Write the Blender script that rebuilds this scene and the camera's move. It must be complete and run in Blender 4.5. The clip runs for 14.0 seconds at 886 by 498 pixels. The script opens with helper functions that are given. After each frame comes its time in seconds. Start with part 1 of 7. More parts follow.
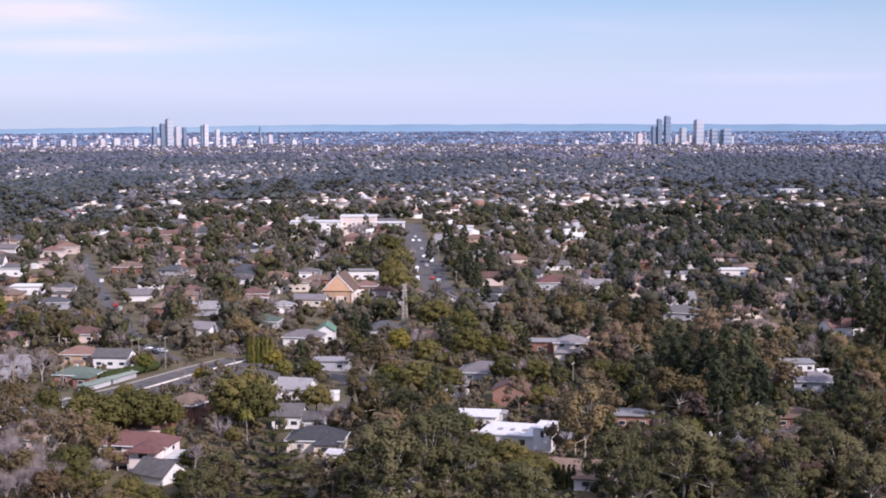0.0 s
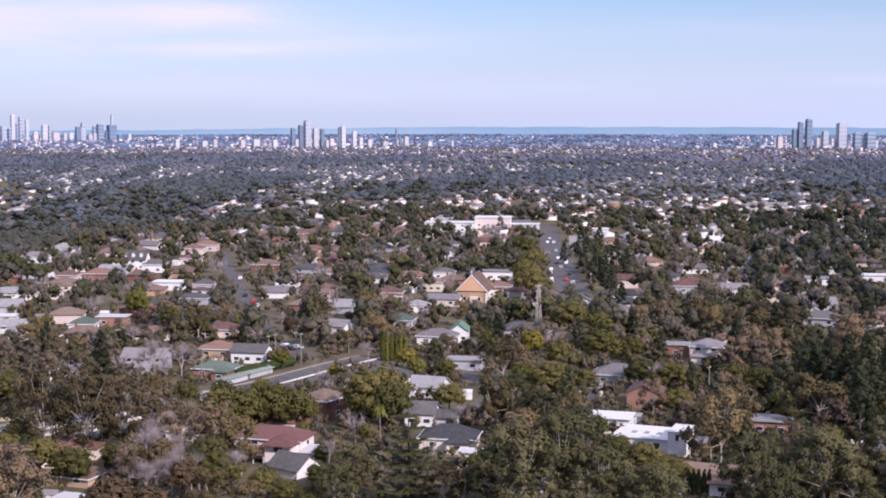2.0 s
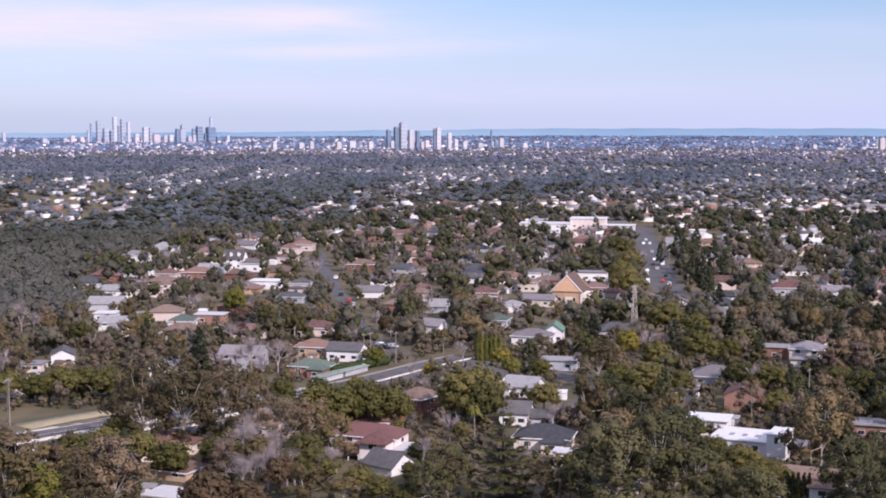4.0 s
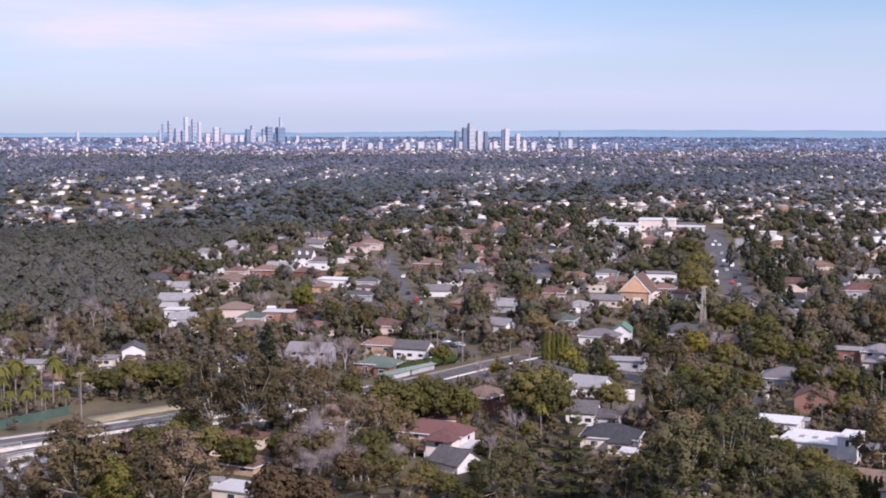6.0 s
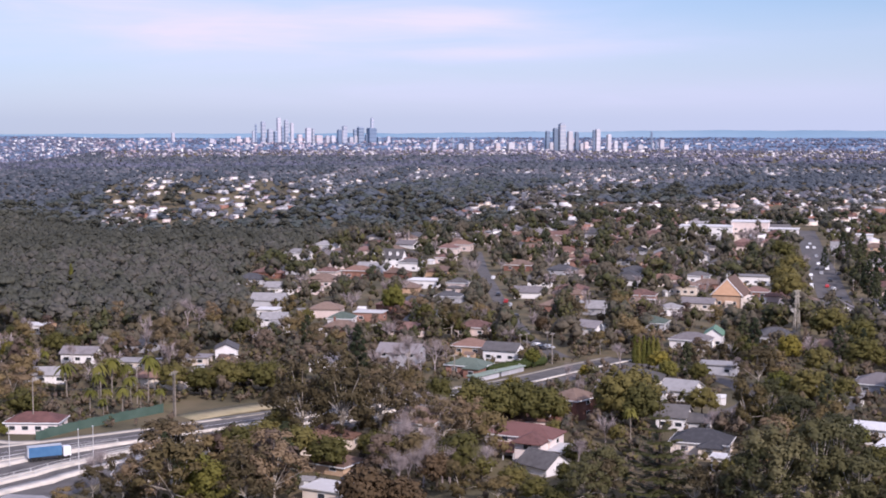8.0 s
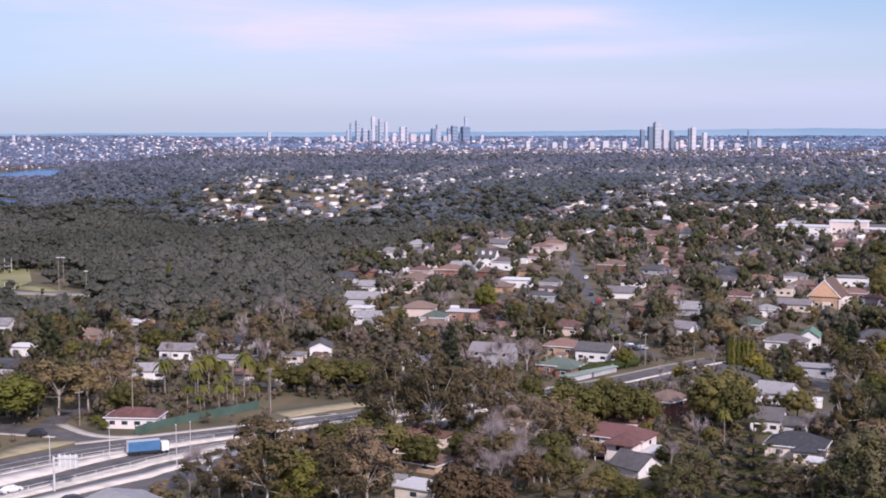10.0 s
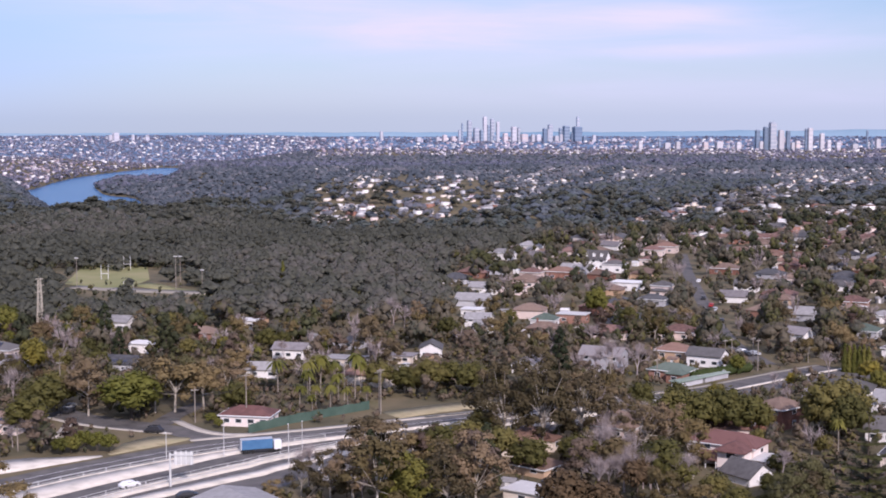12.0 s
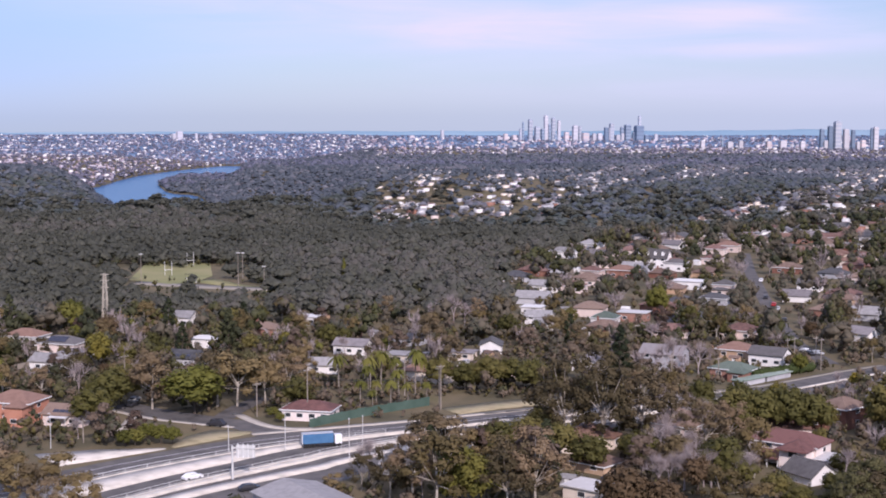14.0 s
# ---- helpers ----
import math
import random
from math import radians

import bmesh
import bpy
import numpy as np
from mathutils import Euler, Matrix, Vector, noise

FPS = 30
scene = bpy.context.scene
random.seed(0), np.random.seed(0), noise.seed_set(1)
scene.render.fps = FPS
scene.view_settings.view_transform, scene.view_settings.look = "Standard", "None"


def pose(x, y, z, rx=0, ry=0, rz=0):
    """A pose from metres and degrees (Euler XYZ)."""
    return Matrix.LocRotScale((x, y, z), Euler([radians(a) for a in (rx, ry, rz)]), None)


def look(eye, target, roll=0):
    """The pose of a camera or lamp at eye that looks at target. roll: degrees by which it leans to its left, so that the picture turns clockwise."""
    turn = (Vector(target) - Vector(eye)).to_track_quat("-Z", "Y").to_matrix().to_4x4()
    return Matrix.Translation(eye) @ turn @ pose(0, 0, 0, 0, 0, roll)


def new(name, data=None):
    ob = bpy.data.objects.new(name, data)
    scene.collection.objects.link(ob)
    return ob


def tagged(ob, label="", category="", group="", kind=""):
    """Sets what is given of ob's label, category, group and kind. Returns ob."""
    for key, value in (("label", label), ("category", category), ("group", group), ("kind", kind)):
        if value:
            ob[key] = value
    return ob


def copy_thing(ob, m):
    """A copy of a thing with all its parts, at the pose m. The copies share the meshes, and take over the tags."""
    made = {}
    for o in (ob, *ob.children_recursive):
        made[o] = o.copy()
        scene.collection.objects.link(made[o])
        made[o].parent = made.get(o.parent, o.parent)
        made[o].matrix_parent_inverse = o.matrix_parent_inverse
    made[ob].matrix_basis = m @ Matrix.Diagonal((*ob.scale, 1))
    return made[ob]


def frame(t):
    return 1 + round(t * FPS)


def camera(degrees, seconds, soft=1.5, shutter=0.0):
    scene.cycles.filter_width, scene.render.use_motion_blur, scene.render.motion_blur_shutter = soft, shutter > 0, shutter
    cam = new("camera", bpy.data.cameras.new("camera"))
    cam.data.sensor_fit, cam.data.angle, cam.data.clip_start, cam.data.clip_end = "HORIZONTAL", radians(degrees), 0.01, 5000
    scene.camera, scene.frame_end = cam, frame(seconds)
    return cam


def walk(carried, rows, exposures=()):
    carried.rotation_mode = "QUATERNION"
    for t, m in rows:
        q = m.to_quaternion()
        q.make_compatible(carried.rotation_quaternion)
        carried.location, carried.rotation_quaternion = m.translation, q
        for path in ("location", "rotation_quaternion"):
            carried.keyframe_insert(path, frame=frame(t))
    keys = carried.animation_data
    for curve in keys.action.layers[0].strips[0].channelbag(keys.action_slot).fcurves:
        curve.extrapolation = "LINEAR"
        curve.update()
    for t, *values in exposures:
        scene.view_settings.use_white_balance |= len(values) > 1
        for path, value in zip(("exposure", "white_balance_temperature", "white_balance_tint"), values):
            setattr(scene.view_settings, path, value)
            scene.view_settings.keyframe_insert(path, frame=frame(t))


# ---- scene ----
# ---- camera ----
EYE = 79.0
cam = camera(35.15, 14.0, soft=1.85)
ROWS = [
    (0.0, 0.0, 0.0, 0.000, 0.0, -5.580, 0.158),
    (0.5, -0.036, 0.264, -0.238, 1.432, -5.553, 0.087),
    (1.0, -0.096, 0.504, -0.499, 2.907, -5.496, 0.049),
    (1.5, -0.156, 0.744, -0.757, 4.361, -5.462, 0.005),
    (2.0, -0.228, 0.948, -0.932, 5.521, -5.465, 0.003),
    (2.5, -0.288, 1.14, -1.025, 6.754, -5.477, 0.011),
    (3.0, -0.36, 1.308, -1.240, 7.951, -5.472, 0.011),
    (5.3, -0.528, 1.632, -2.525, 10.846, -5.317, 0.017),
    (5.5, -0.528, 1.632, -2.599, 11.193, -5.346, -0.05),
    (6.0, -0.516, 1.584, -2.565, 12.185, -5.333, -0.032),
    (6.5, -0.492, 1.512, -2.559, 12.882, -5.309, 0.024),
    (7.0, -0.456, 1.404, -2.459, 13.663, -5.305, -0.013),
    (7.5, -0.396, 1.272, -2.294, 14.596, -5.295, 0.007),
    (8.0, -0.312, 1.104, -2.035, 15.888, -5.317, 0.031),
    (8.5, -0.228, 0.9, -1.778, 17.09, -5.322, 0.05),
    (8.7, -0.192, 0.816, -1.710, 17.635, -5.329, 0.105),
    (10.8, 0.312, -0.252, -1.392, 21.299, -5.382, 0.133),
    (11.0, 0.36, -0.36, -1.284, 21.908, -5.378, 0.145),
    (11.5, 0.492, -0.636, -0.821, 23.209, -5.355, 0.109),
    (12.0, 0.612, -0.912, -0.529, 24.265, -5.378, 0.111),
    (12.5, 0.732, -1.164, -0.528, 24.708, -5.376, 0.066),
    (13.0, 0.828, -1.404, -0.666, 24.943, -5.381, 0.062),
    (13.5, 0.9, -1.608, -0.823, 25.782, -5.397, 0.063),
    (14.0, 0.948, -1.776, -1.068, 26.749, -5.414, 0.091),
]
walk(cam, [(t, pose(x, y, EYE + z, 90 + pitch, roll, yaw)) for t, x, y, z, yaw, pitch, roll in ROWS],
     [(0.0, 0.34, 5600, 28), (6.0, 0.265, 5600, 28), (14.0, 0.18, 5600, 28)])

# ---- world, sun, exposure ----
SUN_TO = Vector((0.70, -0.71, 0.0)).normalized()
SUN_EL = radians(34)


def sky_world():
    w = bpy.data.worlds.new("sky")
    w.use_nodes = True
    scene.world = w
    nt = w.node_tree
    nt.nodes.clear()
    N, L = nt.nodes.new, nt.links.new
    out, bg = N("ShaderNodeOutputWorld"), N("ShaderNodeBackground")
    sky = N("ShaderNodeTexSky")
    sky.sky_type, sky.sun_disc = "NISHITA", False
    sky.sun_elevation, sky.sun_rotation = SUN_EL, math.atan2(SUN_TO.x, SUN_TO.y)
    sky.air_density, sky.dust_density, sky.ozone_density = 1.0, 0.6, 2.0
    bright = N("ShaderNodeVectorMath")
    bright.operation = "SCALE"
    bright.inputs["Scale"].default_value = 0.077
    clear = N("ShaderNodeVectorMath")
    clear.operation = "MULTIPLY"
    clear.inputs[1].default_value = (0.90, 1.03, 1.12)
    L(sky.outputs[0], clear.inputs[0])
    L(clear.outputs[0], bright.inputs[0])
    # thin high cloud in long streaks, and the pale veil over the horizon
    tc = N("ShaderNodeTexCoord")
    sep = N("ShaderNodeSeparateXYZ")
    L(tc.outputs["Generated"], sep.inputs[0])

    def mth(op, a, b=None, c=None, clamp=False):
        n = N("ShaderNodeMath")
        n.operation, n.use_clamp = op, clamp
        for i, v in enumerate((a, b, c)):
            if v is None:
                continue
            if isinstance(v, (int, float)):
                n.inputs[i].default_value = v
            else:
                L(v, n.inputs[i])
        return n.outputs[0]

    az = mth("ARCTAN2", mth("MULTIPLY", sep.outputs[0], -1.0), sep.outputs[1])
    el = sep.outputs[2]
    comb = N("ShaderNodeCombineXYZ")
    L(mth("MULTIPLY", az, 7.0), comb.inputs[0])
    L(mth("MULTIPLY", el, 60.0), comb.inputs[1])
    n1 = N("ShaderNodeTexNoise")
    n1.inputs["Scale"].default_value, n1.inputs["Detail"].default_value, n1.inputs["Roughness"].default_value, n1.inputs["Distortion"].default_value = 1.1, 8, 0.58, 0.5
    L(comb.outputs[0], n1.inputs["Vector"])

    def bump1(v, mid, wid):
        d = mth("DIVIDE", mth("SUBTRACT", v, mid), wid)
        return mth("POWER", 2.718, mth("MULTIPLY", mth("MULTIPLY", d, d), -1.0))

    def bank(a, wa, e, we, amp):
        return mth("MULTIPLY", mth("MULTIPLY", bump1(az, radians(a), radians(wa)), bump1(el, radians(e), radians(we))), amp)

    m = bank(15.4, 3.6, 3.95, 0.6, 0.55)
    for b in ((24.0, 5.0, 3.3, 0.55, 0.45), (14.6, 3.8, 2.65, 0.32, 0.4), (23.0, 13.0, 3.7, 1.6, 0.6), (33.0, 9.0, 4.9, 0.9, 0.45), (8.0, 5.0, 3.0, 0.5, 0.2), (-8.0, 9.0, 3.4, 0.6, 0.12), (-13.0, 4.0, 1.35, 0.2, 0.25), (12.0, 14.0, 1.0, 0.6, 0.25)):
        m = mth("ADD", m, bank(*b))
    m = mth("MULTIPLY", m, mth("MULTIPLY_ADD", n1.outputs[0], 2.0, -0.05), clamp=True)
    veil = mth("MULTIPLY", bump1(el, -0.012, 0.07), mth("MULTIPLY_ADD", az, -0.42, 0.64))
    mixv = N("ShaderNodeMix")
    mixv.data_type = "RGBA"
    mixv.inputs[7].default_value = (0.63, 0.67, 0.77, 1)
    L(veil, mixv.inputs[0])
    L(bright.outputs[0], mixv.inputs[6])
    # clear blue sky past the end of the cloud
    gap = mth("MULTIPLY", mth("MULTIPLY", bump1(az, radians(46), radians(9)), bump1(el, 0.05, 0.05)), 0.6)
    mixg = N("ShaderNodeMix")
    mixg.data_type = "RGBA"
    mixg.inputs[7].default_value = (0.40, 0.54, 0.80, 1)
    L(gap, mixg.inputs[0])
    L(mixv.outputs[2], mixg.inputs[6])
    # an unseen bright cloud sheet overhead, added to lift the fill light
    over = mth("MULTIPLY", bump1(el, 0.85, 0.38), 0.55)
    mixo = N("ShaderNodeMix")
    mixo.data_type = "RGBA"
    mixo.inputs[7].default_value = (1.15, 1.12, 1.15, 1)
    L(over, mixo.inputs[0])
    L(mixg.outputs[2], mixo.inputs[6])
    mixc = N("ShaderNodeMix")
    mixc.data_type = "RGBA"
    mixc.inputs[7].default_value = (0.74, 0.685, 0.775, 1)
    L(m, mixc.inputs[0])
    L(mixo.outputs[2], mixc.inputs[6])
    L(mixc.outputs[2], bg.inputs[0])
    bg.inputs[1].default_value = 1.0
    L(bg.outputs[0], out.inputs[0])


sky_world()
sun = new("sun", bpy.data.lights.new("sun", "SUN"))
sun.data.energy, sun.data.angle, sun.data.color = 4.0, radians(0.6), (1.0, 0.865, 0.68)
sun.matrix_world = look((0, 0, 300), Vector((0, 0, 300)) - Vector((SUN_TO.x * math.cos(SUN_EL), SUN_TO.y * math.cos(SUN_EL), math.sin(SUN_EL))))


# ---- materials ----
def material(name, colours, rough=0.8, scale=0.5, bump=0.0, bump_scale=4.0, metal=0.0, spread=0.0, island=False, spec=0.3, attr="", swing=1.0):
    """Base colours mixed by two noises, with a random shift of lightness for each object, island or stored tone."""
    m = bpy.data.materials.new(name)
    m.use_nodes = True
    nt = m.node_tree
    N, L = nt.nodes.new, nt.links.new
    b = nt.nodes["Principled BSDF"]
    b.inputs["Roughness"].default_value, b.inputs["Metallic"].default_value = rough, metal
    b.inputs["Specular IOR Level"].default_value = spec
    geo = N("ShaderNodeNewGeometry")
    no = N("ShaderNodeTexNoise")
    no.inputs["Scale"].default_value, no.inputs["Detail"].default_value = scale, 5
    L(geo.outputs["Position"], no.inputs["Vector"])
    fac = no.outputs[0]
    if swing != 1.0:
        sw = N("ShaderNodeMath")
        sw.operation = "MULTIPLY_ADD"
        sw.inputs[1].default_value, sw.inputs[2].default_value = swing, 0.5 - swing / 2
        L(fac, sw.inputs[0])
        fac = sw.outputs[0]
    if spread or attr:
        if attr:
            a = N("ShaderNodeAttribute")
            a.attribute_name = attr
            rnd = a.outputs["Fac"]
        elif island:
            rnd = geo.outputs["Random Per Island"]
        else:
            rnd = N("ShaderNodeObjectInfo").outputs["Random"]
        mm = N("ShaderNodeMath")
        mm.operation = "MULTIPLY_ADD"
        mm.inputs[1].default_value, mm.inputs[2].default_value = spread, -spread / 2
        L(rnd, mm.inputs[0])
        ad = N("ShaderNodeMath")
        ad.operation, ad.use_clamp = "ADD", True
        L(fac, ad.inputs[0])
        L(mm.outputs[0], ad.inputs[1])
        fac = ad.outputs[0]
    ramp = N("ShaderNodeValToRGB")
    cr = ramp.color_ramp
    n = len(colours)
    while len(cr.elements) < n:
        cr.elements.new(0.5)
    for i, c in enumerate(colours):
        cr.elements[i].position = 0.28 + 0.44 * i / max(1, n - 1)
        cr.elements[i].color = (*c, 1)
    L(fac, ramp.inputs[0])
    L(ramp.outputs[0], b.inputs["Base Color"])
    if bump:
        nb = N("ShaderNodeTexNoise")
        nb.inputs["Scale"].default_value, nb.inputs["Detail"].default_value = bump_scale, 3
        L(geo.outputs["Position"], nb.inputs["Vector"])
        bp = N("ShaderNodeBump")
        bp.inputs["Strength"].default_value, bp.inputs["Distance"].default_value = bump, 0.1
        L(nb.outputs[0], bp.inputs["Height"])
        L(bp.outputs[0], b.inputs["Normal"])
    return m


def foliage(name, colours, spread=0.5, attr=""):
    m = material(name, colours, rough=0.7, scale=0.35, spread=spread, spec=0.15, attr=attr, swing=0.5)
    nt = m.node_tree
    b = nt.nodes["Principled BSDF"]
    out = [n for n in nt.nodes if n.type == "OUTPUT_MATERIAL"][0]
    tr = nt.nodes.new("ShaderNodeBsdfTranslucent")
    mix = nt.nodes.new("ShaderNodeMixShader")
    mix.inputs[0].default_value = 0.22
    nt.links.new(b.inputs["Base Color"].links[0].from_socket, tr.inputs[0])
    nt.links.new(b.outputs[0], mix.inputs[1])
    nt.links.new(tr.outputs[0], mix.inputs[2])
    nt.links.new(mix.outputs[0], out.inputs[0])
    return m


M = {}
M["gum"] = foliage("gum_leaves", [(0.102, 0.081, 0.036), (0.148, 0.112, 0.048), (0.190, 0.144, 0.065), (0.224, 0.167, 0.081)], 0.6)
M["broad"] = foliage("broad_leaves", [(0.068, 0.066, 0.021), (0.107, 0.100, 0.029), (0.158, 0.135, 0.043)])
M["bright"] = foliage("bright_leaves", [(0.085, 0.087, 0.019), (0.127, 0.128, 0.026), (0.165, 0.153, 0.036)])
M["yellow"] = foliage("wattle_blossom", [(0.104, 0.101, 0.029), (0.190, 0.161, 0.032), (0.289, 0.230, 0.040)])
M["plum"] = foliage("plum_brown_leaves", [(0.088, 0.060, 0.048), (0.132, 0.098, 0.076), (0.179, 0.135, 0.100)])
M["russet"] = foliage("russet_leaves", [(0.091, 0.063, 0.034), (0.136, 0.093, 0.052), (0.154, 0.124, 0.058)])
M["conifer"] = foliage("conifer_needles", [(0.047, 0.052, 0.020), (0.082, 0.083, 0.029), (0.124, 0.114, 0.041)])
M["darkpine"] = foliage("dark_pine_needles", [(0.025, 0.033, 0.017), (0.043, 0.052, 0.025), (0.068, 0.073, 0.035)])
M["wood_mid"] = foliage("mixed_woods", [(0.050, 0.056, 0.031), (0.085, 0.087, 0.044), (0.071, 0.075, 0.026), (0.103, 0.085, 0.057), (0.106, 0.105, 0.031), (0.118, 0.099, 0.085), (0.066, 0.072, 0.049), (0.128, 0.110, 0.079)], 0.95, "tone")
M["wood_near"] = foliage("garden_trees", [(0.061, 0.063, 0.035), (0.105, 0.098, 0.050), (0.087, 0.084, 0.028), (0.126, 0.095, 0.064), (0.131, 0.117, 0.035), (0.143, 0.110, 0.095), (0.080, 0.081, 0.054), (0.157, 0.122, 0.087)], 0.95, "tone")
# wood_mid darkened and blued, in place of a cloud's shade on the suburb
M["wood_shaded"] = foliage("shaded_mixed_woods", [(0.031, 0.039, 0.026), (0.053, 0.060, 0.037), (0.043, 0.052, 0.022), (0.062, 0.059, 0.047), (0.066, 0.072, 0.026), (0.072, 0.068, 0.072), (0.040, 0.050, 0.041), (0.078, 0.076, 0.066)], 0.95, "tone")
# Greyed and cooled a little, so the leaf colour carries some distance haze
M["wood_bush"] = foliage("eucalypt_bush", [(0.071, 0.073, 0.056), (0.095, 0.097, 0.075), (0.118, 0.112, 0.095), (0.139, 0.129, 0.114)], 0.8, "tone")
M["oldgum"] = foliage("old_gum_leaves", [(0.056, 0.058, 0.026), (0.083, 0.080, 0.036), (0.111, 0.104, 0.045), (0.137, 0.124, 0.060)])
M["greygum"] = foliage("grey_gum_leaves", [(0.083, 0.067, 0.035), (0.126, 0.098, 0.055), (0.182, 0.137, 0.077), (0.229, 0.166, 0.099)], 0.8)
# Bluer and paler from ring to ring: distance haze put into the leaf colours
M["wood_valley_haze"] = foliage("valley_bush_haze", [(0.079, 0.094, 0.086), (0.102, 0.116, 0.108), (0.126, 0.133, 0.126), (0.148, 0.149, 0.144)], 0.8, "tone")
M["wood_far_haze"] = foliage("distant_woods", [(0.085, 0.100, 0.120), (0.124, 0.140, 0.160), (0.162, 0.170, 0.189), (0.194, 0.190, 0.216)], 0.8, "tone")
M["wood_distant_haze"] = foliage("haze_blue_woods", [(0.138, 0.146, 0.200), (0.186, 0.187, 0.246), (0.231, 0.217, 0.282)], 0.6, "tone")
M["bark"] = material("pale_bark", [(0.16, 0.13, 0.10), (0.34, 0.30, 0.25), (0.48, 0.44, 0.38)], 0.85, 0.6)
M["dark_bark"] = material("dark_bark", [(0.05, 0.04, 0.03), (0.11, 0.085, 0.065)], 0.9, 0.8)
M["twig"] = material("bare_twigs", [(0.195, 0.160, 0.155), (0.308, 0.261, 0.253), (0.411, 0.356, 0.344)], 0.9, 0.5)
M["ground"] = material("grass_and_litter", [(0.067, 0.061, 0.037), (0.096, 0.084, 0.048), (0.142, 0.113, 0.065), (0.116, 0.103, 0.050)], 0.95, 0.06, 0.5, 1.5)
M["asphalt"] = material("asphalt", [(0.069, 0.064, 0.062), (0.106, 0.099, 0.095), (0.138, 0.126, 0.118)], 0.85, 0.25, 0.1, 6)
M["concrete"] = material("pale_concrete", [(0.425, 0.393, 0.346), (0.566, 0.520, 0.454), (0.649, 0.602, 0.529)], 0.8, 0.3)
M["footpath"] = material("footpath", [(0.360, 0.323, 0.276), (0.470, 0.431, 0.368)], 0.85, 0.4)
M["sand"] = material("bare_sand", [(0.22, 0.20, 0.165), (0.29, 0.265, 0.225)], 0.95, 0.2)
M["paint"] = material("road_paint", [(0.62, 0.62, 0.62), (0.78, 0.78, 0.78)], 0.6, 1.0)
M["drygrass"] = material("dry_grass", [(0.209, 0.180, 0.106), (0.304, 0.260, 0.163), (0.237, 0.220, 0.125)], 0.95, 0.25, 0.4, 2)
M["oval"] = material("mown_grass", [(0.17, 0.18, 0.075), (0.22, 0.215, 0.095), (0.28, 0.25, 0.13)], 0.95, 0.05)
M["water"] = material("river_water", [(0.016, 0.070, 0.178), (0.024, 0.094, 0.222)], 0.25, 0.004, 0.3, 0.05, spec=0.5)
# Mauve haze put into the colour of far walls and roofs
M["hazepale"] = material("far_pale_haze", [(0.302, 0.280, 0.335), (0.432, 0.390, 0.454), (0.540, 0.490, 0.540)], 0.85, 0.01)
M["hazepink"] = material("far_pink_haze", [(0.323, 0.245, 0.265), (0.427, 0.343, 0.368)], 0.85, 0.01)
# Blue haze put into the plain's own colour
M["plain"] = material("haze_blue_plain", [(0.092, 0.138, 0.219), (0.138, 0.198, 0.294), (0.190, 0.258, 0.362)], 1.0, 0.012, spec=0.0, swing=1.6)
# Pale blue base colour stands for the haze over the hills
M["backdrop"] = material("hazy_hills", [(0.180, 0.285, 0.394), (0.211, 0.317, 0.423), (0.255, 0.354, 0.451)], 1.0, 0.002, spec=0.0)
WALLS = {
    "white": [(0.68, 0.66, 0.64), (0.80, 0.78, 0.76)],
    "cream": [(0.66, 0.57, 0.48), (0.77, 0.68, 0.58)],
    "pink": [(0.60, 0.49, 0.44), (0.72, 0.61, 0.56)],
    "palepink": [(0.72, 0.63, 0.59), (0.80, 0.71, 0.67)],
    "brick": [(0.19, 0.09, 0.065), (0.28, 0.145, 0.105), (0.33, 0.19, 0.145)],
    "tan": [(0.42, 0.28, 0.18), (0.52, 0.37, 0.25)],
    "redbrick": [(0.38, 0.165, 0.105), (0.47, 0.225, 0.15)],
    "greywall": [(0.36, 0.36, 0.38), (0.48, 0.48, 0.50)],
    "orange": [(0.62, 0.38, 0.23), (0.72, 0.47, 0.30)],
}
for k, c in WALLS.items():
    M[k] = material("wall_" + k, c, 0.85, 0.5, 0.15, 5, spread=0.5)
ROOFS = {
    "terracotta": [(0.10, 0.055, 0.045), (0.15, 0.085, 0.070), (0.20, 0.12, 0.10)],
    "orangetile": [(0.16, 0.092, 0.068), (0.23, 0.14, 0.105)],
    "brown": [(0.13, 0.085, 0.065), (0.21, 0.15, 0.115)],
    "slate": [(0.080, 0.075, 0.074), (0.130, 0.123, 0.122)],
    "metal": [(0.20, 0.193, 0.190), (0.30, 0.29, 0.288)],
    "lilac": [(0.150, 0.136, 0.138), (0.235, 0.215, 0.218)],
    "whiteroof": [(0.50, 0.49, 0.48), (0.66, 0.65, 0.64)],
    "green": [(0.075, 0.10, 0.08), (0.12, 0.15, 0.12)],
    "greenmetal": [(0.11, 0.20, 0.14), (0.17, 0.28, 0.20)],
    "charcoal": [(0.045, 0.045, 0.05), (0.085, 0.085, 0.09)],
    "red": [(0.085, 0.042, 0.036), (0.12, 0.058, 0.050), (0.155, 0.076, 0.066)],
    "palegreen": [(0.20, 0.25, 0.20), (0.29, 0.34, 0.29)],
}
for k, c in ROOFS.items():
    M[k] = material("roof_" + k, c, 0.7, 0.7, 0.3, 3, spread=0.5)
M["glass"] = material("window_glass", [(0.02, 0.025, 0.03), (0.05, 0.055, 0.065)], 0.12, 0.5, spec=0.6)
M["frame"] = material("window_frame", [(0.66, 0.66, 0.65), (0.76, 0.76, 0.75)], 0.6, 1)
M["steel"] = material("galvanised_steel", [(0.46, 0.46, 0.45), (0.60, 0.60, 0.58)], 0.6, 1)
M["palesteel"] = material("weathered_pale_steel", [(0.40, 0.36, 0.29), (0.52, 0.47, 0.39)], 0.6, 1)
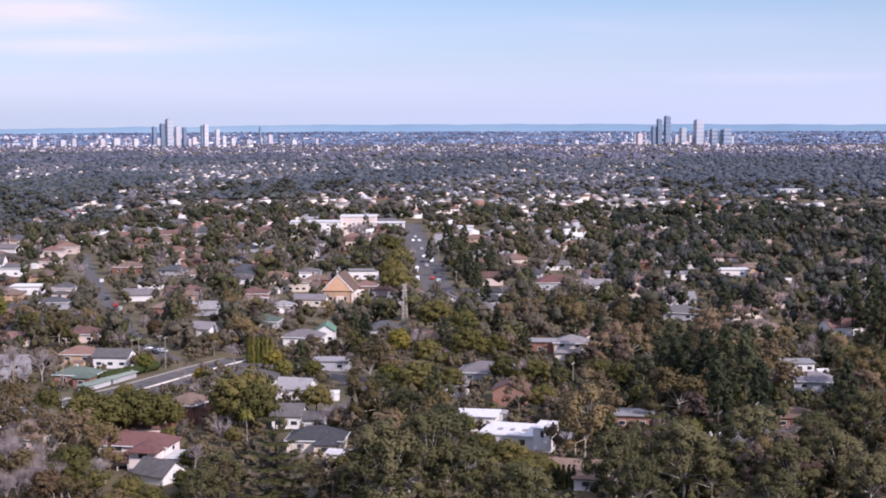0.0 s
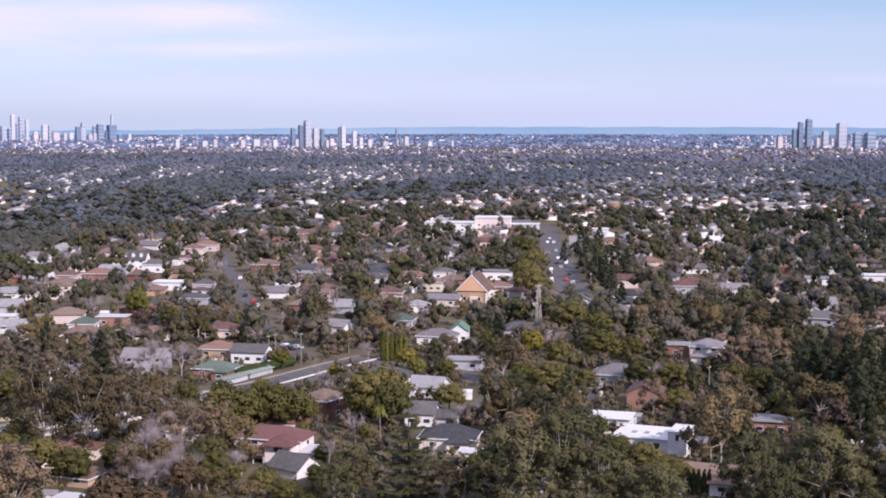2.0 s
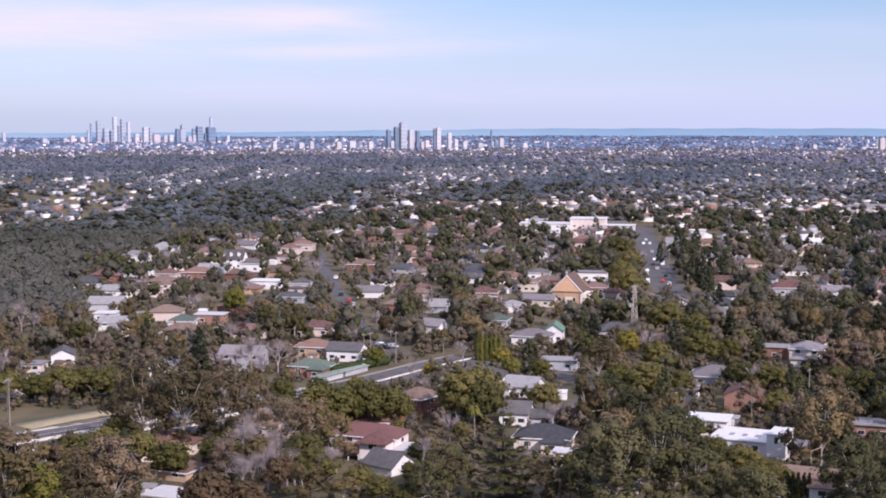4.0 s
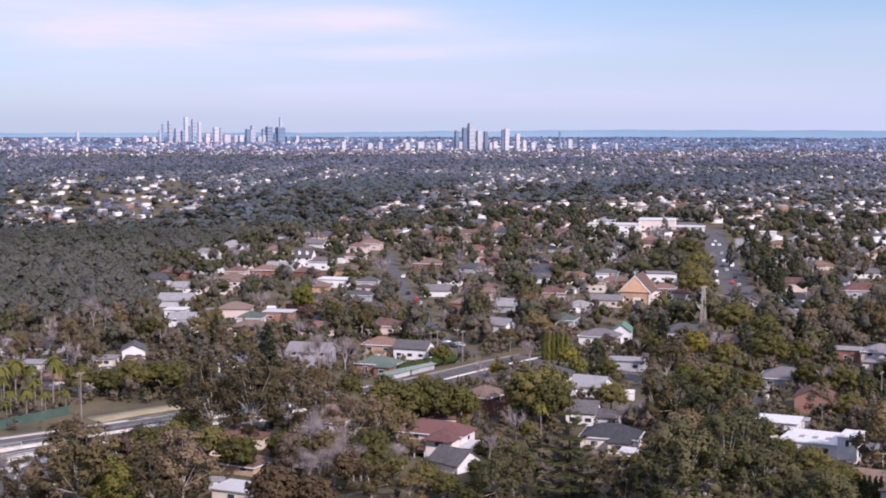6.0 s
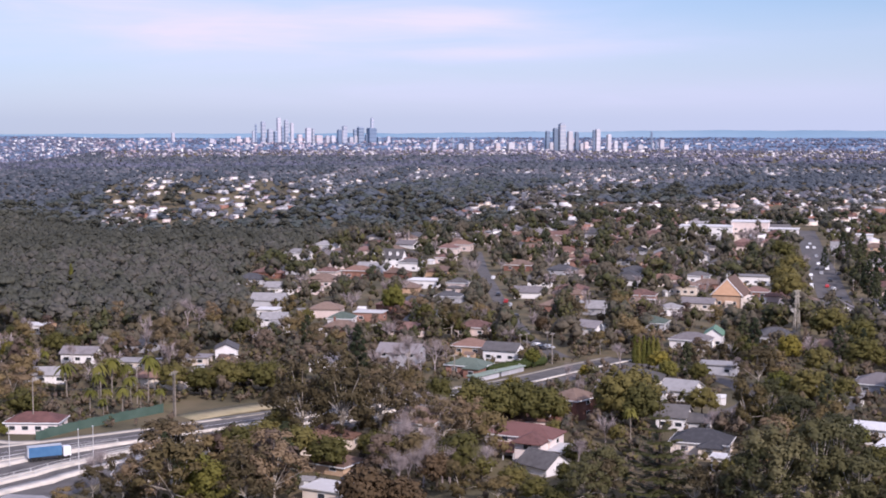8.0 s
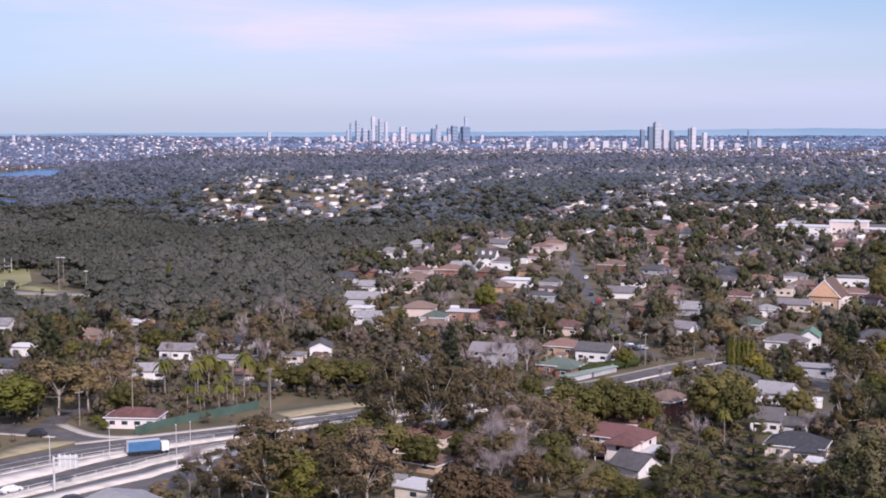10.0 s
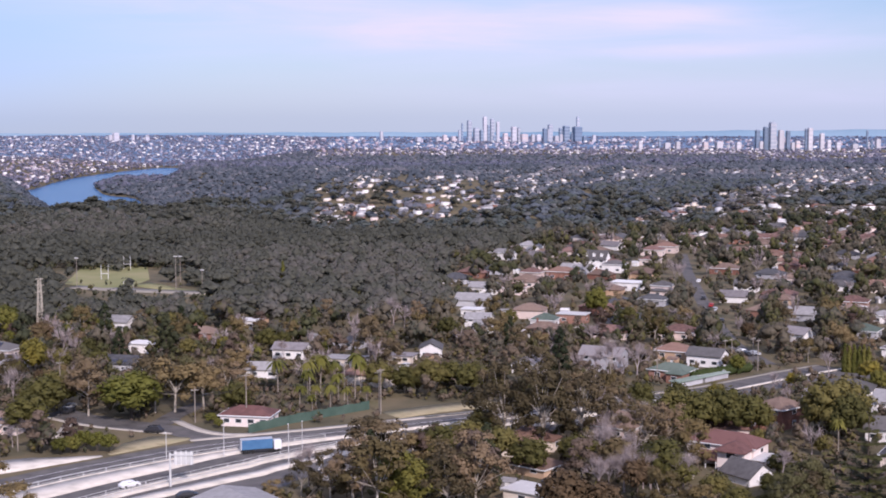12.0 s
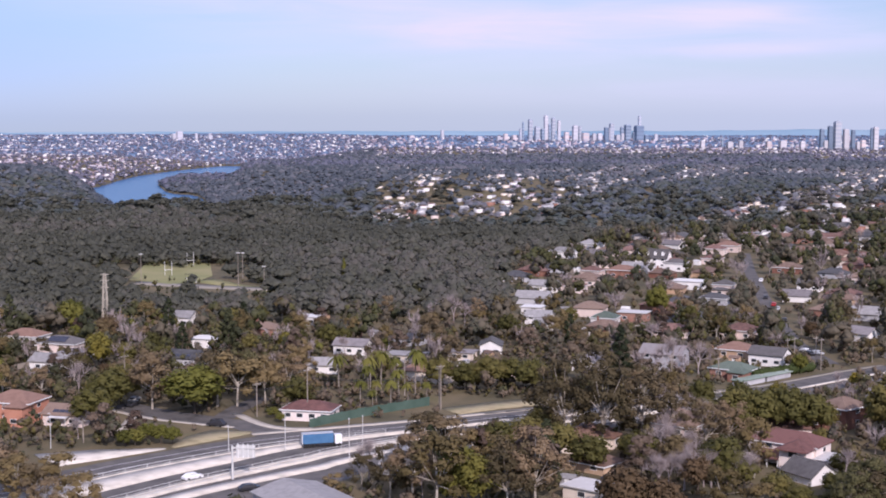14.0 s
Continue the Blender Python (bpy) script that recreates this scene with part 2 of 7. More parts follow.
M["pole"] = material("timber_pole", [(0.20, 0.17, 0.14), (0.33, 0.29, 0.25)], 0.9, 0.5)
M["solar"] = material("solar_panel", [(0.012, 0.014, 0.03), (0.025, 0.03, 0.055)], 0.2, 1, spec=0.6)
M["fence"] = material("green_fence", [(0.05, 0.088, 0.068), (0.08, 0.125, 0.10)], 0.8, 0.3)
M["tyre"] = material("rubber", [(0.015, 0.015, 0.015), (0.03, 0.03, 0.03)], 0.9, 1)
M["hedge"] = foliage("hedge_leaves", [(0.036, 0.052, 0.017), (0.068, 0.088, 0.028)])
M["truckblue"] = material("blue_tarpaulin", [(0.05, 0.135, 0.27), (0.075, 0.18, 0.33)], 0.6, 0.6)
for k, c in {"carwhite": (0.75, 0.75, 0.75), "cardark": (0.03, 0.03, 0.035), "carsilver": (0.42, 0.43, 0.45), "carred": (0.35, 0.03, 0.03), "carblue": (0.05, 0.10, 0.25)}.items():
    M[k] = material("paint_" + k, [c, tuple(v * 1.1 for v in c)], 0.3, 1, spec=0.5)
# dark and blue facades lightened, so their colour carries distance haze
for k, c in {"towerdark": (0.17, 0.22, 0.30), "towerblue": (0.28, 0.34, 0.43), "towerpale": (0.52, 0.50, 0.54), "towergrey": (0.36, 0.39, 0.46), "towerpink": (0.60, 0.50, 0.50)}.items():
    M[k] = material("facade_" + k, [tuple(v * 0.85 for v in c), tuple(v * 1.15 for v in c)], 0.5, 0.02, spread=0.3)
M["bandpale"] = material("pale_window_band", [(0.42, 0.42, 0.46), (0.52, 0.52, 0.55)], 0.5, 0.05)
M["banddark"] = material("dark_window_band", [(0.12, 0.16, 0.23), (0.18, 0.23, 0.31)], 0.35, 0.05)


# ---- helpers for shapes ----
def at(az, r):
    return -r * math.sin(radians(az)), r * math.cos(radians(az))


def part(name, bm, mat, parent=None, label="", smooth=False):
    me = bpy.data.meshes.new(name)
    bm.to_mesh(me)
    bm.free()
    me.materials.append(M[mat])
    if smooth:
        for p in me.polygons:
            p.use_smooth = True
    ob = new(name, me)
    if parent:
        ob.parent = parent
    return tagged(ob, label) if label else ob


def arrays(name, v, f, mats, parent=None, idx=None, tone=None, smooth=False, normals=None):
    """A mesh object from arrays of corners and of faces (all of one number of corners)."""
    v, f = np.asarray(v, np.float32), np.asarray(f, np.int32)
    me = bpy.data.meshes.new(name)
    n = f.shape[1]
    me.vertices.add(len(v))
    me.vertices.foreach_set("co", v.ravel())
    me.loops.add(f.size)
    me.loops.foreach_set("vertex_index", f.ravel())
    me.polygons.add(len(f))
    me.polygons.foreach_set("loop_start", np.arange(0, f.size, n, dtype=np.int32))
    for m in mats:
        me.materials.append(M[m])
    if idx is not None:
        me.polygons.foreach_set("material_index", np.asarray(idx, np.int32))
    if tone is not None:
        a = me.attributes.new("tone", "FLOAT", "POINT")
        a.data.foreach_set("value", np.asarray(tone, np.float32))
    me.update(calc_edges=True)
    if smooth or normals is not None:
        me.polygons.foreach_set("use_smooth", np.ones(len(f), bool))
    if normals is not None:
        a = me.attributes.new("custom_normal", "FLOAT_VECTOR", "POINT")
        a.data.foreach_set("vector", np.asarray(normals, np.float32).ravel())
        me.update()
    ob = new(name, me)
    if parent:
        ob.parent = parent
    return ob


def box(bm, x0, x1, y0, y1, z0, z1, bevel=0.0):
    r = bmesh.ops.create_cube(bm, size=1.0, matrix=Matrix.LocRotScale(((x0 + x1) / 2, (y0 + y1) / 2, (z0 + z1) / 2), None, (abs(x1 - x0), abs(y1 - y0), abs(z1 - z0))))
    if bevel:
        es = {e for v in r["verts"] for e in v.link_edges}
        bmesh.ops.bevel(bm, geom=list(es), offset=bevel, segments=1, affect="EDGES")
    return bm


def boxes(*bs, bevel=0.0):
    bm = bmesh.new()
    for b in bs:
        box(bm, *b, bevel=bevel)
    return bm


def rod(bm, a, b, r0, r1=None, n=6):
    a, b = Vector(a), Vector(b)
    r1 = r0 if r1 is None else r1
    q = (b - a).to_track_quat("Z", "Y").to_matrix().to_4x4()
    bmesh.ops.create_cone(bm, cap_ends=True, segments=n, radius1=r0, radius2=r1, depth=(b - a).length, matrix=Matrix.Translation((a + b) / 2) @ q)
    return bm


def empty(name, label, category, group="", kind=""):
    e = new(name)
    e.empty_display_size = 0.5
    return tagged(e, label, category, group, kind)


# ---- terrain ----
def smooth01(v, a, b):
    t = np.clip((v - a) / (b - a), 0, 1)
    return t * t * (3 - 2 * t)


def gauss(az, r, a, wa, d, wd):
    return np.exp(-((az - a) / wa) ** 2 - ((r - d) / wd) ** 2)


def shore(az):
    """Distance of the river's far bank by bearing."""
    return np.interp(az, (33, 35.8, 37.4, 39.1, 40.6, 44), (3450, 3390, 3150, 2860, 2420, 2000))


def height(x, y):
    """Height of the ground: a level plateau, wooded gullies, the river valley with its headland on one side, and land that rises in the far distance."""
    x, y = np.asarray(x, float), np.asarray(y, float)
    r, az = np.hypot(x, y), np.degrees(np.arctan2(-x, y))
    z = 1.4 * np.sin(x / 75 + 1) * np.sin(y / 85) * smooth01(r, 600, 1080)
    west = smooth01(az, 28.5, 33.5)
    z = z - 24 * smooth01(az, 10, 17) * (1 - west) * smooth01(r, 860, 1180) * (1 - smooth01(r, 1220, 1560))
    z = z + 10 * gauss(az, r, 26, 4.5, 1620, 330) - 9 * smooth01(az, 12, 17) * (1 - west) * (smooth01(r, 2150, 2350) - smooth01(r, 2700, 3000))
    z = z + (1 - west) * 11 * np.clip((r - 3350) / 1550, 0, 1.2)
    valley = -50 * smooth01(r, 1080, 2000) - 5 * np.sin(az * 1.3 + r / 240) * gauss(az, r, 36, 7, 1450, 380)
    valley = valley + 21 * smooth01(39.2 - az, 0, 2.2) * np.exp(-(((r - 2480) / 310) ** 2)) + 15 * smooth01(37.2 - az, 0, 1.6) * np.exp(-(((r - 2080) / 260) ** 2))
    valley = valley + 21 * smooth01(35.5 - az, 0, 1.2) * (smooth01(r, 1750, 2300) - smooth01(r, 3300, 3600)) + 60 * smooth01(az, 39.4, 42.8) * np.exp(-(((r - 1850) / 300) ** 2))
    bank = shore(az)
    valley = valley + (smooth01(r - bank, -10, 90) * 15 + 54 * np.clip((r - bank) / (4900 - bank), 0, 1.1)) * smooth01(r - bank, -60, 0)
    return z + west * valley


def hz(x, y):
    return float(height(x, y))


def ground():
    azs = np.radians(np.concatenate([np.arange(-44, -22, 1.0), np.arange(-22, 27, 0.5), np.arange(27, 46, 0.2), np.arange(46, 70.1, 1.0), np.arange(76, 315.9, 6.0)]))
    rs = np.concatenate([[60, 120], np.geomspace(180, 4900, 190)])
    A, R = np.meshgrid(azs, rs, indexing="ij")
    x, y = -R * np.sin(A), R * np.cos(A)
    front = smooth01(np.degrees(A), 58, 70)
    z = height(x, y) * np.where(np.degrees(A) > 70, 0.0, 1 - front) * np.where(np.degrees(A) < -43.5, 0.0, 1.0) - 0.02
    na, nr = A.shape
    v = np.concatenate([np.stack([x, y, z], -1).reshape(-1, 3), [[0, 0, -0.02]]])
    i = np.arange(na * nr).reshape(na, nr)
    i = np.concatenate([i, i[:1]])
    a, b, c, d = i[:-1, :-1].ravel(), i[:-1, 1:].ravel(), i[1:, 1:].ravel(), i[1:, :-1].ravel()
    f = np.concatenate([np.stack([a, c, b], -1), np.stack([a, d, c], -1), np.stack([i[:-1, 0], np.full(na, na * nr), i[1:, 0]], -1)])
    ob = arrays("ground", v, f, ["ground"], smooth=True)
    tagged(ob, "olive grass, soil and leaf litter between suburban gardens", "ground", kind="structure")


ground()


def river():
    azs, rs = np.radians(np.arange(28, 72, 0.5)), np.linspace(1700, 3960, 40)
    A, R = np.meshgrid(azs, rs, indexing="ij")
    x, y = -R * np.sin(A), R * np.cos(A)
    v = np.stack([x, y, 0 * x - 41.0], -1).reshape(-1, 3)
    i = np.arange(A.size).reshape(A.shape)
    f = np.stack([i[:-1, :-1], i[1:, :-1], i[1:, 1:], i[:-1, 1:]], -1).reshape(-1, 4)
    tagged(arrays("river", v, f, ["water"]), "deep blue river between wooded banks", "water", kind="structure")


river()


def far_hills():
    """The ridge on the horizon, its pale blue a haze painted into the colour."""
    azs = np.arange(-40, 70, 0.25)
    hgt = 27 + 5 * smooth01(-azs, -17, -12) + 5 * smooth01(-azs, -10, -6) - 2 * smooth01(-azs, 5, 16) + 0.9 * np.sin(azs * 1.7) + 0.6 * np.sin(azs * 4.1 + 1)
    r = 4930.0
    x, y = -r * np.sin(np.radians(azs)), r * np.cos(np.radians(azs))
    rows = [np.stack([x, y, 0 * x - 40], -1), np.stack([x, y, hgt], -1), np.stack([x * 1.006, y * 1.006, hgt * 0.8 - 30], -1)]
    v = np.concatenate(rows)
    n = len(azs)
    i = np.arange(n - 1)
    f = np.concatenate([np.stack([i + k * n, i + k * n + 1, i + (k + 1) * n + 1, i + (k + 1) * n], -1) for k in (0, 1)])
    tagged(arrays("backdrop", v, f[:, ::-1], ["backdrop"], smooth=True), "far horizon hills tinted pale blue with haze", "hills", kind="structure")


far_hills()


def far_plain():
    """The plain that rises slowly to the horizon behind the city, blue haze painted into its colour."""
    azs, rs = np.radians(np.arange(-40, 70, 0.5)), np.linspace(3420, 4930, 30)
    A, R = np.meshgrid(azs, rs, indexing="ij")
    x, y = -R * np.sin(A), R * np.cos(A)
    v = np.stack([x, y, height(x, y) + 1.0 - 4.0 * (R < 3430)], -1).reshape(-1, 3)
    i = np.arange(A.size).reshape(A.shape)
    f = np.stack([i[:-1, :-1], i[1:, :-1], i[1:, 1:], i[:-1, 1:]], -1).reshape(-1, 4)
    tagged(arrays("backdrop_2", v, f, ["plain"], smooth=True), "plain of distant woods and suburbs tinted blue with haze", "plain", kind="structure")


far_plain()


# ---- roads ----
ROAD_LINES = []


def ribbon(name, pts, o0, o1, z, mat, label, category="road", thick=0.0, note=True, parent=None):
    """A strip along a line of points, from offset o0 to o1 to its right; with thickness it is a slab."""
    p = np.array(pts, float)
    fine = []
    for a, b in zip(p[:-1], p[1:]):
        k = max(2, int(np.linalg.norm(b - a) / 6))
        fine += [a + (b - a) * i / k for i in range(k)]
    p = np.array(fine + [p[-1]])
    for _ in range(6):
        p[1:-1] = (p[:-2] + 2 * p[1:-1] + p[2:]) / 4
    knots = np.array(pts, float)
    at_knot = [int(np.argmin(((p - k) ** 2).sum(1))) for k in knots]
    o0, o1 = [np.interp(np.arange(len(p)), at_knot, o)[:, None] if isinstance(o, (list, tuple)) else o for o in (o0, o1)]
    t = np.gradient(p, axis=0)
    t /= np.linalg.norm(t, axis=1)[:, None]
    nrm = np.stack([t[:, 1], -t[:, 0]], 1)
    a, b = p + nrm * o0, p + nrm * o1
    n = len(p)
    za, zb = height(a[:, 0], a[:, 1]) + z, height(b[:, 0], b[:, 1]) + z
    top = [np.column_stack([a, za]), np.column_stack([b, zb])]
    i = np.arange(n - 1)
    f = [np.stack([i, i + n, i + n + 1, i + 1], -1)]
    if thick:
        top += [np.column_stack([a, za - thick]), np.column_stack([b, zb - thick])]
        f += [np.stack([i + 2 * n, i, i + 1, i + 1 + 2 * n], -1), np.stack([i + n, i + 3 * n, i + 1 + 3 * n, i + n + 1], -1)]
        f += [np.array([[0, 2 * n, 3 * n, n], [n - 1, 2 * n - 1, 4 * n - 1, 3 * n - 1]])]
    ob = arrays(name, np.concatenate(top), np.concatenate(f), [mat], parent)
    if note:
        wide = float(np.max(np.abs(np.asarray(o1) - np.asarray(o0))))
        k = max(1, math.ceil(wide / 4))
        for i in range(k):
            ROAD_LINES.append((p + nrm * (o0 + (o1 - o0) * (i + 0.5) / k), math.hypot(wide / k / 2, 3.0)))
    if label:
        tagged(ob, label, category, kind="structure")
    return p, nrm


SHOWN = []  # open places that nothing tall stands before
HIGHWAY = [(-214.0, 215.4), (-209.4, 239.2), (-199.2, 261.7), (-192.7, 278.6), (-183.8, 289.2), (-171.0, 300.5), (-161.8, 313.1), (-151.6, 325.7), (-99.2, 388.8), (-90.7, 406.1), (-82.7, 425.0), (-70.4, 446.6)]
WEST, EAST = HIGHWAY[:9], HIGHWAY[7:]
WEST = [(WEST[0][0] - 60, WEST[0][1] - 90)] + WEST
# offsets from the upper kerb of each concrete median, where the carriageways draw together
M1A = [12.3, 12.3, 12.3, 12.3, 12.3, 11.8, 10.4, 9.6, 9.0, 9.0]
M1B = [22.0, 21.5, 21.0, 19.5, 16.8, 14.4, 12.0, 10.8, 10.2, 10.2]
M2A = [31.0, 30.0, 29.0, 27.8, 26.5, 22.8, 18.6, 16.6, 15.6, 15.5]
M2B = [34.2, 33.2, 32.2, 31.0, 29.6, 25.6, 20.8, 18.4, 17.2, 17.0]
M3A = [36.0, 35.6, 35.0, 34.4, 34.0, 30.0, 25.2, 22.0, 20.0, 19.0]
M3B = [40.0, 39.4, 38.8, 38.0, 37.6, 33.4, 28.4, 24.0, 21.4, 20.0]
LOW = [52.0, 51.0, 50.0, 49.0, 48.0, 43.0, 37.0, 31.0, 27.0, 25.0]


for nm, pp, o0, o1, z, mm, lab, th in (
    ("footpath_1", WEST[4:], -2.6, -0.2, 0.14, "footpath", "pale concrete footpath beside the highway", 0.14),
    ("road_1", WEST, -0.2, M1A, 0.03, "asphalt", "dark asphalt carriageway of the highway", 0),
    ("median_1", WEST, M1A, M1B, 0.3, "concrete", "pale concrete median that tapers between carriageways", 0.3),
    ("road_2", WEST, M1B, M2A, 0.03, "asphalt", "dark asphalt carriageway of the highway", 0),
    ("median_2", WEST, M2A, M2B, 0.35, "concrete", "pale concrete median between carriageways", 0.35),
    ("road_3", WEST, M2B, M3A, 0.03, "asphalt", "dark asphalt ramp lane beside the highway", 0),
    ("median_3", WEST, M3A, M3B, 0.4, "concrete", "pale concrete retaining edge of the ramp", 0.4),
    ("road_4", WEST, M3B, LOW, 0.03, "asphalt", "dark asphalt lower carriageway", 0),
    ("footpath_2", EAST, -1.6, -0.2, 0.14, "sand", "pale footpath beside the road", 0.14),
    ("road_5", EAST, -0.2, 8.4, 0.034, "asphalt", "dark asphalt road between gardens", 0),
    ("median_4", EAST, 8.4, 9.3, 0.5, "concrete", "pale concrete median of the road", 0.3),
    ("road_6", EAST, 9.3, 15.5, 0.034, "asphalt", "dark asphalt road between gardens", 0),
):
    ribbon(nm, pp, o0, o1, z, mm, lab, "road" if "road" in nm else "pavement", th)
PLAZA = [(-214.6, 233.0), (-209.3, 241.5), (-202.6, 257.5)]
ribbon("median_5", PLAZA, [-14.0, -10.5, -1.5], [-0.4, -0.4, -0.4], 0.16, "concrete", "pale bare concrete apron beside the highway", "pavement", 0.16)
SIDE = [(-246.0, 293.0), (-236.0, 288.6), (-222.5, 286.6), (-211.5, 288.3), (-202.0, 286.5), (-188.0, 279.5)]
ribbon("road_7", SIDE, [-4.6, -4.6, -5.0, -5.0, -6.5, -11.0], [4.2, 4.2, 4.4, 3.6, 2.0, 2.6], 0.05, "asphalt", "dark asphalt side street that joins the highway")
ribbon("footpath_3", SIDE[:5], [4.3, 4.3, 4.5, 3.7, 2.1], [6.0, 6.0, 6.0, 5.0, 3.4], 0.15, "footpath", "pale kerb and path of the side street", "pavement", 0.15)
CORNER = [(-211.0, 297.5), (-204.5, 293.5), (-198.5, 289.6), (-193.0, 287.4), (-187.5, 287.6), (-183.5, 291.4)]
ribbon("footpath_9", CORNER, -1.3, 1.3, 0.15, "footpath", "pale footpath that curves round the street corner", "pavement", 0.15)
SIDE2 = [(-211.1, 291.7), (-217.2, 309.4), (-215.9, 318.5)]
ribbon("road_8", SIDE2, -3.0, 3.0, 0.06, "asphalt", "narrow asphalt lane up to a house")
ISLAND = [(-202.5, 259.8), (-201.6, 269.5), (-200.0, 277.0), (-195.0, 281.5)]
ribbon("verge", ISLAND, [-0.8, -5.5, -7.0, -1.0], [0.6, 2.6, 3.2, 1.2], 0.1, "drygrass", "dry yellow grass island between the roads", "grass", 0.1)
PATH = [(-224.6, 267.6), (-231.3, 278.7), (-236.7, 289.1)]
ribbon("footpath_4", PATH, -1.2, 1.2, 0.12, "footpath", "pale concrete path down the bank", "pavement", 0.12)
VERGE2 = [(-163.5, 326.2), (-157.7, 338.8), (-147.4, 349.8), (-141.2, 355.4)]
ribbon("verge_2", VERGE2, -2.5, 6.5, 0.1, "drygrass", "dry grass lot beside the highway", "grass", 0.1)
MAIN = [(-0.2, 589.4), (-3.1, 636.2), (-8.3, 733.0), (-14.7, 830.6), (-19.4, 925.8), (-23.8, 1002.4)]
ribbon("road_9", MAIN, -6.6, 6.8, 0.04, "asphalt", "wide asphalt main road lined with poles")
STREET = [(-203.1, 785.6), (-174.7, 687.7), (-156.7, 631.3), (-126.0, 534.6), (-103.3, 472.5), (-85.9, 441.7)]
ribbon("road_10", STREET, -2.9, 2.9, 0.045, "asphalt", "grey asphalt suburban street with parked cars")
CROSS = [(-33.3, 360.0), (-26.6, 369.7), (-21.0, 378.5), (-20.9, 391.0), (-24.1, 404.3), (-31.8, 418.6), (-50.9, 436.1), (-69.1, 438.4)]
ribbon("road_11", CROSS, -3.4, 3.4, 0.05, "asphalt", "narrow asphalt street among gardens")
LINE = [(43.9, 390.1), (30.1, 420.5), (8.2, 445.4), (-11.5, 430.6), (-22.6, 407.7)]
ribbon("road_12", LINE, -3.0, 3.0, 0.05, "asphalt", "narrow asphalt street among gardens")
for nm, pp, o in (("road_marking", WEST, 4.1), ("road_marking_2", WEST, 7.9)):
    ribbon(nm, pp, o - 0.09, o + 0.09, 0.05, "paint", "worn white lane line", "road marking", note=False)


for k in (1, 2, 3, 4):
    SHOWN.append((WEST[k][0] + 14, WEST[k][1] - 9, 20, 0.5))
for px, py in SIDE:
    SHOWN.append((px, py, 8, 0.5))
for px, py in MAIN[2:4]:
    SHOWN.append((px, py, 5, 0.5))


def oval():
    pts = [(-433.6, 525.4), (-478.4, 595.9), (-443.0, 603.5), (-407.4, 556.6), (-395.0, 519.4)]
    bm = bmesh.new()
    vs = [bm.verts.new((x, y, hz(x, y) + 0.12)) for x, y in pts]
    f = bm.faces.new(vs)
    if f.normal.z < 0:
        f.normal_flip()
    ob = part("playing_field", bm, "oval")
    tagged(ob, "mown green playing field in a clearing of the bush", "playing field", kind="structure")
    cx, cy = sum(p[0] for p in pts) / 5, sum(p[1] for p in pts) / 5
    ROAD_LINES.append((np.array([(cx - 20, cy - 8), (cx + 18, cy + 12)]), 25))
    SHOWN.append((cx, cy, 33, 0.5))
    sand = [(-423.4, 517.8), (-404.8, 519.5), (-381.7, 518.8), (-351.4, 524.3)]
    SHOWN.extend((px, py, 12, 0.3) for px, py in sand[:3])
    ribbon("footpath_8", sand, -6.0, 6.0, 0.16, "sand", "bare sandy edge of the playing field", "path", 0.1)


oval()
LAWN = [(-403.0, 541.0), (-390.0, 536.0), (-377.0, 530.5), (-359.0, 524.5), (-347.0, 521.0)]
ribbon("verge_3", LAWN, [-7.0, -6.0, -4.0, -5.0, -2.0], [5.0, 6.0, 6.0, 5.0, 3.0], 0.11, "oval", "pale green grass beside the playing field", "grass", 0.1)
SHOWN.extend((px, py, 6, 0.3) for px, py in LAWN[1:4])


# ---- trees ----
ICO_V, ICO_F = None, None


def _ico():
    global ICO_V, ICO_F
    bm = bmesh.new()
    bmesh.ops.create_icosphere(bm, subdivisions=1, radius=1.0)
    ICO_V = np.array([v.co[:] for v in bm.verts])
    ICO_F = np.array([[v.index for v in f.verts] for f in bm.faces])
    bm.free()


_ico()
RNG = np.random.default_rng(7)


def rand_dirs(n):
    d = RNG.normal(size=(n, 3))
    return d / np.linalg.norm(d, axis=1)[:, None]


def unit(n):
    return n / np.maximum(1e-6, np.linalg.norm(n, axis=1))[:, None]


def leaf_tris(cent, rad, n, size, flat=0.75, up=0.25):
    """n leaf sprays, each a bent pair of triangles, over a clump."""
    d = rand_dirs(n)
    d[:, 2] = np.where(d[:, 2] < -0.5, -d[:, 2], d[:, 2])
    p = cent + d * np.array([rad, rad, rad * flat]) * RNG.uniform(0.72, 1.12, (n, 1))
    nr = d + RNG.normal(size=(n, 3)) * 0.45 + np.array([0, 0, up])
    nr /= np.linalg.norm(nr, axis=1)[:, None]
    u = np.cross(nr, rand_dirs(n))
    u /= np.linalg.norm(u, axis=1)[:, None]
    w = np.cross(nr, u)
    s = size * RNG.uniform(0.6, 1.4, (n, 1))
    a, b = p - u * s * 0.6, p + u * s * 0.6
    c, e = p + w * s * 0.5 - nr * s * 0.15, p - w * s * 0.5 - nr * s * 0.15
    v = np.stack([a, c, b, e], 1).reshape(-1, 3)
    i = np.arange(n)[:, None] * 4
    f = np.concatenate([i + np.array([[0, 2, 1]]), i + np.array([[0, 3, 2]])])
    return v, f


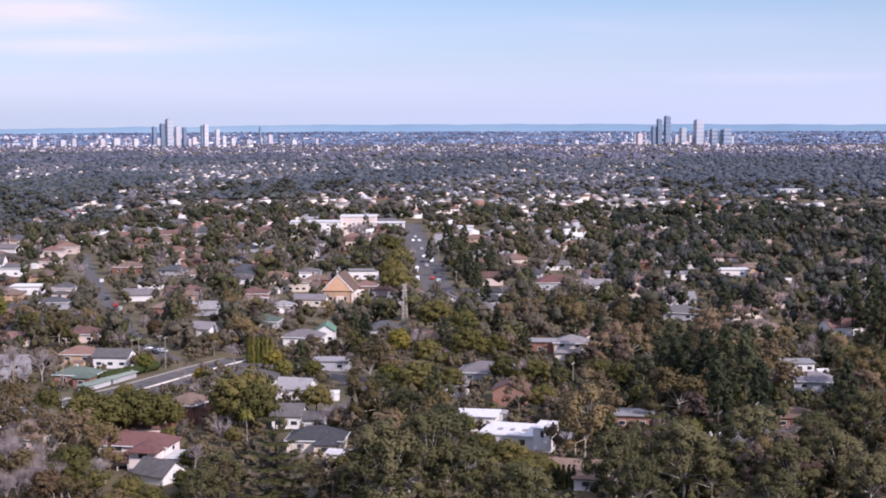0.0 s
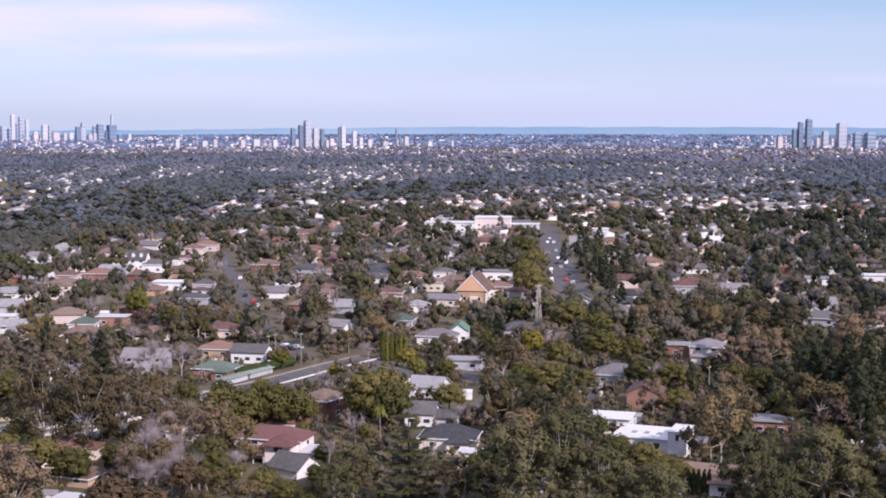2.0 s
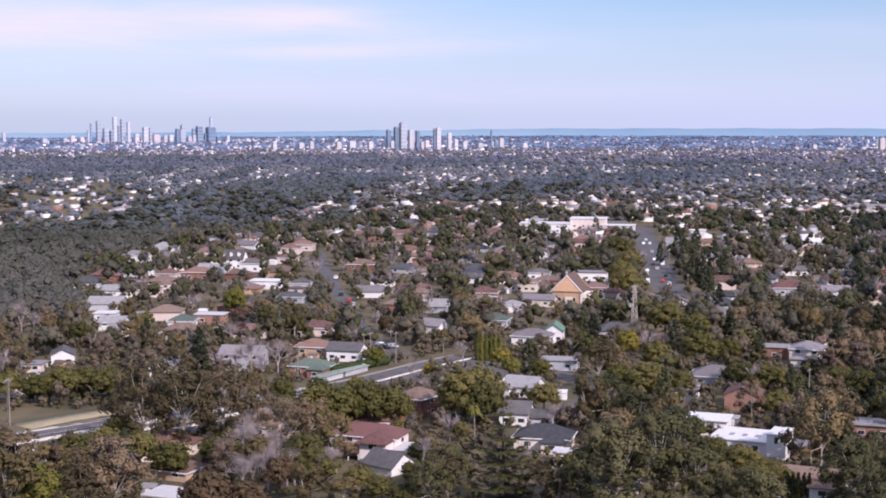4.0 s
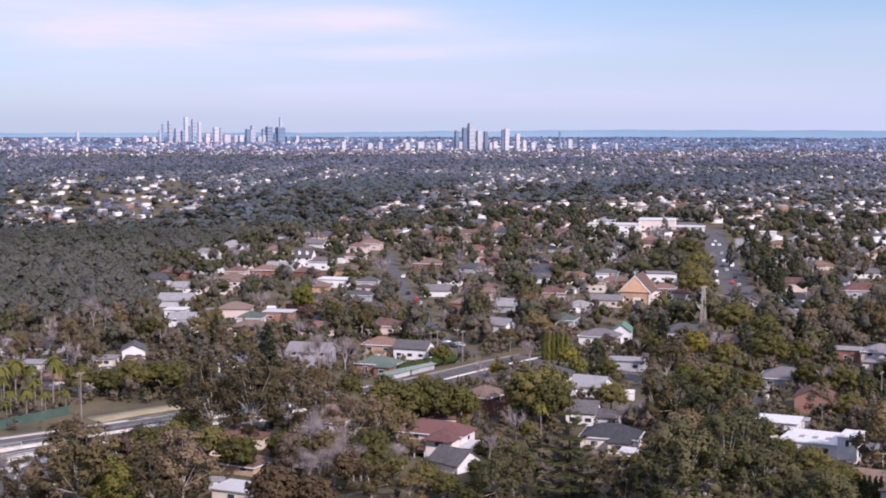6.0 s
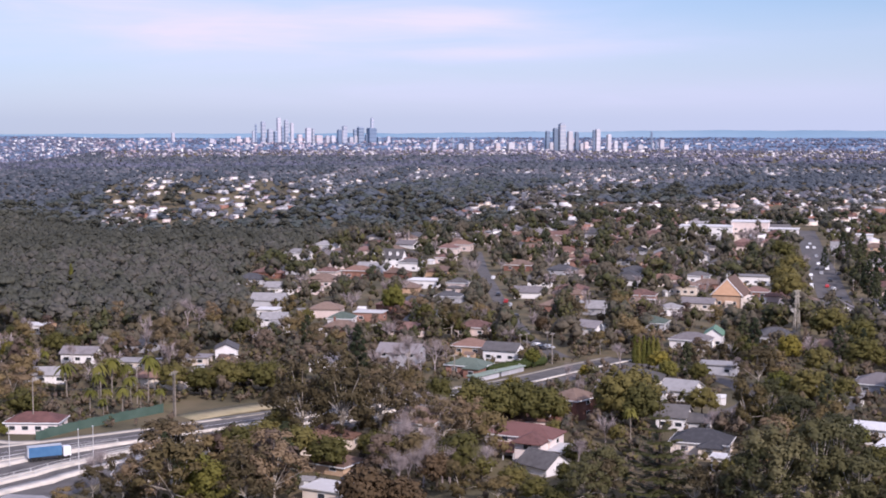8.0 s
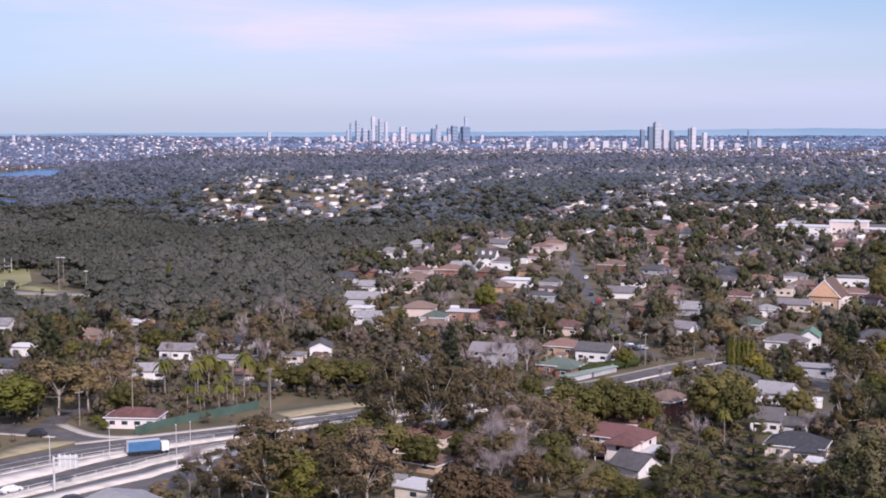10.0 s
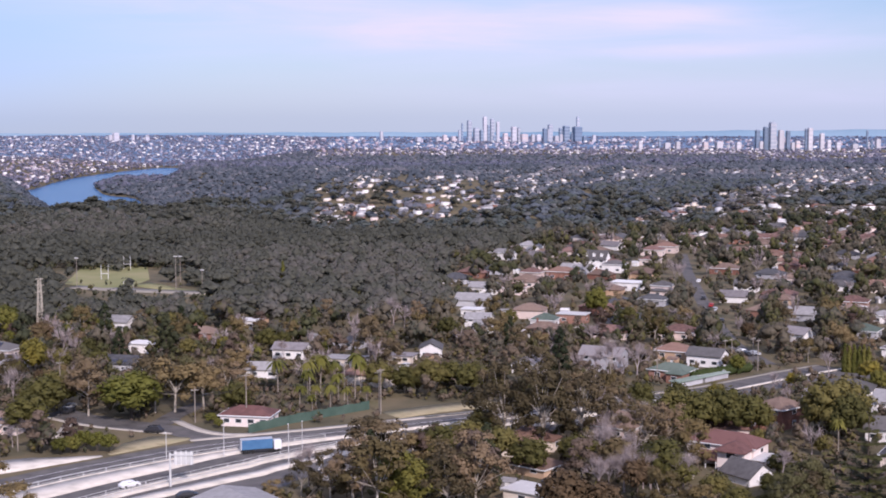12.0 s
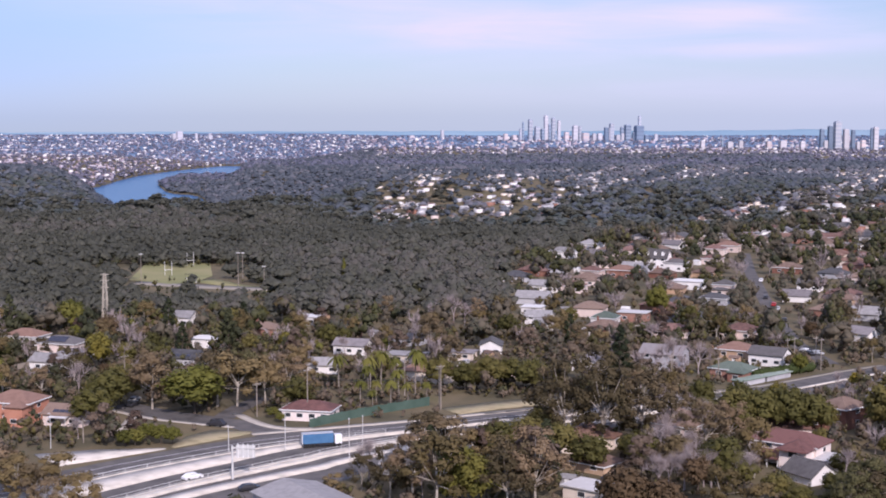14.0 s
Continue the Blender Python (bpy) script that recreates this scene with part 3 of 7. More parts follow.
def sprigs(cent, rad, n, size, flat=0.8, up=0.3, low=-0.55):
    """n single leaf sprays over a clump, turned outwards, some of them well clear of it."""
    d = rand_dirs(n)
    d[:, 2] = np.where(d[:, 2] < low, -d[:, 2], d[:, 2])
    p = cent + d * np.array([rad, rad, rad * flat]) * RNG.uniform(0.5, 1.26, (n, 1))
    nr = d + RNG.normal(size=(n, 3)) * 0.3 + np.array([0, 0, up])
    nr /= np.linalg.norm(nr, axis=1)[:, None]
    u = np.cross(nr, rand_dirs(n))
    u /= np.linalg.norm(u, axis=1)[:, None]
    w = np.cross(nr, u)
    s = size * RNG.uniform(0.55, 1.45, (n, 1))
    v = np.stack([p + u * s * 0.75, p - u * s * 0.45 + w * s * 0.55, p - u * s * 0.3 - w * s * 0.6], 1).reshape(-1, 3)
    return v, np.arange(n * 3).reshape(n, 3), np.repeat(unit(d + 0.3 * nr + np.array([0, 0, 0.12])), 3, 0)


OCT_V = np.array([(1, 0, 0), (0, 1, 0), (-1, 0, 0), (0, -1, 0), (0, 0, 1), (0, 0, -1)], float)
OCT_F = np.array([(0, 1, 4), (1, 2, 4), (2, 3, 4), (3, 0, 4), (1, 0, 5), (2, 1, 5), (3, 2, 5), (0, 3, 5)])


def small_core(cent, rad, flat=0.8):
    return OCT_V * (1 + RNG.uniform(-0.3, 0.3, (6, 1))) * np.array([rad, rad, rad * flat]) + cent, OCT_F, OCT_V


def clump_core(cent, rad, flat=0.75, jit=0.18):
    v = ICO_V * (1 + RNG.uniform(-jit, jit, (len(ICO_V), 1))) * np.array([rad, rad, rad * flat]) + cent
    return v, ICO_F, ICO_V


def merge(parts):
    """Joins shapes of corners and faces, and of normals where they have them."""
    vs, fs, o = [], [], 0
    for p in parts:
        vs.append(p[0])
        fs.append(p[1] + o)
        o += len(p[0])
    if all(len(p) == 3 for p in parts):
        return np.concatenate(vs), np.concatenate(fs), np.concatenate([p[2] for p in parts])
    return np.concatenate(vs), np.concatenate(fs)


def rounded(shape, share=0.6):
    """Bends a crown's normals towards those of its whole form, so that the clumps read as one tree."""
    v, f, n = shape
    mid = np.array([0, 0, v[:, 2].min() * 0.5 + v[:, 2].max() * 0.5])
    d = (v - mid) / np.array([np.abs(v[:, :2]).max(), np.abs(v[:, :2]).max(), max(0.1, v[:, 2].max() - mid[2])])
    return v, f, unit(n + share * d)


def crown(clumps, leaves, size, core=0.8, flat=0.75):
    ps = []
    for c, rad in clumps:
        if core:
            ps.append(small_core(np.array(c), rad * core * 1.15, flat))
        ps.append(sprigs(np.array(c), rad, leaves, size, flat))
    return rounded(merge(ps))


PROTO = {}


def tree_proto(key, label, category, leafmat, barkmat, vf, limbs, leaf_label=""):
    e = empty(key, label, category)
    bm = bmesh.new()
    for a, b, r0, r1 in limbs:
        rod(bm, a, b, r0, r1, 6)
    part("trunk", bm, barkmat, e)
    if vf is not None:
        arrays("crown", vf[0], vf[1], [leafmat], e, normals=vf[2])
    PROTO.setdefault(key, []).append([e, False])
    return e


def gum(key, label, h, spread, mat, barkmat="bark", n=17, leaves=102, size=0.49, open_=0.0):
    """A eucalypt: a forked trunk and an uneven crown of separate clumps."""
    limbs = [((0, 0, -0.3), (0.2, 0.1, h * 0.38), 0.035 * h * 0.5, 0.02 * h * 0.5)]
    cl = []
    for i in range(n):
        a = i * 2.4 + RNG.uniform(-0.5, 0.5)
        k = RNG.uniform(0, 1)
        rr = spread * math.sqrt(RNG.uniform(0.05, 1.0)) * (1 - 0.55 * k * k)
        c = np.array([math.cos(a) * rr, math.sin(a) * rr, h * (0.30 + 0.62 * k)])
        rad = spread * RNG.uniform(0.20, 0.38) * (0.74 if n > 25 else 1.0)
        cl.append((c, rad))
        if i % 2 == 0:
            limbs.append(((0.2, 0.1, h * RNG.uniform(0.28, 0.38)), tuple(c), 0.012 * h * 0.6, 0.03))
    return tree_proto(key, label, "tree", mat, barkmat, crown(cl, leaves, size, 0.6 - open_), limbs)


def round_tree(key, label, h, spread, mat, n=15, leaves=98, size=0.45):
    cl = [(np.array([0, 0, h * 0.55]), spread * 0.62)]
    for i in range(n):
        a, k = i * 2.4, (i + 0.5) / n
        ph = math.acos(1 - 1.5 * k)
        s = RNG.uniform(0.55, 0.78)
        c = np.array([math.cos(a) * math.sin(ph) * spread * s, math.sin(a) * math.sin(ph) * spread * s, h * 0.55 + math.cos(ph) * h * 0.33])
        cl.append((c, spread * RNG.uniform(0.27, 0.42)))
    return tree_proto(key, label, "tree", mat, "dark_bark", crown(cl, leaves, size, 0.7, 0.85), [((0, 0, -0.3), (0, 0, h * 0.5), 0.25, 0.15)])


def conifer(key, label, h, spread, tiers=8, mat="conifer"):
    """A tall pine with level, well-spaced tiers of boughs that turn up at their tips."""
    ps = []
    limbs = [((0, 0, -0.3), (0, 0, h), 0.28, 0.04)]
    for t in range(tiers):
        k = t / tiers
        z, L = h * (0.08 + 0.90 * k), spread * (1 - k) ** 0.85 + 0.3
        nb = 8 if k < 0.6 else 5
        for b in range(nb):
            a = b * 2 * math.pi / nb + t * 0.7 + RNG.uniform(-0.2, 0.2)
            LL = L * RNG.uniform(0.85, 1.08)
            tip = np.array([math.cos(a) * LL, math.sin(a) * LL, z + 0.10 * LL])
            limbs.append(((0, 0, z), tuple(tip), 0.05, 0.02))
            for q in range(7):
                f = (q + 1) / 7
                c = np.array([0, 0, z]) * (1 - f) + tip * f - np.array([0, 0, 0.14 * LL * math.sin(3.14 * f)])
                v, fc, n = sprigs(c, 0.11 * LL + 0.15, 13, 0.42, 0.06, 2.5, -2)
                ps.append((v, fc, unit(0.35 * n + np.array([0.35 * math.cos(a), 0.35 * math.sin(a), 0.9]))))
    return tree_proto(key, label, "pine tree", mat, "dark_bark", merge(ps), limbs)


def dense_pine(key, label, h, spread, mat="darkpine"):
    """A broad dark pine: a ragged cone of close clumps."""
    cl = []
    for i in range(24):
        k = (i + 0.5) / 24
        a = i * 2.4 + RNG.uniform(-0.4, 0.4)
        rr = spread * (1 - k) ** 0.75 * RNG.uniform(0.45, 1.0)
        cl.append((np.array([math.cos(a) * rr, math.sin(a) * rr, h * (0.16 + 0.80 * k)]), spread * RNG.uniform(0.22, 0.36) * (1.05 - 0.5 * k)))
    return tree_proto(key, label, "pine tree", mat, "dark_bark", crown(cl, 70, 0.46, 0.7, 0.9), [((0, 0, -0.3), (0, 0, h * 0.9), 0.3, 0.06)])


def cypress(key, label, h, spread, mat):
    cl = [(np.array([RNG.uniform(-.15, .15) * spread, RNG.uniform(-.15, .15) * spread, h * (0.08 + 0.84 * k)]), spread * (1.05 - 0.75 * k * k) * 0.8) for k in np.linspace(0, 1, 9)]
    ps = []
    for c, rad in cl:
        ps.append(clump_core(c, rad * 0.85, 1.3))
        ps.append(sprigs(c, rad, 80, 0.4, 1.3, 0.5))
    return tree_proto(key, label, "cypress", mat, "dark_bark", merge(ps), [((0, 0, -0.3), (0, 0, h * 0.4), 0.15, 0.1)])


def bare(key, label, h, spread, mat="twig"):
    """A leafless tree: forking limbs that end in a haze of fine twigs."""
    limbs, ps = [], []
    tips = []

    def fork(p, d, L, r, lev):
        q = p + d * L
        limbs.append((tuple(p), tuple(q), r, r * 0.6))
        if lev == 0:
            tips.append((q, d))
            return
        for _ in range(3 if lev > 1 else 4):
            nd = d + RNG.normal(size=3) * 0.48 + np.array([0, 0, 0.16])
            nd /= np.linalg.norm(nd)
            fork(q, nd, L * RNG.uniform(0.62, 0.85), r * 0.58, lev - 1)

    fork(np.array([0, 0, -0.3]), np.array([0, 0, 1.0]), h * 0.26, 0.02 * h, 3)
    for q, d in tips:
        n = 24
        dd = d + RNG.normal(size=(n, 3)) * 0.45 + np.array([0, 0, 0.2])
        dd /= np.linalg.norm(dd, axis=1)[:, None]
        L = h * 0.21 * RNG.uniform(0.6, 1.2, (n, 1))
        sd = np.cross(dd, rand_dirs(n)) * 0.019
        st = q + d * RNG.uniform(-0.8, 0.2, (n, 1))
        v = np.stack([st - sd, st + sd, st + dd * L], 1).reshape(-1, 3)
        ps.append((v, np.arange(n * 3).reshape(n, 3)))
    e = empty(key, label, "bare tree")
    bm = bmesh.new()
    v, f = merge(ps)
    k = spread / max(0.1, np.abs(v[:, :2]).max())
    v[:, :2] *= k
    for a, b, r0, r1 in limbs:
        rod(bm, (a[0] * k, a[1] * k, a[2]), (b[0] * k, b[1] * k, b[2]), max(r0, 0.03), max(r1, 0.02), 5)
    part("trunk", bm, mat, e)
    arrays("twig_crown", v, f, [mat], e)
    PROTO.setdefault(key, []).append([e, False])
    return e


def palm(key, label, h):
    e = empty(key, label, "palm tree")
    bm = bmesh.new()
    rod(bm, (0, 0, -0.3), (0.2, 0, h), 0.15, 0.10)
    part("trunk", bm, "pole", e)
    ps = []
    for i in range(26):
        a, dr, L = i * 2.4, RNG.uniform(-0.7, 1.1), RNG.uniform(2.0, 3.0)
        o = np.array([0.2, 0, h])
        pts = [o + np.array([math.cos(a), math.sin(a), 0]) * L * s + np.array([0, 0, 1.4 * dr * s - 2.0 * s * s]) for s in np.linspace(0, 1, 6)]
        sd = np.array([-math.sin(a), math.cos(a), 0]) * 0.34
        v = np.array([p + s * sd * w - np.array([0, 0, 0.12 * abs(s)]) for p, w in zip(pts, (0.2, 0.9, 1, 0.9, 0.6, 0.1)) for s in (-1, 1)])
        f = [[2 * k, 2 * k + 1, 2 * k + 3] for k in range(5)] + [[2 * k, 2 * k + 3, 2 * k + 2] for k in range(5)]
        ps.append((v, np.array(f)))
    v, f = merge(ps)
    arrays("frond_tuft", v, f, ["bright"], e)
    PROTO.setdefault(key, []).append([e, False])
    return e


for k in range(4):
    gum("gum_tree", "tall eucalypt with a grey-green open crown and pale trunk", 15 + k, 5.6 + 0.5 * k, "gum" if k % 2 else "greygum", n=16 + k)
for k in range(2):
    gum("brown_gum_tree", "eucalypt with a dusty brown-green crown beside houses", 14, 5.4, "greygum" if k else "gum", n=15, open_=0.25)
for k in range(3):
    gum("big_gum_tree", "massive eucalypt with a dense olive crown of many clumps", 16.5, 6.6, "oldgum", n=44 + 3 * k, leaves=84, size=0.36)
for k in range(2):
    gum("dusty_gum_tree", "tall eucalypt with a dusty grey-green crown and pale limbs", 16.5, 6.2, "greygum", n=34 + 2 * k, leaves=84, size=0.38, open_=0.2)
for k in range(3):
    round_tree("leafy_tree", "dense dark green broadleaf garden tree", 9 + k, 4.4 + 0.4 * k, "broad")
for k in range(2):
    round_tree("light_green_tree", "rounded light green garden tree", 9, 4.2, "bright")
round_tree("wattle_tree", "wattle tree in yellow blossom", 8, 3.6, "yellow")
gum("plum_tree", "bushy tree with dull plum-brown foliage", 11, 4.4, "plum", "dark_bark", n=16)
round_tree("russet_tree", "garden tree with russet brown leaves", 8, 3.6, "russet")
for k in range(2):
    conifer("norfolk_pine", "tall dark pine with level tiers of boughs", 20, 5.6)
for k in range(2):
    dense_pine("dark_pine", "tall dense dark green pine among the eucalypts", 18, 5.0)
cypress("cypress_tree", "narrow dark green pencil cypress", 7.5, 1.0, "conifer")
cypress("tall_cypress_tree", "tall bright green cypress in a dense row", 11, 1.9, "bright")
for k in range(3):
    bare("bare_tree", "leafless grey-mauve winter tree", 11, 4.8)
palm("palm_tree", "slender garden palm with a tuft of fronds", 8)

TREES = []  # x, y, height, spread: taken places


def plant(key, x, y, s=1.0, sz=None, label="", group=""):
    pro = PROTO[key]
    i = int(RNG.integers(len(pro)))
    m = pose(x, y, hz(x, y), 0, 0, float(RNG.uniform(0, 360))) @ Matrix.Diagonal((s, s, sz or s, 1))
    if not pro[i][1]:
        pro[i][1] = True
        ob = pro[i][0]
        ob.matrix_basis = m
    else:
        ob = copy_thing(pro[i][0], m)
        # undo the scale that the first copy carries
        ob.matrix_basis = m
    tagged(ob, label, "", group)
    TREES.append((x, y, s))
    return ob


# ---- houses ----
TAKEN = []  # x, y, radius, height of the lowest part that shows (or None)


def roof_mesh(kind, w, d, h, rise, eave=0.5, thick=0.22):
    """Hip, gable or skillion roof over w by d, its eaves at height h."""
    bm = bmesh.new()
    W, D = w / 2 + eave, d / 2 + eave
    if kind == "flat":
        return box(bm, -W, W, -D, D, h, h + 0.3, bevel=0.04)
    long_x = w >= d
    if not long_x:
        W, D = D, W
    if kind == "gable":
        drop = rise * (D - (min(w, d) / 2)) / (min(w, d) / 2)
        for s in (-1, 1):
            quad = [(-W, s * D, h - drop), (W, s * D, h - drop), (W, 0, h + rise), (-W, 0, h + rise)]
            lo, hi = [Vector(p) for p in quad], [Vector(p) + Vector((0, 0, thick)) for p in quad]
            if not long_x:
                lo, hi = [Vector((-p.y, p.x, p.z)) for p in lo], [Vector((-p.y, p.x, p.z)) for p in hi]
            v = [bm.verts.new(p) for p in lo + hi]
            for f in ((0, 1, 2, 3), (4, 5, 6, 7), (0, 1, 5, 4), (1, 2, 6, 5), (2, 3, 7, 6), (3, 0, 4, 7)):
                bm.faces.new([v[i] for i in f])
        bmesh.ops.recalc_face_normals(bm, faces=bm.faces)
        return bm
    e = W - D
    e = max(e, 0.3)
    lo = [(-W, -D, h), (W, -D, h), (W, D, h), (-W, D, h)]
    hi = [(-e, 0, h + rise), (e, 0, h + rise)]
    P = [Vector(p) for p in lo + hi] + [Vector(p) - Vector((0, 0, thick)) for p in lo]
    if not long_x:
        P = [Vector((-p.y, p.x, p.z)) for p in P]
    v = [bm.verts.new(p) for p in P]
    for f in ((0, 1, 5, 4), (2, 3, 4, 5), (1, 2, 5), (3, 0, 4), (0, 6, 7, 1), (1, 7, 8, 2), (2, 8, 9, 3), (3, 9, 6, 0), (9, 8, 7, 6)):
        bm.faces.new([v[i] for i in f])
    return bm


def gable_fill(bm, w, d, h, rise):
    """The triangles of wall under a gable roof."""
    if w >= d:
        tri = [[(s * w / 2, -d / 2, h), (s * w / 2, d / 2, h), (s * w / 2, 0, h + rise)] for s in (-1, 1)]
    else:
        tri = [[(-w / 2, s * d / 2, h), (w / 2, s * d / 2, h), (0, s * d / 2, h + rise)] for s in (-1, 1)]
    for t in tri:
        bm.faces.new([bm.verts.new(p) for p in t])


def window_part(parent, x, y, z, w, h, axis, s):
    """A window on a wall that faces along axis, s its side: frame with a pane in it."""
    def put(name, mat, a, z0, z1, proud, par):
        if axis == "y":
            b = (x - a, x + a, y - 0.02, y + s * proud, z0, z1)
        else:
            b = (x - 0.02, x + s * proud, y - a, y + a, z0, z1)
        return part(name, boxes((min(b[0], b[1]), max(b[0], b[1]), min(b[2], b[3]), max(b[2], b[3]), b[4], b[5])), mat, par)
    f = put("window", "frame", w / 2, z, z + h, 0.05, parent)
    put("pane", "glass", w / 2 - 0.12, z + 0.12, z + h - 0.12, 0.07, f)


def house(x, y, rot, w, d, h, roof="hip", wall="brick", tile="terracotta", rise=None, wing=None, label="", windows=2, chimney=False, extra=(), eave=0.5, show=True, category="house", name="house"):
    """One house with its parts. wing: (x, y, w, d, h) of a second block; extra: 'solar', 'awning', 'dormers'."""
    if len(label.split()) < 4:
        label += " among garden trees"
    rise = rise if rise is not None else (0 if roof == "flat" else 0.24 * min(w, d))
    e = empty(name, label, category, "houses of the suburb")
    bm = boxes((-w / 2, w / 2, -d / 2, d / 2, -0.6, h))
    if roof == "gable":
        gable_fill(bm, w, d, h, rise)
    part("wall_block", bm, wall, e)
    part("roof", roof_mesh(roof, w, d, h - (0.1 if roof == "hip" else 0.0), rise, eave), tile, e)
    if wing:
        wx, wy, ww, wd, wh = wing
        r2 = 0.24 * min(ww, wd)
        bm = boxes((-ww / 2, ww / 2, -wd / 2, wd / 2, -0.6, wh))
        g2 = "gable" if roof == "gable" else roof
        if g2 == "gable":
            gable_fill(bm, ww, wd, wh, r2)
        bmesh.ops.translate(bm, verts=bm.verts, vec=(wx, wy, 0))
        part("wing", bm, wall, e)
        bm = roof_mesh(g2, ww, wd, wh - (0.106 if roof == "hip" else 0.006), r2, eave)
        bmesh.ops.translate(bm, verts=bm.verts, vec=(wx, wy, 0))
        part("wing_roof", bm, tile, e)
    if show and roof == "hip":
        W, D = w / 2 + eave + 0.06, d / 2 + eave + 0.06
        z0, z1 = h - 0.34, h - 0.08
        part("gutter", boxes((-W, W, -D, -D + 0.12, z0, z1), (-W, W, D - 0.12, D, z0, z1), (-W, -W + 0.12, -D + 0.12, D - 0.12, z0, z1), (W - 0.12, W, -D + 0.12, D - 0.12, z0, z1)), "frame", e, "pale gutter")
    st = 2 if h > 4.4 else 1
    for s in range(st):
        z = 0.9 + s * 2.8
        for i in range(windows):
            cx = -w / 2 + w * (i + 0.5) / windows
            if wing and abs(cx - wing[0]) < wing[2] / 2 + 0.5 and wing[1] < 0 and z < wing[4] + 1:
                continue
            window_part(e, cx, -d / 2, z, min(1.8, w / windows * 0.55), 1.2, "y", -1)
        window_part(e, w / 2, 0, z, min(1.6, d * 0.3), 1.2, "x", 1)
    if wing and wing[1] < 0:
        window_part(e, wing[0], wing[1] - wing[3] / 2, 0.9, min(1.8, wing[2] * 0.4), 1.2, "y", -1)
    if chimney:
        part("chimney", boxes((w * 0.2, w * 0.2 + 0.7, -0.35, 0.35, h, h + rise + 0.9), (w * 0.2 - 0.08, w * 0.2 + 0.78, -0.43, 0.43, h + rise + 0.9, h + rise + 1.05)), "brick", e)
    if "solar" in extra:
        sl = math.atan2(rise, d / 2 + eave)
        for k in range(4):
            bm = boxes((-0.82, 0.82, -0.5 * d * 0.36, 0.5 * d * 0.36, 0.05, 0.12))
            p = part("solar_panel", bm, "solar", e, "dark blue solar panel")
            p.matrix_basis = pose(-w * 0.2 + k * 1.75, -d * 0.27, h + rise * 0.5, math.degrees(sl), 0, 0)
    if "awning" in extra:
        p = part("awning", boxes((-w * 0.28, w * 0.2, -d / 2 - 2.4, -d / 2, h - 0.45, h - 0.3)), "whiteroof", e, "white awning over the terrace")
        for k in (-0.27, 0.19):
            part("awning_post", boxes((w * k - 0.05, w * k + 0.05, -d / 2 - 2.3, -d / 2 - 2.2, -0.4, h - 0.45)), "frame", e)
    if "dormers" in extra:
        for k in range(4):
            bm = boxes((-0.7, 0.7, -1.2, 1.0, -0.9, 0.7))
            gable_fill(bm, 1.4, 2.2, 0.7, 0.8)
            dm = part("dormer", bm, "white", e, "white gabled dormer")
            dm.matrix_basis = pose(-w * 0.36 + k * w * 0.24, -d * 0.26, h + rise * 0.5, 0, 0, 0)
            part("dormer_roof", roof_mesh("gable", 1.4, 2.4, 0.7, 0.85, 0.15, 0.1), tile, dm)
    e.matrix_basis = pose(x, y, hz(x, y), 0, 0, rot)
    TAKEN.append((x, y, 0.5 * math.hypot(w, d) + (1.5 if not wing else 3.0), h if show else None))
    return e


# ---- landmark builders ----
def church(x, y, rot):
    e = empty("church", "church hall with an orange brick gable and cream base", "church")
    w, d, h, rise = 12.0, 18.0, 5.0, 6.6
    part("nave", boxes((-w / 2, w / 2, -d / 2, d / 2, -0.5, h)), "tan", e)
    for q in (-1, 1):
        bm = bmesh.new()
        tri = [(-w / 2 - 0.35, q * (d / 2 + 0.56), h - 0.1), (w / 2 + 0.35, q * (d / 2 + 0.56), h - 0.1), (0, q * (d / 2 + 0.56), h + rise + 0.15)]
        lo, hi = [bm.verts.new(p) for p in tri], [bm.verts.new((p[0], p[1] - q * 0.5, p[2])) for p in tri]
        bm.faces.new(lo), bm.faces.new(hi)
        for i in range(3):
            bm.faces.new((lo[i], lo[(i + 1) % 3], hi[(i + 1) % 3], hi[i]))
        bmesh.ops.recalc_face_normals(bm, faces=bm.faces)
        part("gable", bm, "orange", e, "orange brick gable")
    part("roof", roof_mesh("gable", w, d, h - 0.1, rise, 0.6, 0.3), "brown", e)
    for s in (-1, 1):
        bm = bmesh.new()
        rod(bm, (s * 6.7, -d / 2 - 0.62, h - 0.35), (0, -d / 2 - 0.62, h + rise + 0.05), 0.2, 0.2, 4)
        part("bargeboard", bm, "white", e, "white bargeboard")
    part("annex", boxes((w / 2 - 0.2, w / 2 + 4.0, -d / 2 - 0.5, d / 2 - 6, -0.5, 4.0), bevel=0.05), "cream", e)
    part("cross", boxes((-0.1, 0.1, -d / 2 - 0.1, -d / 2 + 0.1, h + rise, h + rise + 2.2), (-0.6, 0.6, -d / 2 - 0.08, -d / 2 + 0.08, h + rise + 1.2, h + rise + 1.4)), "frame", e)
    part("porch", boxes((-0.5, 2.5, -d / 2 - 1.4, -d / 2, -0.5, 2.6), bevel=0.04), "cream", e)
    window_part(e, 3.2, -d / 2, 0.8, 1.4, 1.6, "y", -1)
    window_part(e, -3.0, -d / 2, 0.8, 1.6, 1.6, "y", -1)
    e.matrix_basis = pose(x, y + 8, hz(x, y), 0, 0, rot)
    TAKEN.append((x, y + 8, 11, 2.0))


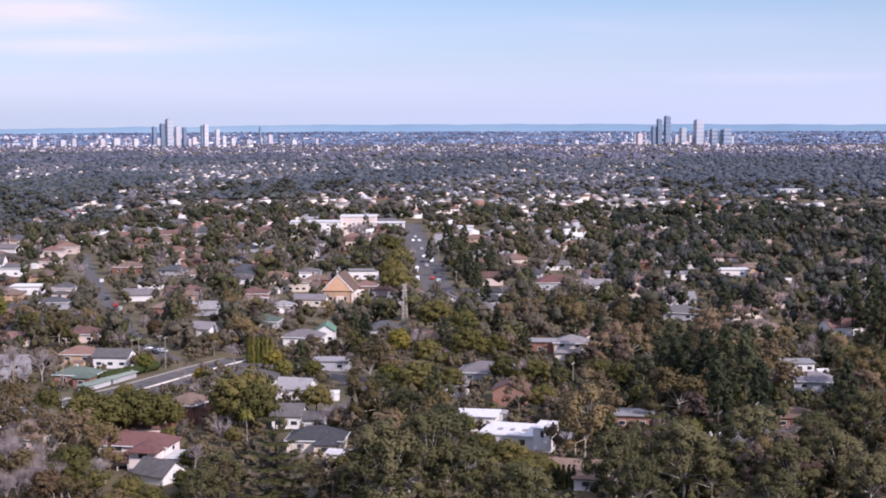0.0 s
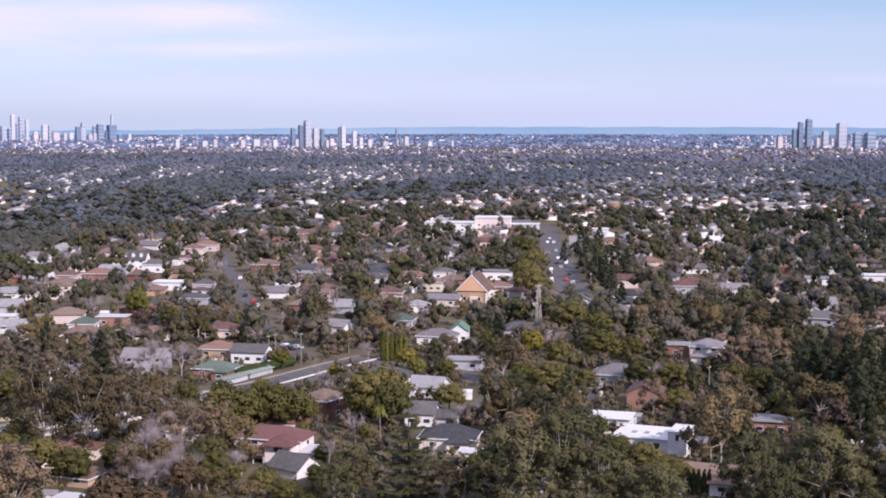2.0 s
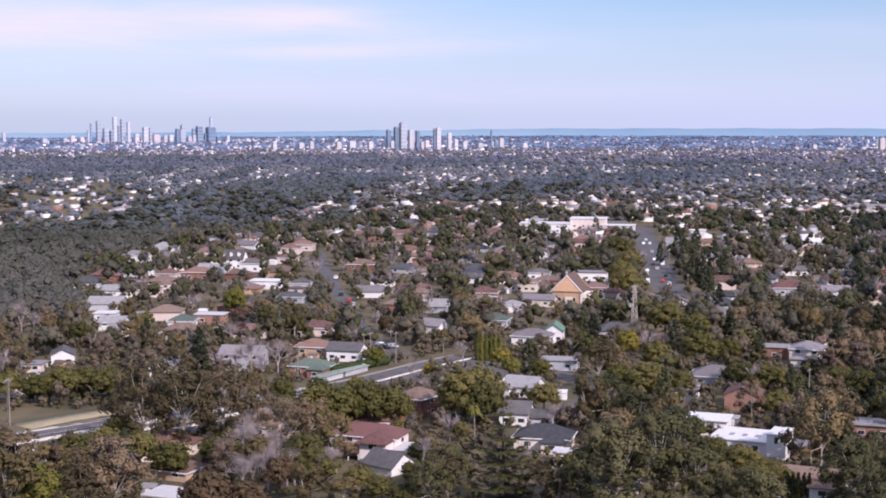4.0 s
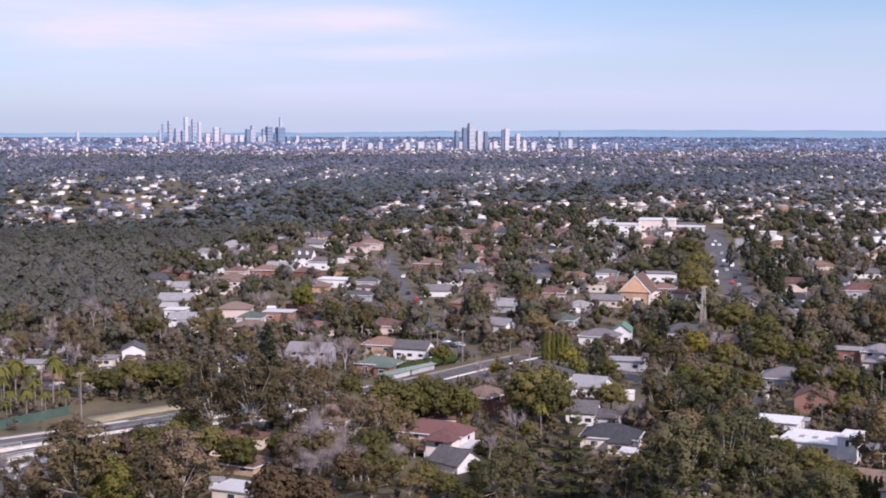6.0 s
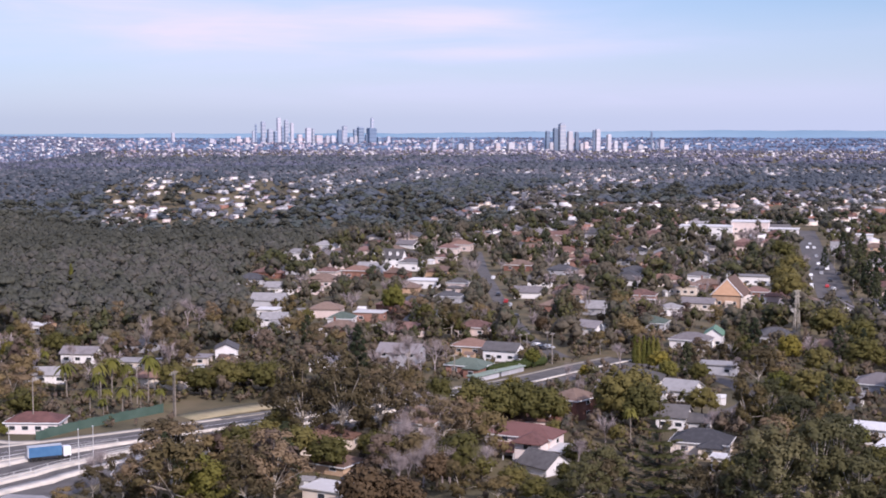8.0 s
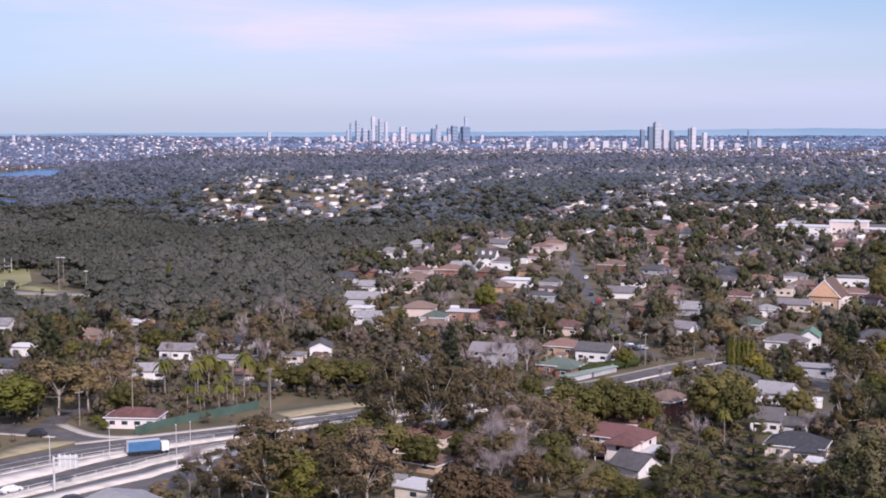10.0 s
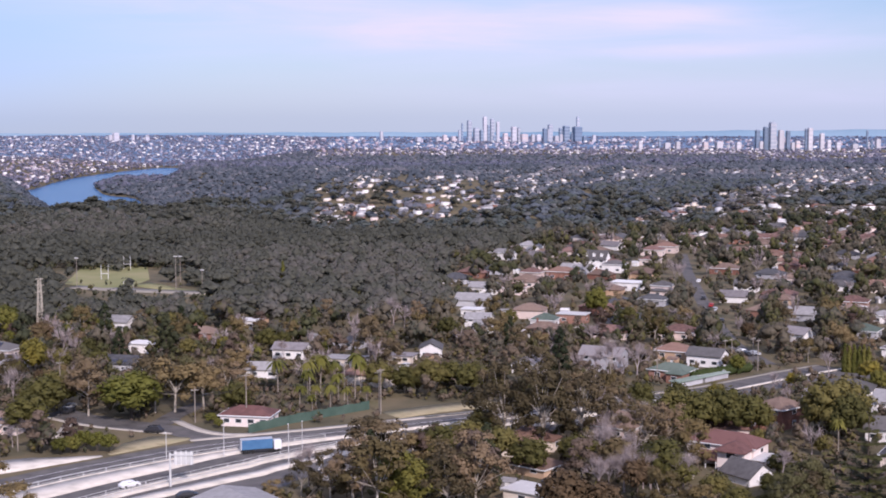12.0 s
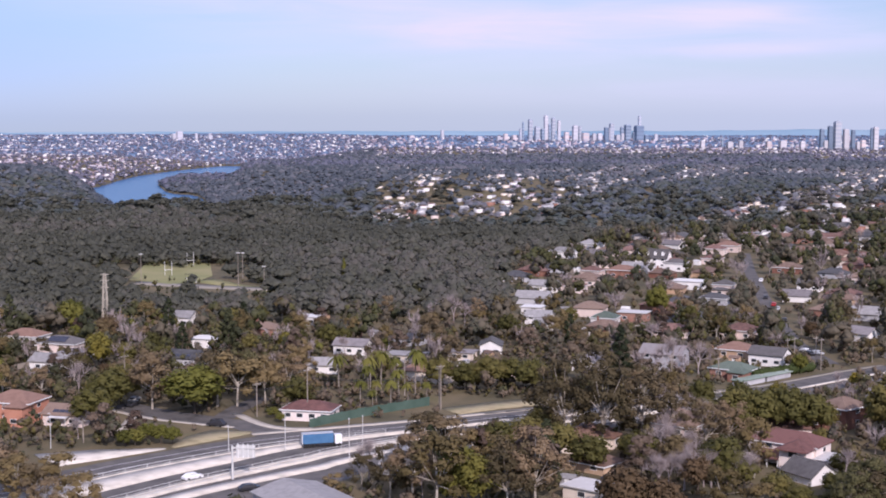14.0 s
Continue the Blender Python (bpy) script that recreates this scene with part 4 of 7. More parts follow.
def red_house(x, y, rot):
    e = empty("house", "two-storey house with a maroon tiled hip roof and pink rendered walls", "house", "houses of the suburb")
    part("wall_block", boxes((-8, 8, -4, 4.5, -0.6, 5.0)), "palepink", e)
    bm = roof_mesh("hip", 16, 8.5, 4.9, 2.2, 0.6)
    bmesh.ops.translate(bm, verts=bm.verts, vec=(0, 0.25, 0))
    part("roof", bm, "red", e)
    part("wing", boxes((1.0, 7.4, -8.2, -4, -0.6, 4.7)), "palepink", e)
    bm = roof_mesh("hip", 6.4, 8.0, 4.6, 1.7, 0.6)
    bmesh.ops.translate(bm, verts=bm.verts, vec=(4.2, -5.0, 0.05))
    part("wing_roof", bm, "red", e)
    bm = bmesh.new()
    lo = [(-4.6, -4.0, 3.0), (1.0, -4.0, 3.0), (1.0, -8.6, 1.9), (-4.6, -8.6, 1.9)]
    v = [bm.verts.new(p) for p in lo + [(a, q, z + 0.18) for a, q, z in lo]]
    for f in ((3, 2, 1, 0), (4, 5, 6, 7), (0, 1, 5, 4), (1, 2, 6, 5), (2, 3, 7, 6), (3, 0, 4, 7)):
        bm.faces.new([v[i] for i in f])
    bmesh.ops.recalc_face_normals(bm, faces=bm.faces)
    part("lean_to_roof", bm, "red", e)
    for px in (-4.4, -1.8, 0.7):
        part("porch_post", boxes((px, px + 0.16, -8.4, -8.24, -0.5, 2.0)), "frame", e)
    part("terrace_roof", boxes((8.0, 12.5, -6.5, 2.0, 2.7, 2.85), bevel=0.03), "whiteroof", e, "white flat terrace roof")
    part("terrace_slab", boxes((8.0, 12.8, -7.0, 2.5, -0.4, 0.25), bevel=0.03), "concrete", e)
    for px in (8.5, 12.2):
        part("terrace_post", boxes((px, px + 0.12, -6.3, -6.18, 0.2, 2.7)), "frame", e)
    part("gutter", boxes((-8.66, 8.66, -4.68, -4.56, 4.6, 4.82)), "frame", e, "pale gutter")
    for cx, z in ((-6.2, 3.1), (-3.2, 3.3), (-6.2, 0.6)):
        window_part(e, cx, -4, z, 1.7, 1.3, "y", -1)
    window_part(e, 4.2, -8.2, 2.9, 2.2, 1.3, "y", -1)
    window_part(e, 8.0, 0.5, 3.0, 1.6, 1.2, "x", 1)
    e.matrix_basis = pose(x, y + 4, hz(x, y), 0, 0, rot)
    TAKEN.append((x, y + 3, 11, 3.0))


def modern_house(x, y, rot):
    e = empty("modern_house", "white cubic modern house with flat roofs", "house", "houses of the suburb")
    part("main_block", boxes((-9, 2.5, -3, 8, -0.5, 2.8), bevel=0.05), "white", e)
    part("roof", boxes((-9.3, 2.4, -3.3, 8.3, 2.8, 3.1), bevel=0.03), "whiteroof", e)
    part("tower_block", boxes((2.5, 6.2, -3.6, 4, -0.5, 4.7), bevel=0.05), "white", e)
    part("tower_roof", boxes((2.4, 6.3, -3.7, 4.1, 4.7, 4.9), bevel=0.03), "whiteroof", e)
    part("carport", boxes((6.2, 11, -2, 4, 2.5, 2.7), bevel=0.03), "metal", e)
    for px in (6.6, 10.8):
        part("carport_post", boxes((px, px + 0.12, -1.8, -1.68, -0.4, 2.5)), "frame", e)
    for k in range(3):
        part("skylight", boxes((-6 + 2.6 * k, -5 + 2.6 * k, 0.5, 2.2, 3.1, 3.25), bevel=0.03), "metal", e)
    for cx in (-6, -3, 0):
        window_part(e, cx, -3, 0.8, 1.6, 1.5, "y", -1)
    window_part(e, 4.4, -3.6, 3.0, 0.9, 1.5, "y", -1)
    window_part(e, 6.2, 1, 3.2, 1.2, 1.3, "x", 1)
    e.matrix_basis = pose(x, y + 2, hz(x, y), 0, 0, rot) @ Matrix.Diagonal((1.15, 1.15, 1.15, 1))
    TAKEN.append((x, y + 2, 10, 2.0))


def power_pole(x, y, h):
    e = empty("power_pole", "weathered timber power pole with crossarm", "power pole", "power poles")
    bm = bmesh.new()
    rod(bm, (0, 0, -0.5), (0, 0, h), 0.17, 0.12, 8)
    part("pole", bm, "pole", e)
    part("crossarm", boxes((-1.1, 1.1, -0.06, 0.06, h - 0.75, h - 0.6)), "pole", e)
    for k in (-1.0, -0.4, 0.4, 1.0):
        bm = bmesh.new()
        rod(bm, (k, 0, h - 0.6), (k, 0, h - 0.38), 0.05, 0.04, 6)
        part("insulator", bm, "frame", e)
    e.matrix_basis = pose(x, y, hz(x, y), 0, 0, 60)
    return e


def street_lamp(x, y, h):
    e = empty("street_lamp", "slim grey steel street lamp beside the highway", "street lamp", "highway lamps")
    bm = bmesh.new()
    rod(bm, (0, 0, -0.3), (0, 0, h), 0.1, 0.06, 8)
    part("pole", bm, "steel", e)
    bm = bmesh.new()
    rod(bm, (0, 0, h - 0.05), (1.4, 0, h + 0.25), 0.04, 0.04, 6)
    part("arm", bm, "steel", e)
    part("lamp_head", boxes((1.2, 1.9, -0.12, 0.12, h + 0.2, h + 0.33), bevel=0.03), "frame", e)
    e.matrix_basis = pose(x, y, hz(x, y), 0, 0, -60)
    return e


def flood_light(x, y, h):
    e = empty("flood_light", "tall slim floodlight mast of the playing field", "floodlight", "field floodlights")
    bm = bmesh.new()
    rod(bm, (0, 0, -0.5), (0, 0, h), 0.18, 0.1, 8)
    part("mast", bm, "pole", e)
    part("lamp_bar", boxes((-1, 1, -0.15, 0.15, h - 0.2, h + 0.3), bevel=0.03), "steel", e)
    e.matrix_basis = pose(x, y, hz(x, y))


def rugby_goal(x, y, h):
    e = empty("rugby_goal", "white rugby goal with tall posts", "goal posts", "rugby goals")
    for s in (-1, 1):
        bm = bmesh.new()
        rod(bm, (s * 1.7, 0, -0.3), (s * 1.7, 0, h), 0.12, 0.1, 8)
        part("post", bm, "frame", e)
    bm = bmesh.new()
    rod(bm, (-1.7, 0, h * 0.4), (1.7, 0, h * 0.4), 0.1, 0.1, 8)
    part("crossbar", bm, "frame", e)
    e.matrix_basis = pose(x, y, hz(x, y) + 0.1, 0, 0, 30)


def football_goal(x, y, h):
    e = empty("football_goal", "white football goal at the field's edge", "goal")
    for s in (-1, 1):
        bm = bmesh.new()
        rod(bm, (s * 2.2, 0, -0.3), (s * 2.2, 0, 2.6), 0.1, 0.1, 8)
        part("post", bm, "frame", e)
    bm = bmesh.new()
    rod(bm, (-2.2, 0, 2.55), (2.2, 0, 2.55), 0.1, 0.1, 8)
    part("crossbar", bm, "frame", e)
    e.matrix_basis = pose(x, y, hz(x, y) + 0.1, 0, 0, 30)


def lattice_tower(x, y, h):
    e = empty("lattice_tower", "galvanised steel lattice transmission tower", "pylon", "lattice towers")
    b, t = h * 0.06, h * 0.022

    def corner(s, u, k):
        w = b + (t - b) * k
        return (s * w, u * w, h * k)

    cs = [(-1, -1), (1, -1), (1, 1), (-1, 1)]
    for s, u in cs:
        bm = bmesh.new()
        rod(bm, corner(s, u, -0.02), corner(s, u, 0.96), 0.15, 0.11, 4)
        part("leg", bm, "palesteel", e)
    n = 7
    for i in range(n):
        k0, k1 = i / n * 0.96, (i + 1) / n * 0.96
        for (a, c) in zip(cs, cs[1:] + cs[:1]):
            part("brace", rod(bmesh.new(), corner(*a, k0), corner(*c, k1), 0.055, 0.055, 4), "palesteel", e)
            part("brace", rod(bmesh.new(), corner(*c, k0), corner(*a, k1), 0.055, 0.055, 4), "palesteel", e)
            part("brace", rod(bmesh.new(), corner(*a, k1), corner(*c, k1), 0.055, 0.055, 4), "palesteel", e)
    L = h * 0.085
    for k in (0.72, 0.86, 0.98):
        for s in (-1, 1):
            arm = part("crossarm", rod(bmesh.new(), (0, s * t, h * k), (s * L, 0, h * k), 0.09, 0.05, 4), "palesteel", e)
            part("strut", rod(bmesh.new(), (0, -s * t, h * k), (s * L, 0, h * k), 0.09, 0.05, 4), "palesteel", arm)
            part("tie", rod(bmesh.new(), (0, 0, h * k + 0.5), (s * L, 0, h * k), 0.07, 0.05, 4), "palesteel", arm)
    e.matrix_basis = pose(x, y, hz(x, y), 0, 0, 25)


def tower(x, y, top, w, d, mat):
    """A high-rise far off: shaft, recessed window bands and a plant room."""
    e = empty("office_tower" if w > 16 else "apartment_tower", {"towerdark": "dark blue glass high-rise on the skyline", "towerblue": "blue-grey high-rise on the skyline", "towerpale": "pale concrete high-rise on the skyline", "towergrey": "grey high-rise on the skyline", "towerpink": "pinkish masonry high-rise on the skyline"}[mat], "high-rise", "skyline towers")
    r = math.hypot(x, y)
    near, low = ((3390.0 / r, 0.0018 * r), (4100.0 / r, 0.0), (1.0, 3.0))[int(x < -1340) + int(x < -1950)]
    x, y, top, w = x * near, y * near, EYE - (EYE - top + low) * near, w * near
    base = hz(x, y)
    h = max(6.0, top - base)
    if h < 36:
        h *= 0.78
    w *= 0.7 if h < 36 else 0.85
    d = w * 0.85
    part("shaft", boxes((-w / 2, w / 2, -d / 2, d / 2, -3, h), bevel=min(w, d) * 0.03), mat, e)
    part("plant_room", boxes((-w * 0.3, w * 0.3, -d * 0.3, d * 0.3, h, h + max(1.5, h * 0.04))), "towergrey", e)
    if h > 62:
        part("spire", rod(bmesh.new(), (w * 0.1, 0, h), (w * 0.1, 0, h * 1.1), 0.7, 0.2, 5), "towergrey", e)
    if h > 40:
        part("upper_storeys", boxes((-w * 0.42, w * 0.36, -d * 0.42, d * 0.42, h * 0.985, h * 1.025), bevel=0.3), mat, e)
    n = max(2, int(h / 9))
    for i in range(n):
        z = h * (i + 0.5) / n
        part("window_band", boxes((-w / 2 - 0.15, w / 2 + 0.15, -d / 2 - 0.15, d / 2 + 0.15, z - h / n * 0.13, z + h / n * 0.13)), "banddark" if mat in ("towerdark", "towerblue") else "bandpale", e)
    e.matrix_basis = pose(x, y, base, 0, 0, math.degrees(math.atan2(-x, y)) + 28)


red_house(-69.3, 308.0, -10)
house(-61.5, 296.9, -32, 8.5, 7.5, 1.9, 'gable', 'white', 'slate', rise=2.5, label='low outbuilding with a blue-grey metal gable roof', windows=0)
house(-65.7, 354.8, -25, 9, 10, 5.4, 'hip', 'brick', 'brown', label='two-storey red brick house with a brown roof', wing=(-2, -6, 6, 5, 3))
house(-103.3, 433.5, -6, 11, 8, 3.6, 'gable', 'white', 'slate', label='long white house with a dark grey gable roof', windows=3)
house(-107.7, 407.2, -10, 12, 8, 3, 'hip', 'brick', 'green', wing=(4, -5, 5, 5, 3), label='brick house with a dull green tiled roof')
house(-116.4, 443.0, -4, 11, 9, 3, 'hip', 'tan', 'orangetile', label='house with an orange-brown tiled roof')
house(-125.2, 482.6, -4, 12, 9, 3.2, 'hip', 'pink', 'terracotta', wing=(-3, -5, 5, 5, 3), label='pink house with a faded red tiled roof')
house(-183.1, 612.0, 0, 13, 9, 3.6, 'flat', 'white', 'whiteroof', label='white flat-roofed house', windows=3)
house(-163.7, 599.9, 0, 9, 8, 4.6, 'hip', 'pink', 'slate', wing=(0, -6, 7, 4, 2.8), label='two-storey pink house with a grey roof')
house(-158.2, 565.1, 0, 11, 8, 3, 'hip', 'greywall', 'charcoal', label='house with a dark grey roof')
house(-203.9, 722.3, 0, 10, 8, 3.4, 'hip', 'pink', 'terracotta', label='pink house with a red tiled roof')
house(-216.7, 697.0, 0, 12, 8, 3.2, 'hip', 'white', 'terracotta', label='white house with a red tiled roof')
house(-132.4, 628.2, 0, 10, 8, 3.2, 'gable', 'white', 'slate', label='white house with a grey gable roof')
house(-157.7, 696.5, 0, 14, 10, 3.2, 'hip', 'brick', 'brown', label='wide brick house with a dark roof')
house(-85.3, 493.8, -20, 8, 8, 3, 'gable', 'white', 'lilac', label='small white house with a pale grey gable roof')
house(-101.1, 329.4, -8, 14, 13, 3.0, 'hip', 'pink', 'brown', rise=3.2, label='long two-storey brick building behind bare trees', windows=6)
house(-39.2, 348.7, -5, 7.5, 7, 3.4, 'gable', 'white', 'slate', rise=2.3, wing=(6, 0, 6, 6, 2.4), label='white two-storey house with a grey-brown gable roof')
house(-29.9, 324.9, -5, 13, 9, 3, 'hip', 'cream', 'charcoal', rise=2.6, wing=(3, -5.5, 5, 4, 2.8), label='house with a broad dark tiled hip roof')
house(-23.6, 309.0, -5, 5, 4, 2.8, 'flat', 'white', 'whiteroof', label='white flat-roofed garden room', windows=1, show=False)
house(-41.2, 385.8, -15, 9, 9, 3, 'gable', 'white', 'metal', wing=(-4, -3, 4, 7, 2.8), label='house with a pale corrugated metal roof')
house(-34.5, 427.4, -3, 11, 7, 3, 'flat', 'greywall', 'metal', label='low house with a pale flat roof')
house(-47.5, 474.4, -10, 13, 9, 3.2, 'hip', 'white', 'lilac', wing=(4, -5, 5, 5, 3), label='white house with a lilac-grey tiled hip roof')
house(-40.7, 481.4, 0, 6, 9, 4.2, 'gable', 'white', 'greenmetal', rise=2.0, label='white house with a green metal gable roof')
house(-66.5, 512.1, -6, 12, 9, 3, 'hip', 'greywall', 'green', label='house with a grey-green hip roof')
house(-63.7, 551.8, 0, 8, 7, 3.2, 'hip', 'white', 'metal', label='small white house with a pale roof')
house(-54.7, 571.1, -6, 13, 7, 3, 'gable', 'cream', 'lilac', label='long low hall with a pale grey roof')
church(-43.3, 581.4, -6)
house(-66.0, 618.9, -4, 12, 8, 4.4, 'hip', 'cream', 'brown', label='cream two-storey block with a brown roof', windows=4)
house(-63.8, 665.2, 0, 10, 8, 3.6, 'hip', 'white', 'slate', label='white two-storey house with a grey roof')
house(-39.1, 664.6, 0, 16, 8, 4, 'flat', 'white', 'metal', label='white flat-roofed hall', windows=4)
house(-34.3, 616.2, 0, 10, 8, 3, 'hip', 'brick', 'terracotta', label='brick house with a red roof')
house(-80.4, 589.7, 0, 12, 9, 3.2, 'hip', 'brick', 'terracotta', label='brick house with a red tiled roof')
house(17.6, 589.5, -3, 17, 9, 3.4, 'flat', 'white', 'charcoal', label='low building with a dark flat roof and white wall', windows=4)
house(14.4, 542.0, -4, 14, 9, 3.2, 'hip', 'greywall', 'lilac', wing=(-3, -5, 6, 5, 3), label='house with a grey tiled hip roof')
house(22.2, 639.3, 90, 8, 10, 4, 'gable', 'pink', 'terracotta', label='pinkish gabled house')
house(18.2, 706.6, 0, 12, 8, 3.2, 'hip', 'cream', 'orangetile', label='house with an orange tiled roof')
house(50.8, 623.6, 0, 18, 11, 3.6, 'hip', 'greywall', 'red', wing=(6, -5, 9, 6, 3.2), label='large house with a red and grey hip roof')
house(68.0, 618.0, 0, 12, 8, 3, 'gable', 'white', 'lilac', label='white house with a grey roof')
house(32.4, 458.8, -8, 8, 7, 3.6, 'flat', 'brick', 'metal', label='square brick annex with a flat pale roof', windows=1)
house(41.6, 448.9, -14, 10, 9, 5.2, 'hip', 'cream', 'lilac', wing=(0, -6, 8, 4, 2.6), label='two-storey cream house with a grey hip roof')
house(12.2, 410.5, -12, 14, 11, 3, 'hip', 'greywall', 'lilac', label='house with a broad grey hip roof')
house(18.5, 377.5, 80, 9, 9, 4.0, 'gable', 'brick', 'terracotta', label='red brick gabled house')
house(-0.9, 388.4, -8, 15, 9, 3.2, 'hip', 'white', 'metal', label='white house behind trees with a pale roof', show=False)
house(8.5, 346.1, -10, 10, 8, 3.6, 'flat', 'white', 'whiteroof', label='white modern flat-roofed house', show=False)
modern_house(19.2, 323.6, -16)
house(28.2, 294.0, -12, 11, 8, 3, 'gable', 'white', 'brown', wing=(3, -5, 5, 4, 2.7), label='brick house with a brown roof and white gable')
house(47.8, 348.1, -10, 10, 8, 3.2, 'flat', 'brick', 'metal', label='low brick house with a pale flat roof edge')
house(104.2, 407.3, 0, 8.5, 7, 5.6, 'flat', 'white', 'metal', label='white two-storey box house', windows=3)
house(105.9, 394.8, -12, 11, 9, 3, 'hip', 'greywall', 'lilac', label='house with a grey tiled hip roof')
house(141.8, 492.8, 10, 13, 9, 3.4, 'gable', 'white', 'terracotta', label='white gabled house with a red roof')
house(139.9, 671.9, 0, 14, 8, 3.2, 'flat', 'white', 'whiteroof', label='low house with a white roof')
house(91.2, 532.1, -20, 14, 10, 3, 'hip', 'greywall', 'slate', label='house with a dark grey roof among trees')
house(87.8, 347.6, 0, 12, 8, 3, 'hip', 'brick', 'brown', label='brick house hidden among trees', show=False)
house(82.2, 861.2, 0, 14, 9, 3, 'gable', 'white', 'whiteroof', label='house with a white roof')
house(70.0, 861.6, 0, 14, 9, 3, 'hip', 'white', 'metal', label='white house with a pale roof')
house(11.5, 933.3, 0, 17, 9, 4, 'flat', 'white', 'whiteroof', label='white flat-roofed building')
house(69.1, 1030.9, 0, 22, 12, 5, 'flat', 'pink', 'metal', label='pale two-storey block', windows=5)
house(336.7, 1320.3, 0, 40, 14, 6, 'flat', 'white', 'whiteroof', label='long white industrial building', windows=6)
house(152.3, 1155.5, 0, 34, 12, 5, 'hip', 'cream', 'lilac', label='long pale building', windows=6)
house(-85.6, 940.5, 0, 34, 18, 6, 'flat', 'white', 'whiteroof', label='long white shopping centre block', windows=6)
house(-57.8, 954.1, 0, 24, 20, 9, 'flat', 'pink', 'whiteroof', label='tall pale pink block of the shopping centre', windows=4)
house(-36.4, 950.7, 0, 20, 14, 5, 'flat', 'white', 'whiteroof', label='white shop with a flat roof', windows=4)
house(-231.6, 393.1, 10, 11, 7, 3.2, 'gable', 'white', 'lilac', label='white gabled house behind a bare tree', windows=3)
house(-221.7, 360.0, 20, 10, 7, 2.8, 'gable', 'white', 'metal', label='white-ended house with a pale grey roof')
house(-207.6, 386.1, 8, 12, 7, 2.7, 'flat', 'cream', 'metal', label='low cream house with a pale roof', windows=4)
house(-194.3, 399.2, 6, 8, 6, 2.5, 'flat', 'cream', 'lilac', label='small cream flat-roofed house', show=False)
house(-190.3, 412.8, 22, 7, 9, 3.4, 'gable', 'white', 'slate', label='white gabled house with a grey roof')
house(-287.3, 718.0, 0, 14, 9, 4, 'hip', 'white', 'metal', label='white house on the hillside')
house(-289.6, 768.0, 0, 13, 9, 4, 'hip', 'white', 'metal', label='white house on the hillside')
house(-227.4, 694.4, 0, 17, 9, 5.2, 'gable', 'white', 'slate', rise=4.2, label='white house with four white dormers in a grey roof', extra=('dormers',), windows=4)
house(-225.2, 641.8, 0, 14, 9, 4, 'hip', 'brick', 'orangetile', label='brick house with an orange tiled roof')
house(-211.2, 681.3, 0, 11, 8, 4.4, 'hip', 'white', 'slate', label='white house with a grey roof')
house(-238.0, 633.1, 0, 10, 8, 4, 'hip', 'pink', 'terracotta', label='pink house with a red tiled roof')
house(-225.1, 576.2, 4, 10, 8, 3.4, 'hip', 'pink', 'terracotta', label='bright pink house with a red roof')
house(-237.9, 572.9, 4, 12, 8, 3.2, 'gable', 'white', 'metal', label='white house with a pale grey roof')
house(-178.9, 490.4, 6, 9, 9, 3.2, 'hip', 'white', 'green', label='white house with a grey-green hip roof')
house(-172.6, 504.6, 4, 11, 7, 3.4, 'flat', 'brick', 'whiteroof', label='dark brick house with a white fascia')
house(-198.1, 472.2, 8, 9, 8, 4.6, 'gable', 'white', 'metal', wing=(3, -5, 6, 5, 3), label='white two-storey house with pale roofs')
house(-214.5, 504.7, 8, 8, 7, 3, 'flat', 'white', 'whiteroof', label='low white house')
house(-216.8, 772.8, 0, 12, 9, 3.6, 'hip', 'pink', 'terracotta', label='pink house with a red tiled roof')
house(-214.3, 791.1, 0, 13, 9, 4, 'hip', 'pink', 'orangetile', label='pink house with an orange tiled roof')
house(-193.9, 858.9, 0, 22, 10, 3.6, 'hip', 'brick', 'orangetile', label='red brick block with an orange tiled roof', windows=5)
house(-170.5, 869.1, 0, 24, 10, 3.6, 'hip', 'brick', 'terracotta', label='red brick block with a red tiled roof', windows=5)
house(-131.1, 413.0, 0, 13, 9, 5, 'gable', 'greywall', 'lilac', label='weathered grey two-storey house behind a bare tree', windows=3)
house(-106.4, 285.3, -15, 11, 8, 2.2, 'hip', 'tan', 'brown', label='house with a brown tiled roof')
house(-190.8, 302.0, 14, 13, 8, 3, 'hip', 'palepink', 'red', label='pale pink house with a maroon tiled hip roof beside the highway', windows=4)
house(-258.0, 266.6, 12, 13, 10, 5.6, 'hip', 'redbrick', 'orangetile', wing=(4, -5.5, 5, 5, 5.2), label='two-storey orange brick house with a tiled roof', windows=3)
house(-242.7, 269.6, 12, 11, 8, 3, 'gable', 'pink', 'brown', label='brick house with solar panels and a white awning', extra=('solar', 'awning'))
house(-320.7, 353.9, 10, 14, 9, 3.4, 'hip', 'pink', 'slate', label='pink brick house with solar panels', extra=('solar',))
house(-343.9, 361.6, 10, 13, 9, 3.2, 'hip', 'white', 'orangetile', label='house with an orange tiled roof')
house(-303.3, 341.9, 10, 10, 8, 3.0, 'flat', 'white', 'lilac', label='white flat-roofed house', show=False)
house(-300.3, 326.9, 10, 12, 8, 3.0, 'gable', 'white', 'metal', label='white house among trees', show=False)
house(-282.5, 383.2, 10, 10, 7, 3, 'flat', 'white', 'whiteroof', label='low white-roofed house')
house(-268.1, 350.4, 10, 12, 8, 3, 'gable', 'greywall', 'charcoal', label='house with dark solar roof', extra=('solar',))
house(-321.1, 420.0, 10, 9, 8, 3.4, 'gable', 'white', 'metal', label='white house in the bush')
house(-279.8, 443.0, 10, 8, 7, 3, 'flat', 'white', 'whiteroof', label='small white-roofed house in the bush', show=False)
